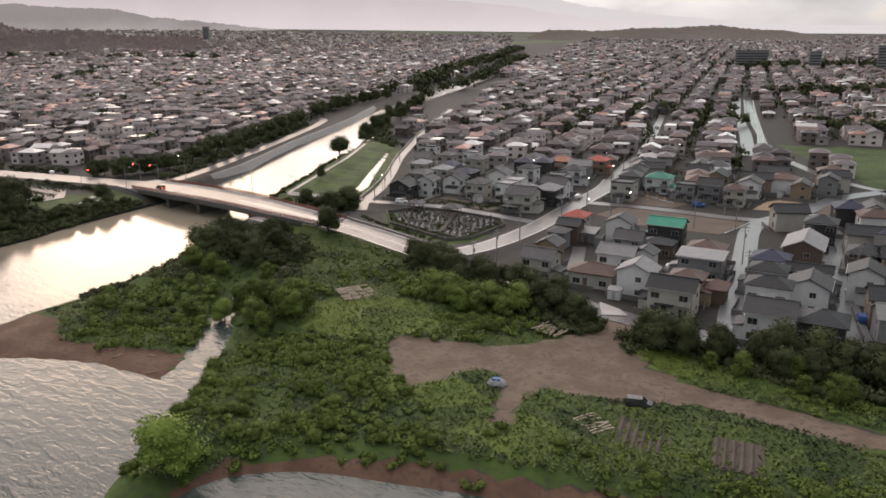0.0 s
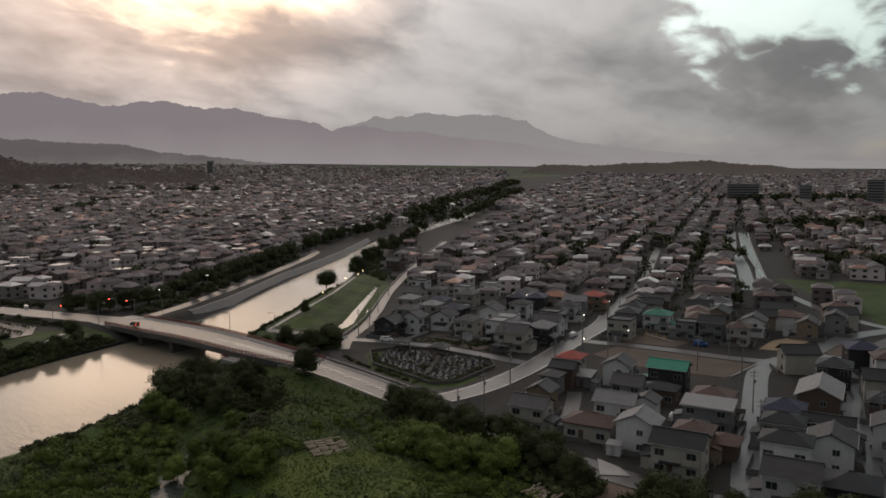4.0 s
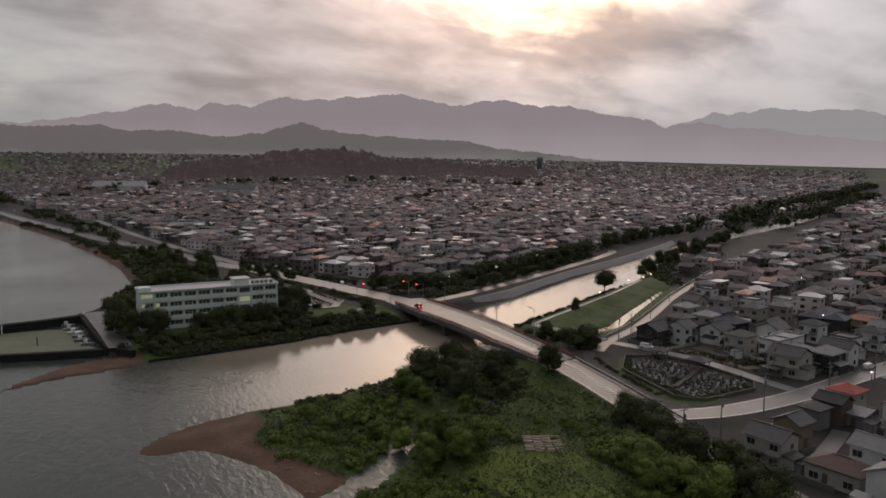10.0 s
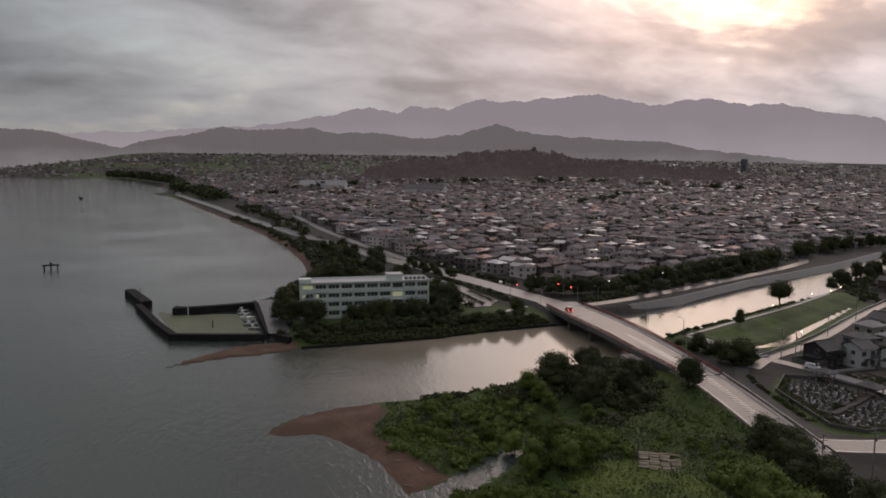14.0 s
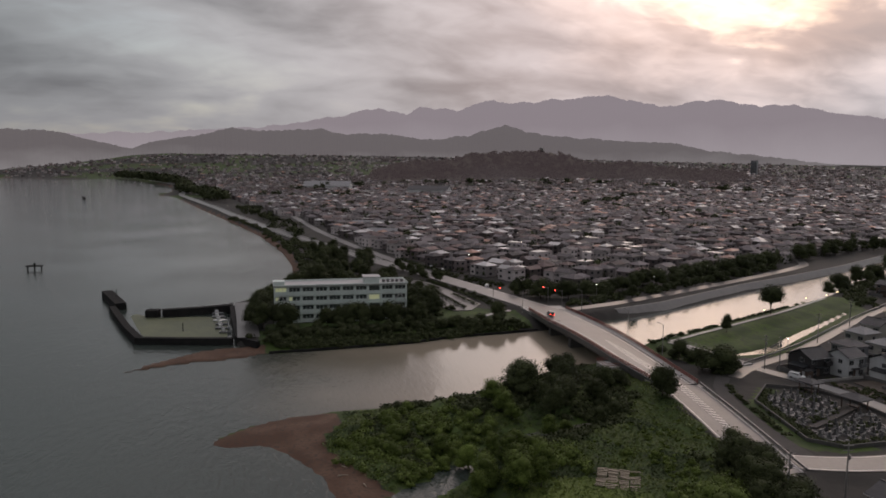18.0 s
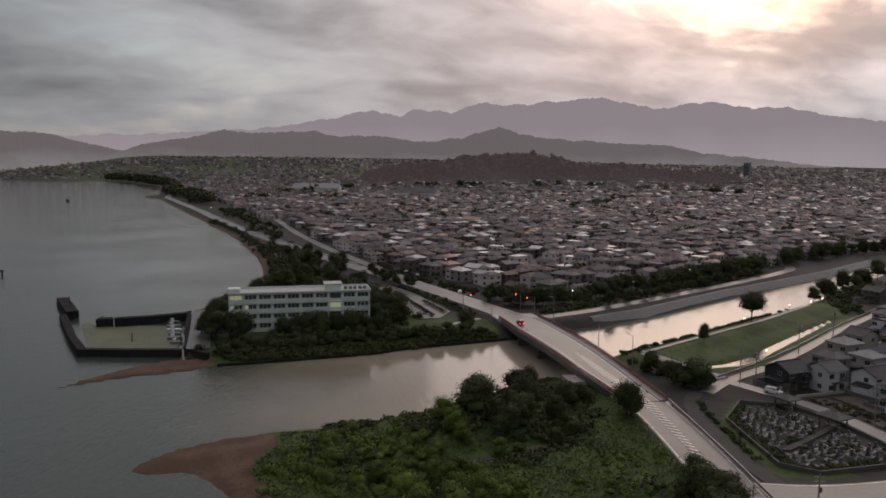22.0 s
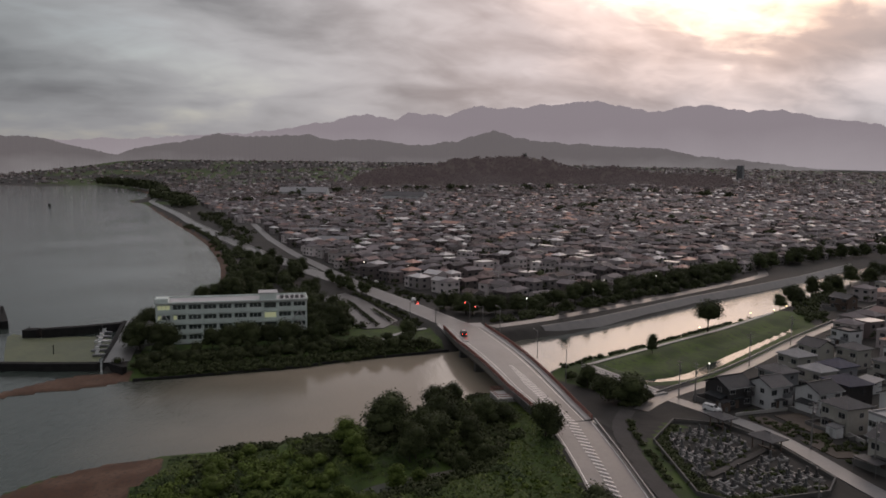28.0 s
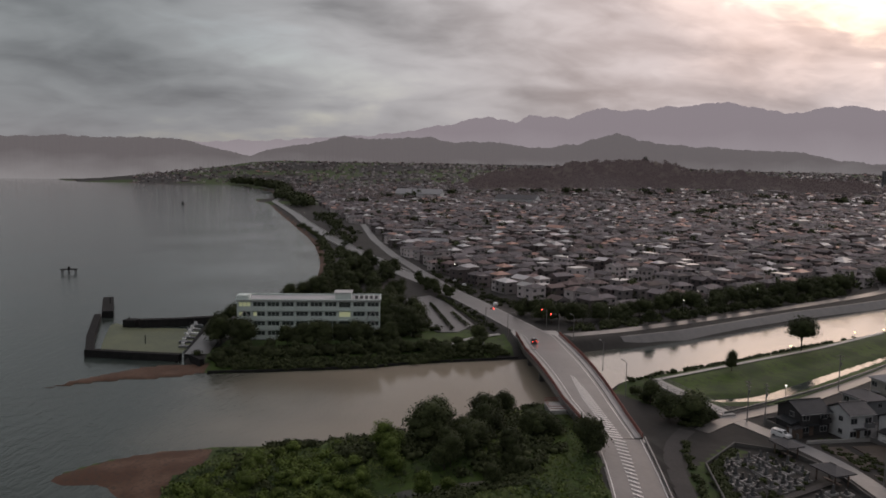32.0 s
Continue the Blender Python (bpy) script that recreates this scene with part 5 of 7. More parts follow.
def roof_mesh(kind, w, d, h, over=0.5):
    """Roof slab with overhang and thickness, ridge along x; also the wall's gable height."""
    a, b, t = w / 2 + over, d / 2 + over, 0.2
    rise = {"gable": 0.46 * b, "hip": 0.42 * b}.get(kind, 0.0)
    if kind == "gable":
        base = [(-a, -b, h - 0.1), (a, -b, h - 0.1), (a, 0, h + rise), (-a, 0, h + rise), (-a, b, h - 0.1), (a, b, h - 0.1)]
        v = base + [(x, y, z + t) for x, y, z in base]
        f = [(0, 3, 2, 1), (3, 4, 5, 2), (6, 7, 8, 9), (9, 8, 11, 10), (0, 1, 7, 6), (5, 4, 10, 11), (1, 2, 8, 7), (2, 5, 11, 8), (3, 0, 6, 9), (4, 3, 9, 10)]
        cap = boxes((-a - 0.02, -0.16, h + rise + t - 0.06, a + 0.02, 0.16, h + rise + t + 0.1))
        return join((v, f), cap)
    if kind == "hip":
        c = max(0.2, a - b)
        v = [(-a, -b, h), (a, -b, h), (a, b, h), (-a, b, h), (-a, -b, h + t), (a, -b, h + t), (a, b, h + t), (-a, b, h + t), (-c, 0, h + rise + t), (c, 0, h + rise + t)]
        f = [(3, 2, 1, 0), (0, 1, 5, 4), (1, 2, 6, 5), (2, 3, 7, 6), (3, 0, 4, 7), (4, 5, 9, 8), (6, 7, 8, 9), (5, 6, 9), (7, 4, 8)]
        cap = boxes((-c - 0.1, -0.14, h + rise + t - 0.08, c + 0.1, 0.14, h + rise + t + 0.08))
        return join((v, f), cap)
    if kind == "shed":
        v, f = boxes((-a, -b, h, a, b, h + t))
        return [(x, y, z + (0.8 if y > 0 else 0.02)) for x, y, z in v], f
    e = 0.22
    return join(boxes((-w / 2 - 0.05, -d / 2 - 0.05, h - 0.02, w / 2 + 0.05, d / 2 + 0.05, h + 0.15)), boxes((-w / 2 - 0.08, -d / 2 - 0.08, h + 0.15, w / 2 + 0.08, -d / 2 + e, h + 0.5), (-w / 2 - 0.08, d / 2 - e, h + 0.15, w / 2 + 0.08, d / 2 + 0.08, h + 0.5), (-w / 2 - 0.08, -d / 2 + e, h + 0.15, -w / 2 + e, d / 2 - e, h + 0.5), (w / 2 - e, -d / 2 + e, h + 0.15, w / 2 + 0.08, d / 2 - e, h + 0.5)))


def house(x, y, rot, w, d, h, kind, wall, roof, full=True):
    storeys = 2 if h > 4.4 else 1
    tall = "two-storey" if storeys == 2 else "single-storey"
    e = empty("house", x, y, gz(x, y), rot, f"{tall} {WALL_WORDS[wall]} house with a {ROOF_WORDS[roof]}", "house", "houses of the town")
    body = boxes((-w / 2, -d / 2, -0.6, w / 2, d / 2, h))
    if kind == "gable":
        r = 0.46 * (d / 2)
        v, f = body
        k = len(v)
        v += [(-w / 2, 0, h + r), (w / 2, 0, h + r)]
        f += [(7, 4, k), (5, 6, k + 1), (4, 5, k + 1, k), (6, 7, k, k + 1)]
        body = (v, f)
    elif kind == "shed":
        v, f = body
        body = ([(a, b, c + (0.78 if b > 0 and c > 1 else 0)) for a, b, c in v], f)
    obj("wall", *body, "wall_" + wall, e)
    obj("roof", *roof_mesh(kind, w, d, h), "roof_" + roof, e)
    if w * d < 30:
        obj("door", *boxes((-0.5, -d / 2 - 0.05, 0, 0.5, -d / 2 + 0.02, 2.0)), "wall_brown", e)
        HOUSE_SPOTS.append((x, y, max(w, d)))
        return e
    obj("door", *boxes((-w * 0.12 - 0.5, -d / 2 - 0.06, 0.1, -w * 0.12 + 0.5, -d / 2 + 0.02, 2.15)), "wall_brown", e)
    if storeys == 2 and full:
        obj("porch_roof", *boxes((-w * 0.32, -d / 2 - 1.1, 2.45, w * 0.1, -d / 2 + 0.02, 2.6)), "roof_" + roof, e)
        obj("balcony", *boxes((w * 0.14, -d / 2 - 0.95, 2.75, w * 0.46, -d / 2, 2.87), (w * 0.14, -d / 2 - 0.95, 2.87, w * 0.46, -d / 2 - 0.87, 3.75), (w * 0.14, -d / 2 - 0.87, 2.87, w * 0.14 + 0.08, -d / 2, 3.75), (w * 0.46 - 0.08, -d / 2 - 0.87, 2.87, w * 0.46, -d / 2, 3.75)), "wall_" + ("grey" if wall == "white" else wall), e)
    if full and storeys == 2 and len(HOUSE_SPOTS) % 3:
        side = 1 if len(HOUSE_SPOTS) % 2 else -1
        x0, x1 = sorted((side * w / 2, side * (w / 2 + 1.9)))
        obj("annex", *boxes((x0, -d * 0.42, -0.6, x1, d * 0.22, 2.6)), "wall_" + wall, e, "low lean-to annex")
        v, f = boxes((x0 - 0.25 * (side < 0), -d * 0.42 - 0.25, 2.6, x1 + 0.25 * (side > 0), d * 0.22 + 0.25, 2.74))
        obj("annex_roof", [(px, py, pz + (0.55 if abs(px) < w / 2 + 0.1 else 0)) for px, py, pz in v], f, "roof_" + roof, e)
    if full and storeys == 2:
        o_ = 0.0 if kind == "flat" else 0.5
        for sy_ in (-1, 1):
            yy = sy_ * (d / 2 + o_ + 0.05)
            if kind != "flat":
                obj("gutter", *bar((-w / 2 - o_, yy, h - 0.02), (w / 2 + o_, yy, h - 0.02), 0.07, 5), "window_frame", e)
        obj("air_unit", *boxes((w * 0.2, d / 2 + 0.05, 0.1, w * 0.2 + 0.8, d / 2 + 0.4, 0.75)), "window_frame", e)
    for s in range(storeys):
        z = 1.35 + 2.75 * s
        xs = (-0.33, 0.3) if w < 11 or not full else (-0.36, 0.02, 0.36)
        for q in xs:
            if not (s == 0 and abs(q + 0.12) < 0.1):
                window_at(e, q * w, -d / 2 - 0.01, z, 1.6, 1.15, 0, full)
            if full:
                window_at(e, q * w, d / 2 + 0.01, z, 1.6, 1.0, math.pi)
        window_at(e, w / 2 + 0.01, 0.12 * d, z, 1.1, 1.0, math.pi / 2, full)
        window_at(e, -w / 2 - 0.01, -0.12 * d, z, 1.1, 1.0, -math.pi / 2, full)
    HOUSE_SPOTS.append((x, y, max(w, d)))
    return e


house(-98.6, 164.2, 7, 5.8, 5.6, 5.2, "hip", "cream", "red")
house(-96.3, 156.0, 7, 5.8, 4.8, 4.8, "gable", "brown", "dark")
house(-92.3, 158.4, 7, 4.3, 3.6, 2.6, "shed", "grey", "pale")
house(-85.3, 163.5, 97, 5.8, 6.4, 5.6, "gable", "white", "grey")
house(-73.9, 166.3, 7, 8.6, 5.6, 5.8, "gable", "dark", "green")
house(-77.5, 151.2, 7, 6.5, 5.6, 5.2, "gable", "grey", "grey")
house(-72.3, 156.9, 7, 7.2, 4.8, 3.2, "hip", "brown", "dark")
house(-73.8, 136.2, 7, 7.9, 5.6, 5.6, "gable", "white", "pale")
house(-68.9, 140.0, 97, 4.5, 4.5, 5.4, "gable", "white", "grey")
house(-59.0, 152.0, 7, 7.9, 7.2, 5.2, "hip", "tan", "brown")
house(-57.7, 144.7, 7, 9.4, 4.8, 5.2, "shed", "grey", "pale")
house(-65.0, 126.6, 97, 5.8, 7.2, 5.6, "gable", "white", "pale")
house(-75.3, 127.6, 7, 9.4, 6.4, 3.2, "hip", "cream", "brown")
house(-87.3, 124.8, 7, 7.2, 5.6, 5.4, "gable", "cream", "grey")
house(-96.1, 149.6, 7, 4.3, 4.5, 4.2, "hip", "grey", "grey")
house(-91.6, 136.6, 97, 5, 5.4, 4.8, "gable", "tan", "grey")
house(-55.0, 120.6, 7, 8.6, 6.4, 5.6, "gable", "cream", "dark")
house(-55.5, 129.3, 7, 6.5, 6.4, 5.0, "hip", "tan", "brown")
house(-50.4, 132.1, 7, 4.3, 5.4, 3.0, "hip", "brown", "brown")
house(-44.6, 150.6, 7, 7.2, 6.4, 5.6, "hip", "dark", "navy")
house(-43.0, 142.7, 7, 7.2, 5.6, 5.4, "hip", "grey", "dark")
house(-39.7, 130.2, 7, 7.9, 5.6, 6.2, "hip", "white", "dark")
house(-36.0, 117.5, 7, 7.9, 7.2, 5.6, "gable", "white", "grey")
house(-41.3, 167.4, 97, 12.2, 8, 5.4, "gable", "brown", "pale")
house(-33.8, 137.2, 97, 7.2, 7.2, 5.4, "gable", "white", "grey")
house(-36.3, 148.5, 7, 8.6, 4, 4.8, "gable", "grey", "dark")
house(-28.5, 123.0, 7, 7.9, 7.2, 3.6, "hip", "dark", "dark")
house(-42.6, 191.6, 7, 7.2, 6.4, 5.4, "hip", "dark", "dark")
house(-25.9, 150.5, 97, 7.2, 6.4, 5.8, "gable", "white", "grey")
house(-29.6, 170.9, 7, 5.8, 6.4, 4.6, "hip", "brown", "dark")
house(-106.1, 212.2, 7, 7.2, 6.4, 5.8, "flat", "cream", "grey")
house(-100.4, 228.1, 7, 7.9, 6.4, 5.4, "hip", "white", "green")
house(-111.9, 234.9, 7, 7.2, 6.4, 5.6, "hip", "grey", "dark")
house(-81.9, 224.7, 7, 7.2, 6.4, 5.6, "gable", "grey", "dark")
house(-88.7, 221.4, 7, 5.8, 5.6, 5.4, "flat", "grey", "grey")
house(-71.7, 260.7, 7, 9.4, 7.2, 5.0, "gable", "grey", "dark")
house(-58.7, 242.7, 97, 7.2, 5.6, 4.8, "gable", "tan", "grey")
house(-52.9, 253.3, 97, 5.8, 5.6, 5.6, "gable", "grey", "grey")
house(-72.6, 235.4, 97, 6.5, 6.4, 5.4, "gable", "white", "grey")
house(-73.5, 222.4, 7, 5.8, 5.6, 5.4, "hip", "cream", "brown")
house(-127.6, 187.1, 7, 7.2, 6.4, 5.4, "hip", "cream", "pale")
house(-123.0, 192.2, 7, 6.5, 7.2, 5.2, "hip", "dark", "pale")
house(-136.9, 189.3, 7, 5.8, 6.4, 6.0, "flat", "white", "pale")
house(-129.9, 210.6, 7, 6.5, 5.6, 6.0, "flat", "white", "grey")
house(-153.1, 208.3, 97, 6.5, 6.4, 5.4, "gable", "cream", "grey")
house(-146.4, 186.6, 7, 6.5, 6.4, 5.6, "hip", "cream", "grey")
house(-147.0, 219.8, 7, 6.5, 5.6, 5.6, "hip", "white", "dark")
house(-132.0, 226.3, 7, 7.2, 5.6, 5.4, "hip", "white", "dark")
house(-147.1, 245.3, 7, 8.6, 6.4, 4.6, "hip", "cream", "orange")
house(-134.3, 251.4, 7, 7.2, 6.4, 5.0, "hip", "tan", "red")
house(-180.1, 250.4, 7, 6.5, 5.6, 5.8, "flat", "white", "pale")
house(-185.0, 238.7, 7, 6.5, 5.6, 5.8, "flat", "white", "pale")
house(-168.1, 173.5, 101, 7.2, 7.2, 4.8, "gable", "dark", "dark")
house(-164.7, 181.8, 101, 5.8, 6.4, 5.4, "gable", "white", "grey")
house(-175.1, 192.1, 10, 7.2, 5.6, 5.2, "hip", "grey", "grey")
house(-187.5, 207.3, 10, 6.5, 6.4, 5.4, "hip", "cream", "pale")
house(-196.3, 220.7, 10, 6.5, 6.4, 5.4, "gable", "cream", "grey")
house(-173.1, 201.9, 10, 6.5, 5.6, 5.4, "hip", "cream", "pale")
house(-158.6, 190.1, 101, 7.2, 6.4, 5.2, "gable", "white", "dark")
house(-175.2, 209.5, 10, 6.5, 6.4, 5.6, "hip", "grey", "navy")
house(-190.2, 227.9, 10, 6.5, 5.6, 5.6, "hip", "cream", "grey")
house(-169.2, 213.7, 10, 4.3, 3.6, 2.6, "shed", "white", "pale")
house(-174.5, 226.2, 10, 7.2, 6.4, 5.6, "hip", "cream", "grey")
house(-148.7, 203.4, 101, 6.5, 6.4, 5.8, "gable", "white", "grey")
house(-138.0, 195.8, 10, 6.5, 7.2, 6.0, "flat", "white", "pale")
house(-125.5, 180.5, 10, 8.4, 7.2, 5.6, "gable", "cream", "grey")
house(-267.1, 292.2, 10, 7.9, 5.6, 5.0, "gable", "brown", "grey")
house(-293.4, 337.8, 10, 6.5, 6.4, 5.8, "flat", "cream", "pale")
house(-211.9, 244.7, 10, 6.5, 5.6, 5.4, "flat", "white", "grey")


def pavilion(x, y, rot, w, d):
    e = empty("pavilion", x, y, gz(x, y), rot, "small open timber pavilion with a grey tiled roof", "pavilion", "pavilions of the cemetery")
    for px in (-w / 2 + 0.2, w / 2 - 0.2):
        for py in (-d / 2 + 0.2, d / 2 - 0.2):
            obj("post", *boxes((px - 0.1, py - 0.1, -0.3, px + 0.1, py + 0.1, 2.35)), "wall_brown", e)
    obj("beam", *boxes((-w / 2, -d / 2, 2.2, w / 2, -d / 2 + 0.15, 2.4), (-w / 2, d / 2 - 0.15, 2.2, w / 2, d / 2, 2.4)), "wall_brown", e)
    obj("roof", *roof_mesh("hip", w, d, 2.4, 0.7), "roof_grey", e)
    obj("bench", *boxes((-w / 2 + 0.4, -0.3, 0.35, w / 2 - 0.4, 0.3, 0.45), (-0.9, -0.2, -0.2, -0.7, 0.2, 0.35), (0.7, -0.2, -0.2, 0.9, 0.2, 0.35)), "wall_brown", e)


pavilion(-153.4, 161.8, 14, 3.8, 2.8)
pavilion(-140.2, 163.2, 14, 4.6, 3.4)
house(-271, 32, 5, 8, 5, 2.8, "gable", "grey", "grey")
house(-284, 31.5, 5, 7, 5, 3.0, "gable", "white", "grey")
house(-262, 31.2, 5, 4, 3, 2.4, "shed", "white", "pale")

# repeats of ten plain houses over the nearest plots, then the far town as one mass
TOWN_SOUTH = [(-128, 178), (-165, 168), (-205, 222), (-258, 272), (-330, 380), (-420, 570), (-640, 1000), (-1300, 2600), (-600, 3600), (900, 3600), (1500, 2600), (500, 300), (60, 130), (-45, 117), (-95, 122), (-103, 135), (-104, 178)]
TOWN_NORTH = [(-303, 158), (-345, 268), (-395, 355), (-440, 480), (-560, 740), (-900, 1400), (-1900, 3000), (-3600, 2300), (-4600, 900), (-4750, -1350), (-3000, -900), (-2900, -440), (-1900, -125), (-1400, -50), (-930, 30), (-640, 74), (-480, 100), (-400, 117), (-335, 138)]
OPEN = [[(-158, 168), (-128, 176), (-131, 187), (-152, 185)], [(-102, 118), (-20, 112), (-23, 150), (-33, 185), (-60, 200), (-106, 186), (-106, 135)], [(-95, 360), (-30, 375), (40, 350), (30, 262), (-38, 268)], [(-106, 186), (-88, 180), (-62, 182), (-60, 200), (-64, 210), (-84, 218), (-100, 225), (-112, 223), (-113, 198)], [(-70, 216), (-68, 244), (-52, 246), (-34, 244), (-32, 222), (-50, 210), (-60, 206)], [(-300, 345), (-370, 430), (-440, 560), (-520, 740), (-470, 760), (-400, 580), (-330, 450), (-280, 350)]]
town_rng = np.random.default_rng(21)


def plots(poly, theta, px, py, reach, inner=0.0):
    """Plot centres on a street grid at the angle theta inside a polygon."""
    c, s = math.cos(theta), math.sin(theta)
    R = np.array([[c, -s], [s, c]])
    Q = np.array(poly) @ R
    us, vs = np.arange(Q[:, 0].min(), Q[:, 0].max(), px), np.arange(Q[:, 1].min(), Q[:, 1].max(), py)
    U, V = np.meshgrid(us, vs)
    keep = (np.floor((U - us[0]) / px + 0.5) % 9 != 0)
    U, V = U[keep], V[keep]
    rows = np.floor((V - vs[0]) / py + 0.5)
    V = V + np.where(rows % 2 == 0, 2.2, -2.2)
    G = np.stack([U, V], 1) + town_rng.normal(size=(len(U), 2)) * (px * 0.07)
    G = G @ R.T
    far = np.hypot(G[:, 0] + 5, G[:, 1] - 30)
    ok = inside(G, poly) & (far < reach) & (far > inner)
    G = G[ok]
    ok = (shore(G) > 9) & (shore(G, CANALS) > 6)
    for p in OPEN:
        ok &= ~inside(G, p)
    for width, pts in ROADS.values():
        d, _ = seg_far(G, pts)
        ok &= d > width / 2 + (3.6 if width < 5 else 4.2)
    return G[ok]


north_turn, south_turn = math.atan2(0.9, -0.45), radians(105.7)
near_plots = np.concatenate([plots(TOWN_NORTH, north_turn, 9.8, 10.4, 1250), plots(TOWN_SOUTH, south_turn, 9.8, 10.6, 1250)])
spots = np.array([s[:2] for s in HOUSE_SPOTS])
trees_at = np.array(TREE_SPOTS)
clear = np.array([np.hypot(*(spots - p).T).min() > 8.2 and np.hypot(*(trees_at - p).T).min() > 5.0 for p in near_plots])
near_plots = near_plots[clear]
near_plots = near_plots[np.argsort(np.hypot(near_plots[:, 0] + 40, near_plots[:, 1] - 60))]
is_south = inside(near_plots, TOWN_SOUTH)
COPIES = 180
kinds = [("hip", "cream", "grey", 8.2, 6.8, 5.4), ("gable", "white", "grey", 8.0, 6.6, 5.4), ("hip", "tan", "brown", 8.8, 7.0, 5.2), ("gable", "cream", "dark", 8.4, 6.4, 5.3), ("hip", "grey", "dark", 7.8, 7.0, 5.5), ("hip", "white", "brown", 8.6, 6.8, 5.4), ("flat", "white", "pale", 7.4, 6.8, 5.8), ("gable", "grey", "pale", 8.0, 6.6, 5.0), ("hip", "cream", "orange", 8.8, 6.8, 4.8), ("gable", "brown", "grey", 8.4, 6.6, 5.0), ("hip", "dark", "navy", 8.0, 7.0, 5.4), ("gable", "tan", "dark", 8.6, 6.6, 5.2)]
weights = np.array([0.09, 0.12, 0.07, 0.09, 0.15, 0.09, 0.06, 0.06, 0.04, 0.07, 0.10, 0.06])
masters = {}
near_z = heights_at(near_plots)
for i in range(min(COPIES, len(near_plots))):
    (x, y), k = near_plots[i], int(town_rng.choice(len(kinds), p=weights))
    turn = (105.7 if is_south[i] else math.degrees(north_turn)) + (90 if town_rng.random() < 0.6 else 0) + town_rng.normal() * 6
    if k not in masters:
        kd, wl_, rf, w, d, h = kinds[k]
        masters[k] = house(float(x), float(y), turn, w, d, h, kd, wl_, rf, full=False)
    else:
        copy_thing(masters[k], pose(float(x), float(y), float(near_z[i]), 0, 0, turn))

far_plots = near_plots[COPIES:]
outer = np.concatenate([plots(TOWN_NORTH, north_turn, 17, 19, 2300, 1250), plots(TOWN_SOUTH, south_turn, 17, 19, 2300, 1250), plots(TOWN_NORTH, north_turn, 30, 30, 4000, 2300), plots(TOWN_SOUTH, south_turn, 30, 30, 4000, 2300)])
thin = (outer[:, 0] > -1450) | (town_rng.random(len(outer)) < 0.55)
outer = outer[thin & ~inside(outer, [(-1810, 300), (-1990, 300), (-1900, 760), (-1650, 1150), (-1520, 1100), (-1740, 700)])]
FAR_MATS = ["far_wall_pale", "far_wall_dark", "far_roof_grey", "far_roof_brown", "far_roof_orange", "far_roof_pale", "glass"]


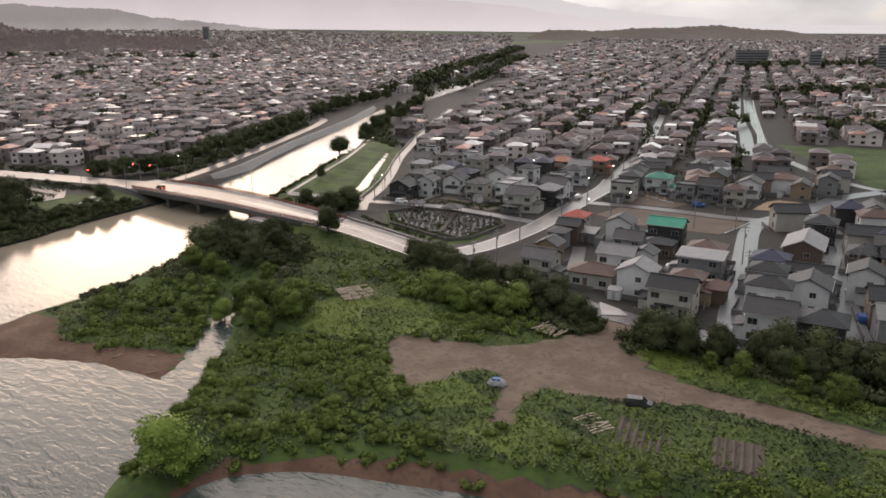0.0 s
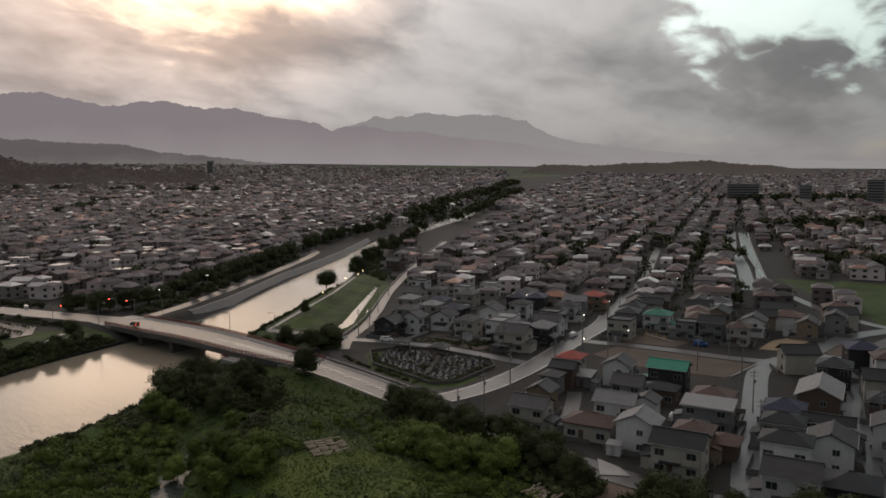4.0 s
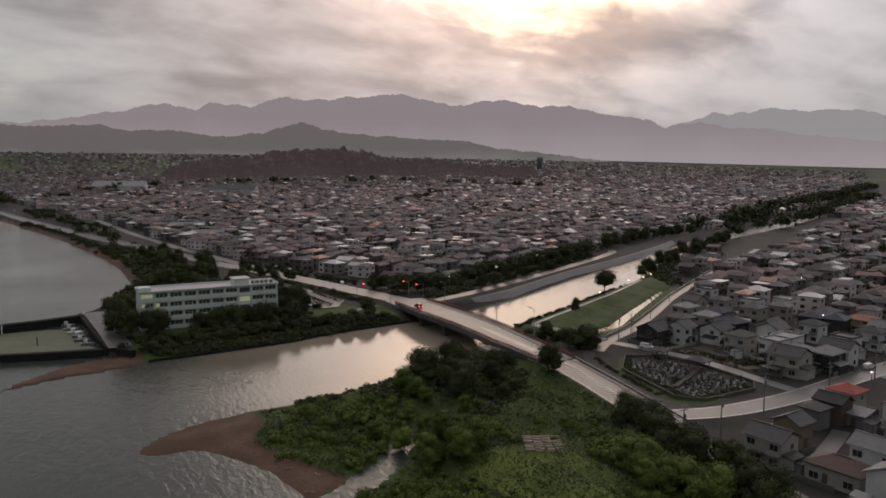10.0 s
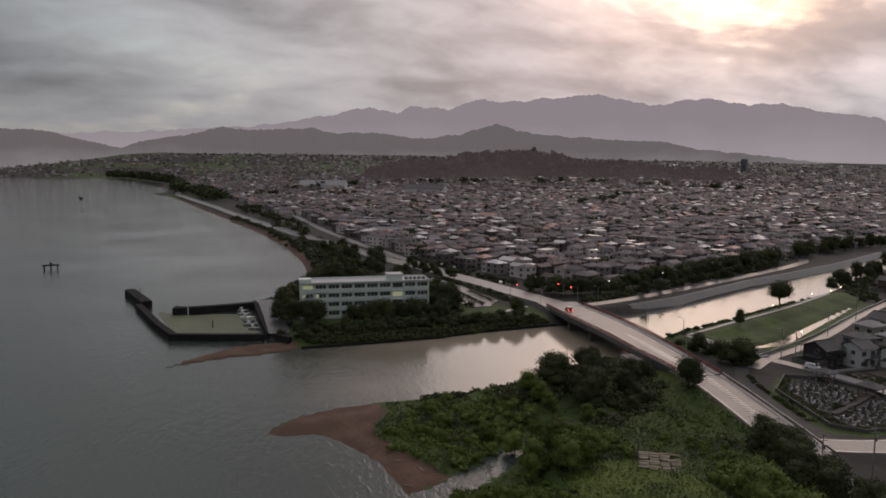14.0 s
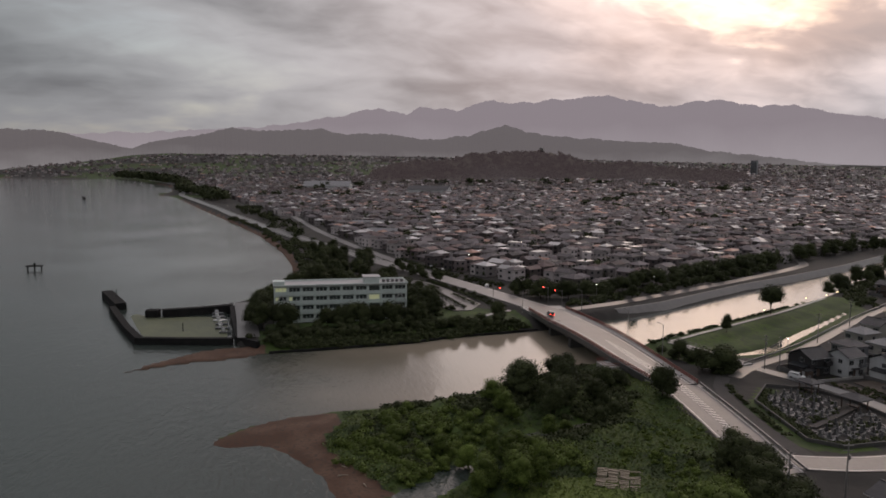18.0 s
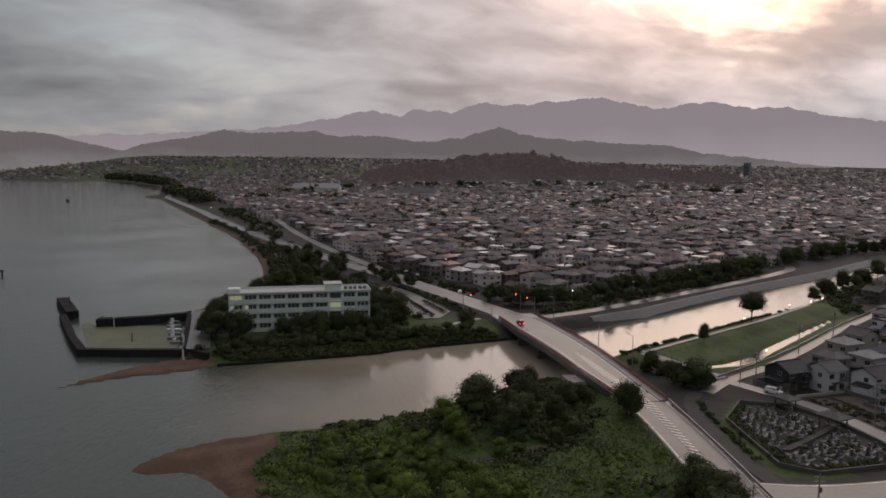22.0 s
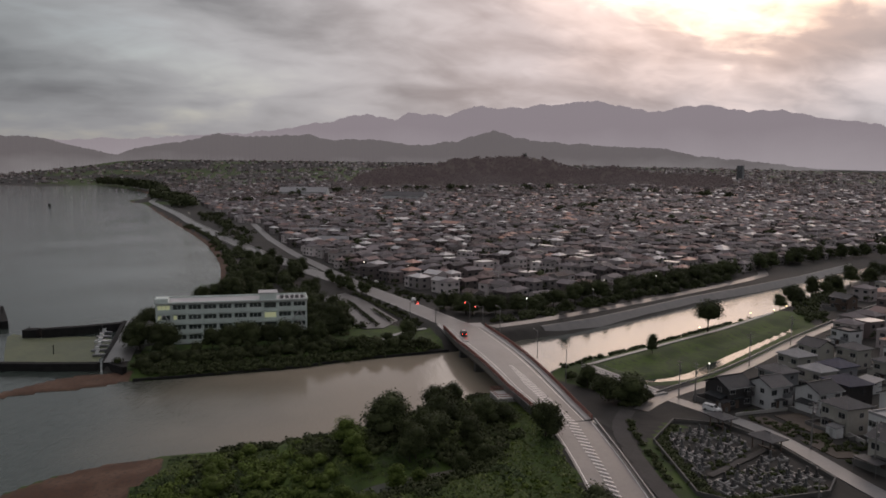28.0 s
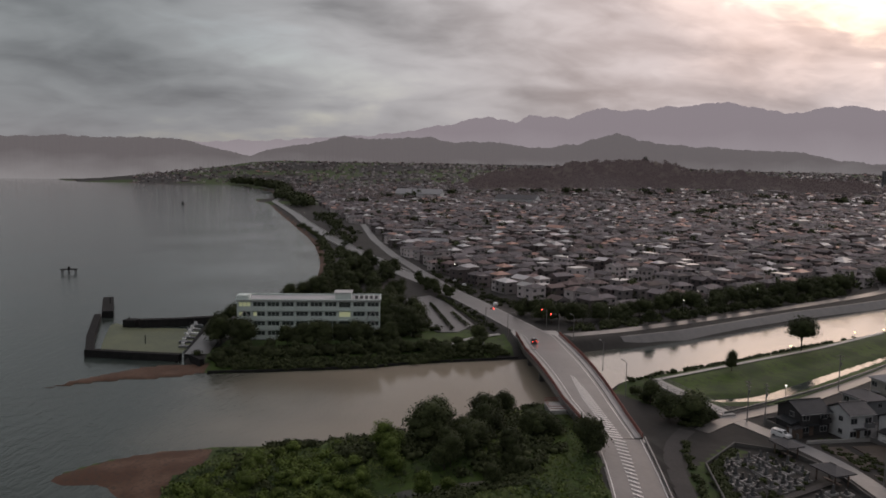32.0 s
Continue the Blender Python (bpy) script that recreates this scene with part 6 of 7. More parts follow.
def town_mass(name, spots_, big, label):
    """Far houses as one mass: bodies, gable or hip roofs and dark window openings."""
    V, F, M = [], [], []
    grounds = heights_at(np.array(spots_, float))
    for (x, y), z_ground in zip(spots_, grounds):
        far = math.hypot(x + 5, y - 30)
        if town_rng.random() < 0.05:
            continue
        w, d = (5.8 + 3.0 * town_rng.random()) * big, (5.0 + 2.0 * town_rng.random()) * big
        h = (5.7 if town_rng.random() < 0.75 else 3.2) * (1 + (big - 1) * 0.25) + 0.4 * town_rng.normal()
        if town_rng.random() < 0.012 and far > 650:
            w, d, h = w * 2.6, d * 1.3, h * (0.8 + 0.6 * town_rng.random())
        south_ = bool(inside(np.array([[x, y]]), TOWN_SOUTH)[0])
        a = (radians(105.7) if south_ else north_turn) + (math.pi / 2 if town_rng.random() < 0.6 else 0) + town_rng.normal() * 0.06
        ca, sa = math.cos(a), math.sin(a)
        z0 = float(z_ground) - 0.1
        k = len(V)
        o = 0.5
        q = town_rng.random()
        flat = q > 0.90
        hip = 0.30 < q <= 0.90
        rise = 0.0 if flat else 0.40 * (d / 2 + o)
        rid = max(0.1, w / 2 - d / 2) if hip else w / 2 + o
        pts = [(-w / 2, -d / 2, 0), (w / 2, -d / 2, 0), (w / 2, d / 2, 0), (-w / 2, d / 2, 0), (-w / 2, -d / 2, h), (w / 2, -d / 2, h), (w / 2, d / 2, h), (-w / 2, d / 2, h)]
        e = 0.0 if flat else o
        pts += [(-w / 2 - e, -d / 2 - e, h), (w / 2 + e, -d / 2 - e, h), (w / 2 + e, d / 2 + e, h), (-w / 2 - e, d / 2 + e, h), (-rid, 0, h + rise + 0.02), (rid, 0, h + rise + 0.02)]
        wm_ = 0 if town_rng.random() < 0.62 else 1
        rm = 2 + int(town_rng.choice(4, p=[0.60, 0.26, 0.06, 0.08]))
        if flat:
            rm = 5 if town_rng.random() < 0.6 else 2
        fs = [(0, 1, 5, 4), (1, 2, 6, 5), (2, 3, 7, 6), (3, 0, 4, 7), (8, 9, 13, 12), (10, 11, 12, 13), (9, 10, 13), (11, 8, 12), (8, 11, 10, 9)]
        ms = [wm_] * 4 + [rm, rm] + ([rm, rm] if hip or flat else [wm_, wm_]) + [rm]
        if far < 900:
            for zz in ((1.0, 2.2), (3.7, 4.8)) if h > 4.4 else ((1.0, 2.2),):
                for sx_, sy_, ux, uy, ln in ((0, -1, 1, 0, w), (0, 1, 1, 0, w), (1, 0, 0, 1, d), (-1, 0, 0, 1, d)):
                    for c in ((-0.28, 0.28) if ln == w else (0.05,)):
                        b = len(pts)
                        cx, cy = sx_ * (w / 2 + 0.03) + ux * c * ln, sy_ * (d / 2 + 0.03) + uy * c * ln
                        pts += [(cx - ux * 0.8, cy - uy * 0.8, zz[0]), (cx + ux * 0.8, cy + uy * 0.8, zz[0]), (cx + ux * 0.8, cy + uy * 0.8, zz[1]), (cx - ux * 0.8, cy - uy * 0.8, zz[1])]
                        fs.append((b, b + 1, b + 2, b + 3))
                        ms.append(6)
        V += [(x + px * ca - py * sa, y + px * sa + py * ca, z0 + pz) for px, py, pz in pts]
        F += [tuple(i + k for i in f_) for f_ in fs]
        M += ms
    return tagged(obj(name, V, F, FAR_MATS, slots=M), label, "houses", kind="stuff")


town_mass("town_houses", far_plots.tolist(), 1.0, "dense mass of small grey and brown roofed houses")
town_mass("distant_houses", outer.tolist(), 1.35, "distant low houses of the wide plain")

# far blocks and long sheds that stand out
for x, y, w, d, h, rot, m in ((-705, 172, 52, 9, 3.4, 63, "pale"), (-560, 118, 22, 12, 4, 75, "pale"), (-640, 118, 26, 12, 4, 70, "pale"), (-1250, 300, 70, 30, 9, 60, "grey"), (-1500, 150, 90, 40, 9, 75, "pale")):
    house(x, y, rot, w, d, h, "gable", "white", m, full=False)
for x, y, w, d, h, rot in ((-289, 1009, 38, 18, 24, 15), (-218, 1027, 14, 14, 22, 10), (-136, 990, 18, 16, 30, 5), (-2125, 1537, 18, 18, 44, 40)):
    e = empty("apartment_block", x, y, gz(x, y), rot, "tall grey apartment block in the distance", "building", "far tower blocks")
    obj("wall", *boxes((-w / 2, -d / 2, -0.5, w / 2, d / 2, h)), "wall_grey", e)
    obj("roof", *boxes((-w / 2 - 0.4, -d / 2 - 0.4, h, w / 2 + 0.4, d / 2 + 0.4, h + 1)), "roof_grey", e)
    for s in range(int(h / 3.2)):
        obj("window_band", *boxes((-w / 2 + 1, -d / 2 - 0.2, 1 + s * 3.2, w / 2 - 1, -d / 2, 2.4 + s * 3.2)), "glass", e)


# ---- hills ----
CENTRE = (-5, 30)


def ridge(name, profile, dist, material, label, foot=0.82, rough=0.06, deep=1.03, bumpy=3.5):
    """A wooded range after its skyline: bearings in degrees and heights in metres at a distance."""
    az = np.array([p[0] for p in profile], float)
    hh = np.array([p[1] for p in profile], float)
    o = np.argsort(az)
    A = np.arange(az.min(), az.max(), 0.04)
    top = np.interp(A, az[o], hh[o])
    top = top * (1 + 0.045 * np.array([noise.noise((a * 1.1, dist * 0.003, 1.0)) + 0.25 * noise.noise((a * 3.1, dist * 0.003, 8.0)) for a in A]))
    rows = [(foot, 0.0), (foot + (1 - foot) * 0.3, 0.30), (foot + (1 - foot) * 0.55, 0.55), (foot + (1 - foot) * 0.8, 0.82), (1.0, 1.0), (deep, 0.55)]
    V, F = [], []
    for a, t in zip(A, top):
        c, s = math.cos(radians(a)), math.sin(radians(a))
        for j, (q, u) in enumerate(rows):
            k = noise.noise((a * 0.9, j * 1.7, dist * 0.01)) * rough * 2.2 + noise.noise((a * 4.0, j * 3.1, dist * 0.02)) * rough
            tip = bumpy * (noise.noise((a * dist / 900, j * 2.3, 5.0)) + 0.6 * noise.noise((a * dist / 330, j * 1.3, 2.0)))
            z = t * u * (1 + k * (1.0 if 0 < j < 4 else 0.25)) + tip * min(1, t / 40) * (j > 0) if j else -4
            r = dist * q * (1 + k * 0.04 * (j < 4))
            V.append((CENTRE[0] + r * c, CENTRE[1] + r * s, z))
    m = len(rows)
    for i in range(len(A) - 1):
        for j in range(m - 1):
            F.append((i * m + j, (i + 1) * m + j, (i + 1) * m + j + 1, i * m + j + 1))
    return tagged(obj(name, V, F, material, smooth=True), label, "hills", kind="structure")


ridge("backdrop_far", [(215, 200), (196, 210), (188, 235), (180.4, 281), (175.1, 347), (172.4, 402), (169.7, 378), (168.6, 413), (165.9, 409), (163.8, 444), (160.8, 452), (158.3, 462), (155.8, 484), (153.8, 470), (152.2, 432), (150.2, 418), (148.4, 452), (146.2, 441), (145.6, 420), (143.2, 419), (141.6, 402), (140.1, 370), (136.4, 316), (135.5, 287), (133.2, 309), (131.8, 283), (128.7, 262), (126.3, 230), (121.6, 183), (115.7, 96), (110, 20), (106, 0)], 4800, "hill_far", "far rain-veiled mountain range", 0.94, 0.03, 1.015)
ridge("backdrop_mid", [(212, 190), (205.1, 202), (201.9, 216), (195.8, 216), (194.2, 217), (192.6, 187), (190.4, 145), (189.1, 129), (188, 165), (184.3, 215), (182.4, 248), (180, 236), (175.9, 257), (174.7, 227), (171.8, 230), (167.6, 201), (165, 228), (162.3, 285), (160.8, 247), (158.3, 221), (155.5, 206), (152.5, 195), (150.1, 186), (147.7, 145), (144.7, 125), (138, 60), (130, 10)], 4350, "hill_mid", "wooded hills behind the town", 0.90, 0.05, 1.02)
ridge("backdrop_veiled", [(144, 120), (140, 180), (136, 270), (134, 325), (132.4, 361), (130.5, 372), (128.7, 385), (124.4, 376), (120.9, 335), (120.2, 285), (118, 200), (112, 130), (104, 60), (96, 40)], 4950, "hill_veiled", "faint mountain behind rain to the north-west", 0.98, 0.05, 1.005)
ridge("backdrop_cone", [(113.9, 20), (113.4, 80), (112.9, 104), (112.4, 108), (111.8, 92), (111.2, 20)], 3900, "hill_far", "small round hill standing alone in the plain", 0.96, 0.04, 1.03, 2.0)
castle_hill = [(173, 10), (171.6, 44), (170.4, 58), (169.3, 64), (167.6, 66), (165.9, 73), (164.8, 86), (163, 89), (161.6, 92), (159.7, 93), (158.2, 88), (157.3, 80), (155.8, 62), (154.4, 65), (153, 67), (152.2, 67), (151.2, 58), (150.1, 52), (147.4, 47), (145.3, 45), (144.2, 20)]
# these two wooded hills carry their haze as emission in the material
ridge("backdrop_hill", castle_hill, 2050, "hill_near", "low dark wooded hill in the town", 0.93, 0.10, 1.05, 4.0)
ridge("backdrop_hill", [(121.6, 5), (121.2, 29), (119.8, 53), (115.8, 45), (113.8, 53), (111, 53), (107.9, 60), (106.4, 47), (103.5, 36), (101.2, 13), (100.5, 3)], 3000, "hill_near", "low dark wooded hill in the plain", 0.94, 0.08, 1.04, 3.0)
castle = empty("castle_keep", -5 + 2050 * math.cos(radians(159.5)), 30 + 2050 * math.sin(radians(159.5)), 90, 20, "small white castle keep on the wooded hill", "castle")
for k, (w, z) in enumerate(((13, 0), (10, 4.5), (7, 8.5))):
    obj("storey", *boxes((-w / 2, -w / 2, z, w / 2, w / 2, z + 4)), "wall_cream", castle)
    v, f = roof_mesh("hip", w, w, z + 3.5, 1.2)
    obj("roof", v, f, "roof_dark", castle)

# tree crowns over the castle hill, with the hill's own haze emission
crown_rng = np.random.default_rng(41)
cv, cf, cn, k = [], [], [], 0
ca_, ch_ = np.array(castle_hill[::-1]).T
for _ in range(1500):
    b, u = 145 + 28.5 * crown_rng.random(), crown_rng.random()
    z = np.interp(b, ca_, ch_) * (0.30 + 0.70 * u)
    r_, size = 2050 * (0.951 + 0.049 * u), 5 + 4.5 * crown_rng.random()
    x, y = CENTRE[0] + r_ * math.cos(radians(b)), CENTRE[1] + r_ * math.sin(radians(b))
    v, f, nr = leaf_mass([(x + crown_rng.normal() * size * 0.4, y + crown_rng.normal() * size * 0.4, z + size * 0.2 * crown_rng.normal(), size * 0.7, size * 0.7, size * 0.6) for _ in range(3)], 60, size * 0.24)
    cv.append(v)
    cf.append(f + k)
    cn.append(nr)
    k += len(v)
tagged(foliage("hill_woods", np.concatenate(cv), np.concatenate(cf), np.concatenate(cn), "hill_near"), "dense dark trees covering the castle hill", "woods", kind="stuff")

# far tree belts on the plain
wood_v, wood_f, wood_n, far_v, far_n = [], [], [], [], []
for pts, count, r0, r1 in (([(-440, 480), (-520, 640), (-640, 860), (-800, 1200), (-1000, 1600)], 160, 6, 11), ([(-400, 470), (-470, 640), (-590, 880), (-760, 1230)], 130, 6, 10), ([(-1100, -25), (-1347, -70), (-1450, -110), (-1933, -165)], 120, 7, 13), ([(-2000, -180), (-2500, -330), (-2880, -470), (-2680, -620)], 90, 12, 22), ([(-560, 60), (-700, 42), (-930, 8)], 60, 3, 5), ([(-1400, 80), (-1700, 300), (-1500, 700), (-1200, 900)], 60, 6, 12), ([(-230, 400), (-200, 470), (-120, 420), (0, 430)], 46, 4, 7), ([(-160, 620), (-40, 700), (160, 640)], 60, 5, 9), ([(-700, 500), (-900, 420), (-1100, 620)], 40, 5, 8), ([(-300, 1000), (-100, 1100), (150, 1000)], 60, 7, 12)):
    D = np.array(pts, float)
    acc = np.r_[0, np.cumsum(np.hypot(*np.diff(D, axis=0).T))]
    s = acc[-1] * town_rng.random(count)
    W = np.column_stack([np.interp(s, acc, D[:, 0]), np.interp(s, acc, D[:, 1])]) + town_rng.normal(size=(count, 2)) * 6
    off = shore(W)
    for (x, y), g in zip(W[off > 3], upland(W, off)[off > 3]):
        r = r0 + (r1 - r0) * town_rng.random()
        lob = [(x + town_rng.normal() * r * 0.4, y + town_rng.normal() * r * 0.4, g + r * (0.5 + 0.4 * town_rng.random()), r * 0.55, r * 0.55, r * 0.55) for _ in range(4)]
        v, f, nr = leaf_mass(lob, 90, r * 0.2)
        k = len(wood_v)
        wood_v += v.tolist()
        wood_f += (f + k).tolist()
        wood_n += nr.tolist()
grove_spots = np.concatenate([far_plots[town_rng.random(len(far_plots)) < 0.085], outer[town_rng.random(len(outer)) < np.where(outer[:, 0] < -1300, 0.16, 0.05)]])
for (x, y), g in zip(grove_spots, upland(grove_spots)):
    r = 2.6 + 3.4 * town_rng.random() + (3 if abs(x) > 1200 else 0)
    lob = [(x + 4 + town_rng.normal() * r * 0.7, y + 4 + town_rng.normal() * r * 0.5, g + r * (0.5 + 0.5 * town_rng.random()), r * 0.6, r * 0.6, r * 0.6) for _ in range(4)]
    v, f, nr = leaf_mass(lob, 70, r * 0.22)
    if x < -1250:
        far_v.append(v)
        far_n.append(nr)
        continue
    k = len(wood_v)
    wood_v += v.tolist()
    wood_f += (f + k).tolist()
    wood_n += nr.tolist()
far_v, far_n = np.concatenate(far_v), np.concatenate(far_n)
# woods beyond 1250 m use the hill material, haze emission included
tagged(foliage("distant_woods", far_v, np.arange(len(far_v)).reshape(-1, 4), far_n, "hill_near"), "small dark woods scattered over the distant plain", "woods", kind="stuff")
tagged(foliage("far_woods", wood_v, wood_f, wood_n, "leaf_dark"), "dark tree belts along the far river and lake shore", "woods", kind="stuff")

# shrubs and hedges between the houses
shrub_v, shrub_f, shrub_n = [], [], []
shrub_at = near_plots[town_rng.random(len(near_plots)) < 0.45][:1500]
for (x, y), g in zip(shrub_at, upland(shrub_at)):
    far = math.hypot(x, y)
    x, y = x + town_rng.normal() * 2 + 6.3, y + town_rng.normal() * 2 - 1
    r = (0.8 + 1.1 * town_rng.random()) * (1.9 if town_rng.random() < 0.16 else 1.0)
    lob = [(x + town_rng.normal() * r * 0.5, y + town_rng.normal() * r * 0.5, g + 0.3 + r * 0.9, r, r, r) for _ in range(3)]
    v, f, nr = leaf_mass(lob, 60 if far < 500 else 26, 0.4 if far < 500 else 0.7)
    shrub_n += nr.tolist()
    k = len(shrub_v)
    shrub_v += v.tolist()
    shrub_f += (f + k).tolist()
tagged(foliage("garden_shrubs", shrub_v, shrub_f, shrub_n, "leaf_dark"), "dark garden shrubs between the houses", "shrubs", kind="stuff")

# block walls round the plots
yard_v, yard_f = [], []
yard_rng = np.random.default_rng(31)
for ob in [o for o in scene.objects if o.get("category") == "house" and o.location.x > -330]:
    a = ob.rotation_euler.z
    ca, sa = math.cos(a), math.sin(a)
    ext = next(c for c in ob.children if c.name.startswith("wall")).dimensions
    w, d = ext.x / 2 + 1.3 + yard_rng.random(), ext.y / 2 + 1.3 + yard_rng.random()
    if ext.x < 4.6:
        continue
    hgt = 0.9 + 0.5 * yard_rng.random()
    for x0, y0, x1, y1 in ((-w, -d, w * 0.2, -d), (-w, d, w, d), (-w, -d, -w, d), (w, -d, w, d * 0.5)):
        if yard_rng.random() < 0.3:
            continue
        dx, dy = (0.07, 0.0) if x0 == x1 else (0.0, 0.07)
        v, f = boxes((min(x0, x1) - dx, min(y0, y1) - dy, -0.6, max(x0, x1) + dx, max(y0, y1) + dy, hgt))
        k = len(yard_v)
        yard_v += [(ob.location.x + p * ca - q * sa, ob.location.y + p * sa + q * ca, ob.location.z + r) for p, q, r in v]
        yard_f += [tuple(i + k for i in face) for face in f]
tagged(obj("garden_walls", yard_v, yard_f, "river_stone"), "low grey block walls round the house plots", "walls", kind="stuff")


def carport(x, y, rot, w, d, roof):
    e = empty("carport", x, y, gz(x, y), rot, f"light steel carport with a {ROOF_WORDS[roof]}", "carport", "carports and sheds")
    for px in (-w / 2 + 0.15, w / 2 - 0.15):
        for py in (-d / 2 + 0.15, d / 2 - 0.15):
            obj("post", *boxes((px - 0.06, py - 0.06, -0.1, px + 0.06, py + 0.06, 2.3)), "steel", e)
    v, f = boxes((-w / 2, -d / 2, 2.3, w / 2, d / 2, 2.4))
    obj("roof", [(p, q, r + 0.12 * (q > 0)) for p, q, r in v], f, "roof_" + roof, e)
    return e


def shed(x, y, rot, w, d, wall, roof):
    e = empty("garden_shed", x, y, gz(x, y), rot, f"small {WALL_WORDS[wall]} garden shed with a {ROOF_WORDS[roof]}", "shed", "carports and sheds")
    obj("wall", *boxes((-w / 2, -d / 2, -0.2, w / 2, d / 2, 2.0)), "wall_" + wall, e)
    v, f = boxes((-w / 2 - 0.15, -d / 2 - 0.15, 2.0, w / 2 + 0.15, d / 2 + 0.15, 2.1))
    obj("roof", [(p, q, r + 0.35 * (q > 0)) for p, q, r in v], f, "roof_" + roof, e)
    obj("door", *boxes((-0.4, -d / 2 - 0.04, 0, 0.4, -d / 2 + 0.01, 1.8)), "window_frame", e)
    return e


shed_masters = []
for i, (x, y, size) in enumerate([s for s in HOUSE_SPOTS if s[0] > -215 and s[1] < 270]):
    if i % 5 == 4:
        continue
    ang = yard_rng.random() * 6.283
    sx_, sy_ = x + math.cos(ang) * (size * 0.5 + 2.3), y + math.sin(ang) * (size * 0.5 + 2.3)
    if min(math.hypot(sx_ - p[0], sy_ - p[1]) - p[2] * 0.5 for p in HOUSE_SPOTS) < 1.2:
        continue
    if any(seg_far(np.array([[sx_, sy_]]), pts)[0][0] < wd / 2 + 1.6 for wd, pts in ROADS.values()) or inside(np.array([[sx_, sy_]]), CEM_AREA)[0]:
        continue
    turn = 7 + 90 * int(yard_rng.integers(2))
    if len(shed_masters) < 6:
        q = len(shed_masters)
        shed_masters.append(carport(sx_, sy_, turn, 2.9, 4.8, ("pale", "grey", "pale")[q // 2]) if q % 2 == 0 else shed(sx_, sy_, turn, 2.6, 1.9, ("grey", "brown", "white")[q // 2], ("dark", "grey", "pale")[q // 2]))
    else:
        copy_thing(shed_masters[int(yard_rng.integers(6))], pose(sx_, sy_, gz(sx_, sy_), 0, 0, turn))

# grass tufts of the field
tuft = town_rng.random((620000, 2)) * np.array([260, 250]) + np.array([-265, 18])
keep = (inside(tuft, GRASS[0]) & (shore(tuft, CANALS) > 1) & ~inside(tuft, SOIL[0]) & ~inside(tuft, SOIL[1]) & (shore(tuft) > 1.5))
tuft = tuft[keep]
tz = heights_at(tuft)
lift = np.array([noise.noise((x * 0.05, y * 0.05, 3.0)) * 0.7 + noise.noise((x * 0.16, y * 0.16, 9.0)) * 0.45 + 0.25 for x, y in tuft])
tz = tz + np.where((shore(tuft) > 3) & inside(tuft, GRASS[0]), lift, 0)
dens = np.array([noise.noise((x * 0.09, y * 0.09, 21.0)) for x, y in tuft])
lushest = np.any([inside(tuft, q) for q in BRIGHT], axis=0)
reedy = ~lushest & ((dens > 0.16) | (inside(tuft, [(-106, 60), (-98, 68), (-84, 68), (-66, 60), (-58, 54), (-80, 46)]) & (dens > -0.12)))
bright = lushest & (dens > -0.02)
for name, sel, m, label in (("grass", ~reedy & ~bright, "grass_blade", "rank green grass and weeds of the river field"), ("reeds", reedy, "reed", "brownish reeds and rank weeds"), ("bright_grass", bright, "grass_bright", "patches of bright yellow-green grass")):
    T, H = tuft[sel], tz[sel]
    k = len(T)
    a = town_rng.random(k) * 6.283
    s = 0.09 + 0.16 * town_rng.random(k)
    hgt = s * (0.7 + 1.5 * town_rng.random(k))
    ux, uy = np.cos(a) * s, np.sin(a) * s
    lx, ly = town_rng.normal(size=k) * 0.25, town_rng.normal(size=k) * 0.25
    base = np.column_stack([T, H - 0.05])
    v = np.stack([base + np.column_stack([-ux, -uy, np.zeros(k)]), base + np.column_stack([ux, uy, np.zeros(k)]), base + np.column_stack([ux * 0.5 + lx, uy * 0.5 + ly, hgt]), base + np.column_stack([-ux * 0.6 + lx, -uy * 0.6 + ly, hgt * 0.85])], 1).reshape(-1, 3)
    tagged(obj(name, v.tolist(), np.arange(4 * k).reshape(-1, 4).tolist(), m), label, "grass", kind="stuff")

# ---- cemetery ----
CEM = [(-159, 154), (-148.5, 143.5), (-124, 138), (-119, 142.5), (-119.5, 160), (-124, 165), (-144, 166), (-154, 163)]
edge = CEM + CEM[:1]
wall_run("cemetery_wall", [(p[0], p[1]) for p in edge], 0.35, -0.5, 1.1, "pier_stone", "low dark grey concrete wall round the cemetery")
base_me = mesh_of("gravestone", *boxes((-0.85, -1.0, -0.2, 0.85, -0.82, 0.22), (-0.85, 0.82, -0.2, 0.85, 1.0, 0.22), (-0.85, -0.82, -0.2, -0.68, 0.82, 0.22), (0.68, -0.82, -0.2, 0.85, 0.82, 0.22)), "grave_kerb")
stone_me = mesh_of("stone", *boxes((-0.40, 0.05, -0.2, 0.40, 0.72, 0.40), (-0.30, 0.16, 0.40, 0.30, 0.62, 0.62), (-0.19, 0.2, 0.62, 0.19, 0.56, 1.35)), "grave_stone")
grave_rng = np.random.default_rng(5)
turn = 14.0
ct, st_ = math.cos(radians(turn)), math.sin(radians(turn))
count = 0
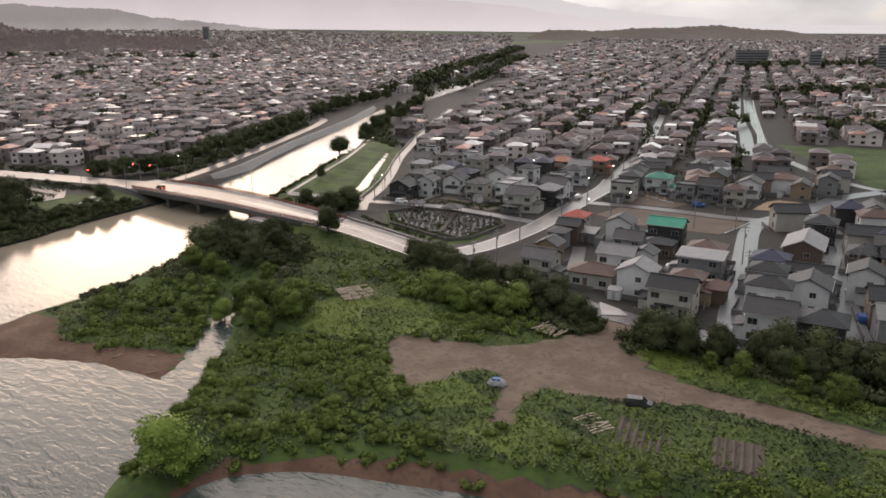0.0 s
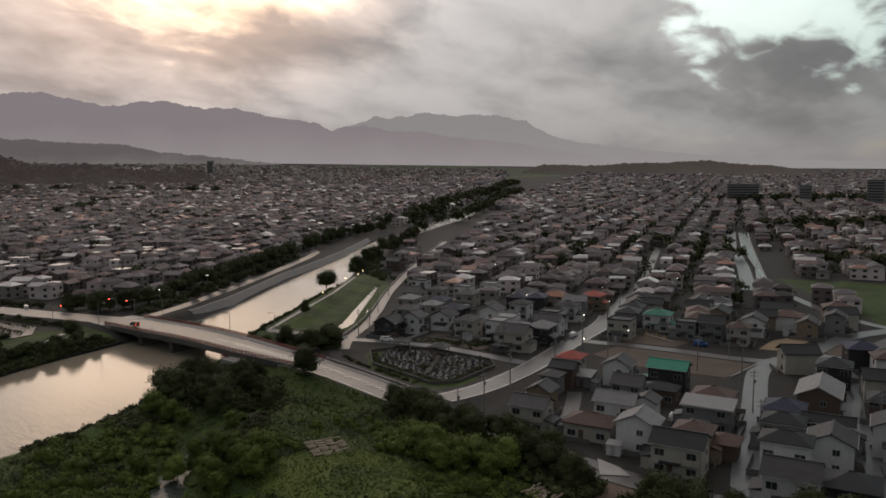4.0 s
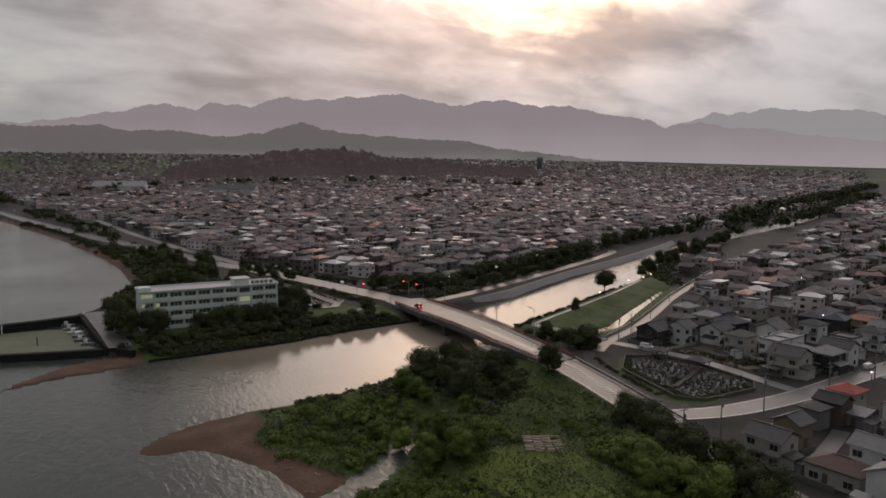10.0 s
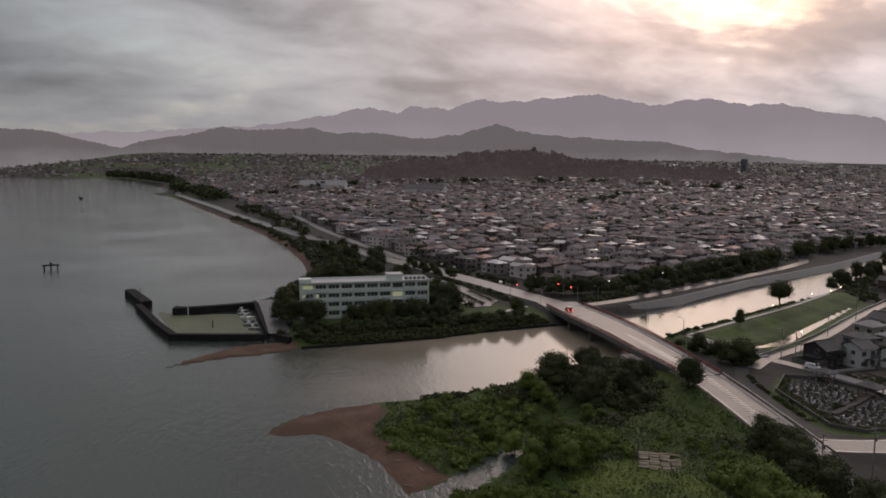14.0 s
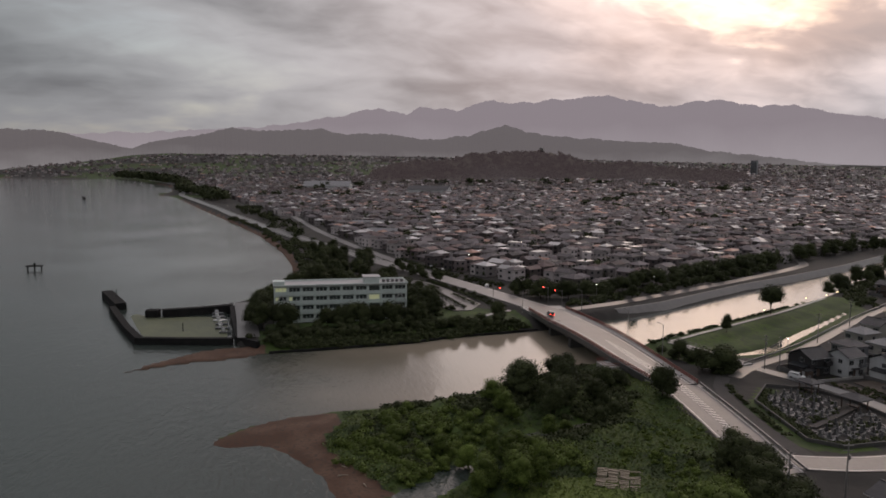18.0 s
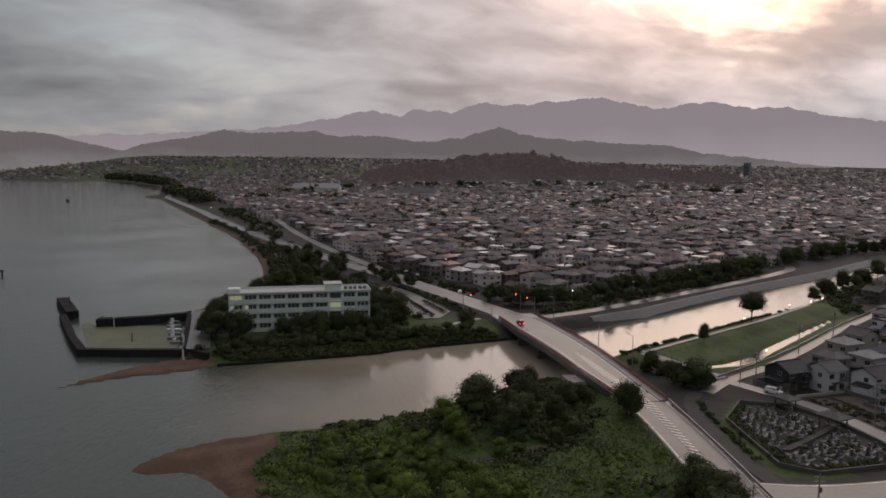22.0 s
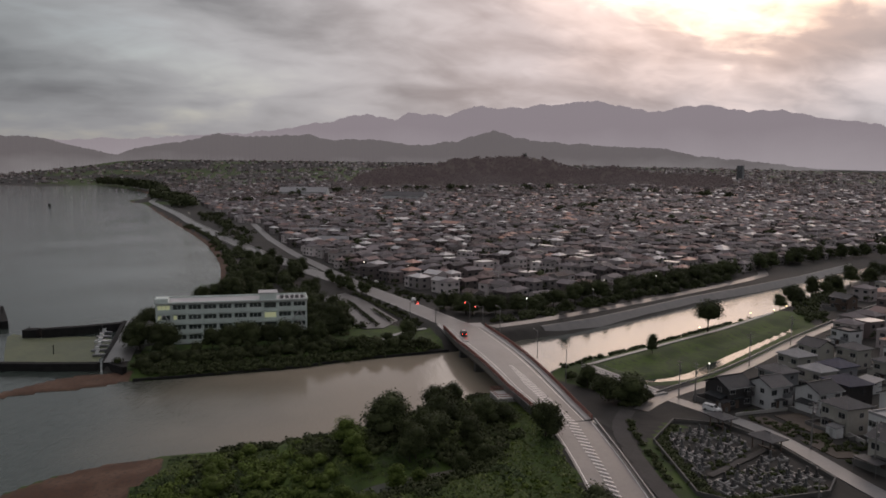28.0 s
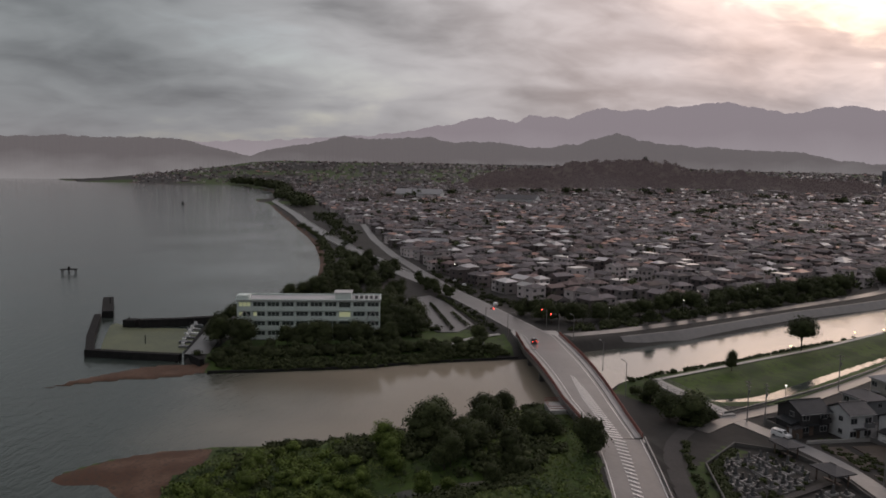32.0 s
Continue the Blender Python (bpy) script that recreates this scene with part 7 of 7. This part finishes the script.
for j in range(-9, 10):
    for i in range(-16, 17):
        u, w_ = i * 1.95 + (0.9 if j % 2 else 0), j * 2.7
        x, y = -138 + u * ct - w_ * st_, 154 + u * st_ + w_ * ct
        q = np.array([[x, y]])
        if not inside(q, CEM)[0] or seg_far(q, CEM, True)[0][0] < 2.2 or seg_far(q, [(-148.5, 143.5), (-124, 138)])[0][0] < 2.8 or seg_far(q, [(-141, 166), (-130, 143)])[0][0] < 1.5:
            continue
        if math.hypot(x + 153.4, y - 161.8) < 4 or math.hypot(x + 140.2, y - 163.2) < 4 or grave_rng.random() < 0.22 or count > 280:
            continue
        g = new("gravestone", base_me)
        g.matrix_basis = pose(x + grave_rng.normal() * 0.12, y + grave_rng.normal() * 0.12, gz(x, y) + 0.12, 0, 0, turn + grave_rng.normal() * 3 + (180 if j % 2 else 0))
        g.scale = (0.8 + 0.25 * grave_rng.random(), 0.9, 0.7 + 0.7 * grave_rng.random())
        tagged(g, "grey stone family grave inside a low pale kerb", "gravestone", "graves of the cemetery")
        st = new("stone", stone_me)
        st.parent = g
        count += 1
v, f = ribbon([(-141, 165, 0.62), (-135.4, 154.5, 0.62), (-130.5, 144.5, 0.62)], 0.7)
tagged(obj("cemetery_path", v, f, "old_asphalt"), "narrow grey path between the grave rows", "path", kind="structure")
wall_run("inner_kerb", [(-149, 147.3), (-142.4, 145.6), (-127.5, 142.6)], 0.35, -0.2, 0.7, "pier_stone", "low grey kerb inside the cemetery")
leaf_belts("cemetery_hedge", [([(-157, 153.5), (-148, 145), (-125, 139.5), (-121, 143), (-122, 161)], 0.8, 0.6, 150, 34, 0.2), ([(-150, 160), (-138, 152), (-128, 150), (-126, 160)], 7, 0.6, 50, 34, 0.2)], "leaf_dark", "dark clipped shrubs inside the cemetery wall", "hedge")

# ---- vehicles ----
def car(x, y, rot, paint, label, z=None, length=3.9, tall=1.55, red_tail=False):
    e = empty("car", x, y, gz(x, y) + 0.02 if z is None else z, rot, label, "car", "parked cars")
    a, w = length / 2, 0.82
    v = [(-a, -w, 0.3), (a, -w, 0.3), (a, w, 0.3), (-a, w, 0.3), (-a, -w, 0.95), (a, -w * 0.95, 0.82), (a, w * 0.95, 0.82), (-a, w, 0.95),
         (-a * 0.92, -w * 0.8, tall), (a * 0.25, -w * 0.8, tall), (a * 0.25, w * 0.8, tall), (-a * 0.92, w * 0.8, tall), (a * 0.6, -w * 0.9, 0.95), (a * 0.6, w * 0.9, 0.95)]
    f = [(3, 2, 1, 0), (0, 1, 5, 12, 4), (2, 3, 7, 13, 6), (1, 2, 6, 5), (3, 0, 4, 7), (5, 6, 13, 12), (4, 12, 9, 8), (13, 7, 11, 10), (12, 13, 10, 9), (8, 9, 10, 11), (7, 4, 8, 11)]
    obj("body", v, f, paint, e)
    obj("windscreen", [(a * 0.57, -w * 0.72, 1.0), (a * 0.57, w * 0.72, 1.0), (a * 0.31, w * 0.68, tall - 0.08), (a * 0.31, -w * 0.68, tall - 0.08)], [(0, 1, 2, 3)], "glass", e).location = (0.03, 0, 0.02)
    for s in (-1, 1):
        obj("side_window", *boxes((-a * 0.8, s * w * 0.86 - 0.03, 1.02, a * 0.3, s * w * 0.86 + 0.03, tall - 0.16)), "glass", e)
        obj("tail_light", *boxes((-a - 0.03, s * w * 0.75 - 0.12, 0.6, -a + 0.02, s * w * 0.75 + 0.12, 0.85)), "red_glow" if red_tail else "car_red", e)
    for px in (-a * 0.62, a * 0.62):
        for s in (-1, 1):
            obj("wheel", *bar((px, s * w - s * 0.12, 0.3), (px, s * w + s * 0.05, 0.3), 0.3, 12), "rubber", e)
    return e


car(-241.4, 129.0, 176, "car_dark", "dark car with red tail lights waiting on the bridge", 2.9, red_tail=True)
car(-44.6, 79.6, 20, "car_dark", "dark car parked on the dirt track")
car(-163, 166, 30, "car_white", "white car parked beside the black house")
car(-41.3, 122.5, 105, "car_white", "white van parked at the street edge", tall=1.85)
car(-61.5, 139, 100, "car_white", "white car parked between houses")
car(-65.4, 146.2, 100, "car_white", "white car parked in a narrow yard between houses")
for x, y, r, p in ((-262.0, 29.2, 20, "car_white"), (-284, 30.5, 80, "car_dark"), (-118.5, 204, 98, "car_white"), (-309, 176, 110, "car_white"), (-312, 181, 110, "car_dark"), (-330, 222, 110, "car_white"), (-386, 118, 160, "car_white"), (-372, 121, 160, "car_white"), (-24, 136, 105, "blue_sheet"), (-82, 214, 20, "blue_sheet"), (-316, 128, 160, "car_white")):
    car(x, y, r, p, {"car_white": "white car parked on wet ground", "car_dark": "dark car parked on wet ground", "blue_sheet": "blue car parked on wet ground"}[p])

# ---- parking ground with hedges by the north road ----
def slab(name, pts, z, material, label):
    k = len(pts)
    c = [(x, y, z) for x, y in pts] + [(x, y, z - 0.5) for x, y in pts]
    tagged(obj(name, c, [tuple(range(k))] + [(i + k, (i + 1) % k + k, (i + 1) % k, i) for i in range(k)], material), label, "pavement", kind="structure")


slab("car_park", [(-345, 103), (-335, 92), (-296, 92.5), (-268, 101), (-268, 108), (-280, 115), (-325, 109)], 0.58, "asphalt", "wet asphalt car park shining with rain")
for x0, y0, x1, y1 in ((-329, 95.3, -281.8, 99.4), (-321, 101.9, -270.8, 106.4), (-301.5, 109, -276.8, 112.4), (-342, 107, -283, 117)):
    k = int(math.hypot(x1 - x0, y1 - y0) / 1.6)
    lob = [(x0 + (x1 - x0) * i / k, y0 + (y1 - y0) * i / k, 1.0, 1.3, 0.9, 0.7) for i in range(k + 1)]
    tagged(foliage("hedge", *leaf_mass(lob, 26 * k, 0.3), "leaf_dark"), "long clipped dark hedge between parking rows", "hedge", "hedges of the car park")
v, f = ribbon([(-244.5, 99.5, 0.5), (-254, 106.5, 0.5), (-260, 112, 0.55), (-263.7, 121.8, 0.8)], 1.0)
tagged(obj("garden_path", v, f, "concrete"), "pale curved path across the grass", "path", kind="structure")
ring_v, ring_f = [], []
for k in range(20):
    a = k * math.pi / 10
    for r, z in ((1.9, 0.1), (1.9, 0.75), (1.55, 0.75), (1.55, 0.1)):
        ring_v.append((-251.6 + r * math.cos(a), 113.0 + r * math.sin(a), z))
    n_ = (k + 1) % 20
    ring_f += [(4 * k + i, 4 * n_ + i, 4 * n_ + i + 1, 4 * k + i + 1) for i in range(3)]
tagged(obj("ring_planter", ring_v, ring_f, "concrete"), "round white concrete planter ring round a tree", "planter")

# kitchen gardens behind the cemetery
for pts in ([(-157, 171.5), (-146, 172.5), (-146, 176), (-157.5, 176)], [(-143, 173), (-133, 173), (-132, 178.5), (-142, 178)], [(-157.5, 178), (-145, 178.5), (-146, 184), (-158, 185)]):
    slab("garden_bed", pts, 0.5, "soil", "dark dug kitchen garden bed behind the cemetery")
wall_run("garden_wall", [(-159.5, 169.6), (-161, 187)], 0.3, -0.2, 1.0, "concrete", "low pale concrete garden wall")
wall_run("garden_wall", [(-150.5, 184.8), (-138, 184)], 0.3, -0.2, 1.3, "concrete", "low pale concrete garden wall")

# ---- river wall, footbridge, guard rails ----
wall_pts = [(-258, 162), (-268, 186), (-280, 207), (-303, 246), (-325, 290), (-352, 341), (-394, 410)]
v, f = [], []
for i, (x, y) in enumerate(wall_pts):
    j = min(i, len(wall_pts) - 2)
    t = Vector((wall_pts[j + 1][0] - wall_pts[j][0], wall_pts[j + 1][1] - wall_pts[j][1])).normalized()
    m = Vector((-t.y, t.x))
    m = -m if m.x > 0 else m
    v += [(x - m.x * 3.5, y - m.y * 3.5, -2.6), (x + m.x * 0.5, y + m.y * 0.5, 0.9), (x + m.x * 1.3, y + m.y * 1.3, 0.9), (x + m.x * 1.3, y + m.y * 1.3, -2.6)]
    if i:
        a, b = 4 * (i - 1), 4 * i
        f += [(a, b, b + 1, a + 1), (a + 1, b + 1, b + 2, a + 2), (a + 2, b + 2, b + 3, a + 3)]
tagged(obj("river_wall", v, f, "river_stone"), "sloping grey concrete river wall on the north bank", "wall", kind="structure")
foot = empty("footbridge", -184, 159, 0, 0, "low concrete footbridge over the small canal", "bridge")
a_, b_ = Vector((-203, 153.5, 1.55)), Vector((-176, 160.8, 1.15))
t = (b_ - a_).normalized()
m = Vector((-t.y, t.x, 0)).normalized()
o = Vector((-184, 159, 0))
v = [tuple(p + m * s * 1.9 + Vector((0, 0, dz)) - o) for p in (a_, b_) for s, dz in ((-1, -0.4), (1, -0.4), (1, 0), (-1, 0))]
obj("deck", v, [(0, 4, 5, 1), (1, 5, 6, 2), (2, 6, 7, 3), (3, 7, 4, 0), (0, 1, 2, 3), (7, 6, 5, 4)], "concrete", foot)
for s in (-1, 1):
    for z in (0.5, 1.0):
        obj("rail", *bar(a_ + m * s * 1.8 + Vector((0, 0, z)) - o, b_ + m * s * 1.8 + Vector((0, 0, z)) - o, 0.06), "pole", foot)
    for k in range(12):
        p = a_ + (b_ - a_) * k / 11 + m * s * 1.8 - o
        obj("post", *bar(p, p + Vector((0, 0, 1.0)), 0.06, 5), "pole", foot)
v, f = ribbon([(-203, 153, 1.7), (-214, 173, 1.65), (-238, 218, 1.65), (-262, 256, 1.5)], 0.7)
tagged(obj("levee_path", v, f, "concrete"), "pale path along the top of the grassy levee", "path", kind="structure")


def guard_rail(key, side, material="concrete", s_from=0, label="long white guard rail beside the road"):
    w, pts = ROADS[key]
    v, f = ribbon(pts[s_from:], 0.12, 0.75, 12.0, side * (w / 2 + 0.3))
    v = [(x, y, z if i % 4 < 2 else z - 0.35) for i, (x, y, z) in enumerate(v)]
    tagged(obj("guard_rail", v, f, material), label, "guard rail", kind="structure")


guard_rail("lakeside", 1, "marking")
guard_rail("lakeside", -1, "marking")
guard_rail("south", 1, "steel", 0, "grey steel guard rail beside the road")
guard_rail("levee", 1, "steel", 1, "grey steel guard rail beside the canal lane")


def utility_pole(x, y, h=9.5, rot=0.0):
    e = empty("utility_pole", x, y, gz(x, y), rot, "grey concrete utility pole with cross arms", "pole", "utility poles")
    obj("pole", *bar((0, 0, -0.3), (0, 0, h), 0.16, 8, 0.10), "pole", e)
    for z in (h - 0.5, h - 1.3):
        obj("cross_arm", *boxes((-0.9, -0.06, z, 0.9, 0.06, z + 0.12)), "pole", e)
    obj("transformer", *bar((0.25, 0, h - 2.8), (0.25, 0, h - 2.0), 0.22, 8), "steel", e)


for x, y in ((-172, 163), (-170, 166), (-138, 171.5), (-126, 175), (-105.8, 146), (-105.5, 168), (-109.5, 192), (-113.5, 218), (-121.5, 246), (-46.5, 140), (-53, 160), (-62.5, 186), (-71.5, 206), (-55, 238), (-98, 113.5), (-100, 126), (-29, 160), (-95, 178), (-74, 187), (-196, 199), (-216, 228)):
    utility_pole(x, y, 9.5, x % 90)


def signal(x, y, h, rot, z):
    e = empty("traffic_signal", x, y, z, rot, "traffic signal showing red on a grey pole", "traffic signal", "traffic signals")
    obj("pole", *bar((0, 0, 0), (0, 0, h), 0.1, 7), "pole", e)
    obj("arm", *bar((0, 0, h - 0.3), (2.6, 0, h - 0.3), 0.05, 6), "pole", e)
    obj("signal_head", *boxes((1.6, -0.15, h - 0.5, 2.9, 0.15, h - 0.1)), "car_dark", e)
    obj("red_lamp", *boxes((2.5, -0.28, h - 0.45, 2.85, -0.16, h - 0.15)), "red_glow", e)
    obj("red_lamp", *boxes((2.5, 0.16, h - 0.45, 2.85, 0.28, h - 0.15)), "red_glow", e)


signal(-262, 141.5, 6.0, 250, 2.1)
signal(-275, 118.5, 6.0, 70, 1.9)
signal(-270, 139, 6.0, 200, 1.9)

# warm path lights on the levee
mat("warm_glow", (1.0, 0.72, 0.34), emit=5.0)
for x, y in ((-251.5, 239), (-256, 252), (-262, 262), (-232, 206)):
    e = empty("path_light", x, y, gz(x, y), 0, "small warm path light on the levee", "path light", "path lights")
    obj("post", *bar((0, 0, -0.2), (0, 0, 2.4), 0.06, 6), "pole", e)
    obj("lamp", [(a, b, c + 2.5) for a, b, c in boxes((-0.16, -0.16, -0.1, 0.16, 0.16, 0.1))[0]], boxes((0, 0, 0, 1, 1, 1))[1], "warm_glow", e)

# lit street lamps in the town; those far along the lake stand in for headlights
lamp_rng = np.random.default_rng(11)
bulb_v, bulb_f = boxes((-0.13, -0.13, -0.07, 0.13, 0.13, 0.07))
for x, y in ((-118, 210), (-103, 180), (-121, 236), (-97, 196), (-180, 176), (-152, 232), (-136, 262), (-71, 246), (-30, 262), (-300, 200), (-330, 245), (-283, 165), (-322, 215), (-270, 60), (-262, 92), (-410, 120), (-392, 140), (-480, 130), (-520, 210), (-450, 190), (-560, 160), (-210, 300), (-170, 290), (-120, 300), (-98, 290), (-640, 300), (-700, 240), (-1380, -92), (-1355, -88), (-1100, -50), (-900, -10)):
    e = empty("street_light", x, y, gz(x, y), lamp_rng.random() * 360, "lit street light on a thin pole", "street light", "street lights of the town")
    obj("pole", *bar((0, 0, -0.2), (0, 0, 6.0), 0.08, 6), "pole", e)
    obj("lamp", [(a, b, c + 6.1) for a, b, c in bulb_v], bulb_f, "lamp_glow", e)

# ---- the field: timber stacks, plots and sheets ----
def slat_stack(x, y, rot, rows, cols, label):
    e = empty("timber_stack", x, y, gz(x, y) + 0.45, rot, label, "stack")
    sr = np.random.default_rng(int(abs(x)))
    for r in range(rows):
        for c in range(cols):
            if sr.random() < 0.12:
                continue
            w = 0.75 + 0.25 * sr.random()
            v, f = boxes((-w, -0.13, 0, w, 0.13, 0.12 + 0.2 * sr.random()))
            p = obj("slat", v, f, "timber", e)
            p.location, p.rotation_euler = (c * 1.9 - cols, r * 0.66 - rows * 0.33, 0), (0, 0.05 * sr.normal(), 0.12 * sr.normal())


slat_stack(-113.5, 93.5, 62, 13, 4, "weathered frames of grey timber lying on the grass")
slat_stack(-69.5, 100.5, 80, 9, 4, "heap of old timber boards in the grass")
slat_stack(-47.2, 71.5, 60, 8, 2, "row of pale bundled stakes beside a garden plot")


def plot(x, y, w, d, rot, label):
    e = empty("garden_plot", x, y, gz(x, y) + 0.3, rot, label, "garden plot", "garden plots")
    obj("bed", *boxes((-w / 2, -d / 2, -0.5, w / 2, d / 2, 0.02)), "soil", e)
    for k in range(int(w / 1.1)):
        px = -w / 2 + 0.55 + k * 1.1
        obj("ridge", *join(([(px - 0.4, -d / 2 + 0.2, 0.0), (px + 0.4, -d / 2 + 0.2, 0.0), (px + 0.4, d / 2 - 0.2, 0.0), (px - 0.4, d / 2 - 0.2, 0.0), (px, -d / 2 + 0.3, 0.3), (px, d / 2 - 0.3, 0.3)], [(0, 1, 4), (1, 2, 5, 4), (2, 3, 5), (3, 0, 4, 5)])), "soil", e)


plot(-40.5, 71.5, 7.5, 9.0, 15, "dug brown garden plot with planted ridges")
plot(-28.5, 73.8, 6.5, 8.0, 15, "brown garden plot with rows of stakes")
sheet = empty("sheet_heap", -65.7, 73.5, gz(-65.7, 73.5) + 0.3, 25, "heap of things under a pale blue plastic sheet", "heap")
obj("sheet", [(math.cos(a) * r * 1.7, math.sin(a) * r * 1.1, h + 0.12 * math.sin(5 * a + r * 9)) for r, h in ((1.0, 0.0), (0.8, 0.45), (0.45, 0.75), (0.1, 0.85)) for a in [k * math.pi / 6 for k in range(12)]], [(i * 12 + k, i * 12 + (k + 1) % 12, (i + 1) * 12 + (k + 1) % 12, (i + 1) * 12 + k) for i in range(3) for k in range(12)] + [tuple(range(36, 48))], "net", sheet)
obj("blue_cloth", *boxes((-0.7, -0.5, 0.6, 0.5, 0.3, 0.98)), "blue_sheet", sheet)
# driftwood logs on the spit
for x, y, r in ((-135, 47, 30), (-131, 46, 80), (-126, 50, 10), (-120, 46, 55)):
    tagged(obj("driftwood", *bar((x, y, gz(x, y) + 0.12), (x + 1.8 * math.cos(radians(r)), y + 1.8 * math.sin(radians(r)), gz(x, y) + 0.25), 0.12, 6, 0.05), "timber"), "pale driftwood log on the sand spit", "log", "driftwood on the spit")
# cleared lots between the houses
def lot(name, pts, z, material, label):
    c = [(x, y, z) for x, y in pts] + [(x, y, z - 0.5) for x, y in pts]
    k = len(pts)
    tagged(obj(name, c, [tuple(range(k))] + [(i + k, (i + 1) % k + k, (i + 1) % k, i) for i in range(k)], material), label, "ground", kind="structure")


lot("cleared_lot", [(-66, 184), (-64, 201), (-85, 201.5), (-102, 200), (-104, 187), (-88, 182)], 0.36, "bare_brown", "cleared brown earth lot between the houses")
lot("cleared_lot", [(-88, 207.5), (-86, 216), (-99, 223), (-109, 222), (-110, 206)][::-1], 0.37, "bare_brown", "cleared brown earth lot with a pale kerb")
lot("tan_lot", [(-60, 221), (-57, 238), (-62, 241), (-66.5, 232), (-67, 219)], 0.38, "bare_tan", "bare tan gravel lot beside the street")
lot("loop_lot", [(-41, 223.5), (-38, 229), (-40.5, 239), (-45, 242.5), (-49, 238), (-50.5, 224)], 0.36, "bare_brown", "bare brown lot inside the street loop")
lot("concrete_pad", [(-61, 113), (-64, 115.5), (-69, 117), (-65.5, 110.5)][::-1], 0.62, "concrete", "wet pale concrete pad at the edge of the field")
wall_run("lot_kerb", [(-104, 220), (-97, 216.8), (-90, 213.6)], 0.5, -0.2, 0.75, "concrete", "low pale concrete kerb of the cleared lots")
wall_run("lot_kerb", [(-65, 185), (-62.8, 201)], 0.4, -0.2, 0.7, "concrete", "low pale concrete kerb of the cleared lots")
# lined channel through the southern town
for pts in ([(-87, 320), (-110, 393), (-141, 493), (-170, 590)], [(-94, 324), (-113, 393), (-147, 490), (-176, 588)]):
    wall_run("channel_wall", pts, 0.5, -0.6, 0.62, "concrete", "pale concrete wall of the lined channel")
# building site posts and sheets
for x, y in ((-101, 219.8), (-97, 218), (-94, 216.5), (-91, 218), (-99, 215)):
    tagged(obj("yellow_post", *bar((x, y, 0.2), (x, y, 1.7), 0.12, 6), "yellow_paint"), "yellow marker post at the cleared plots", "post", "posts of the cleared plots")
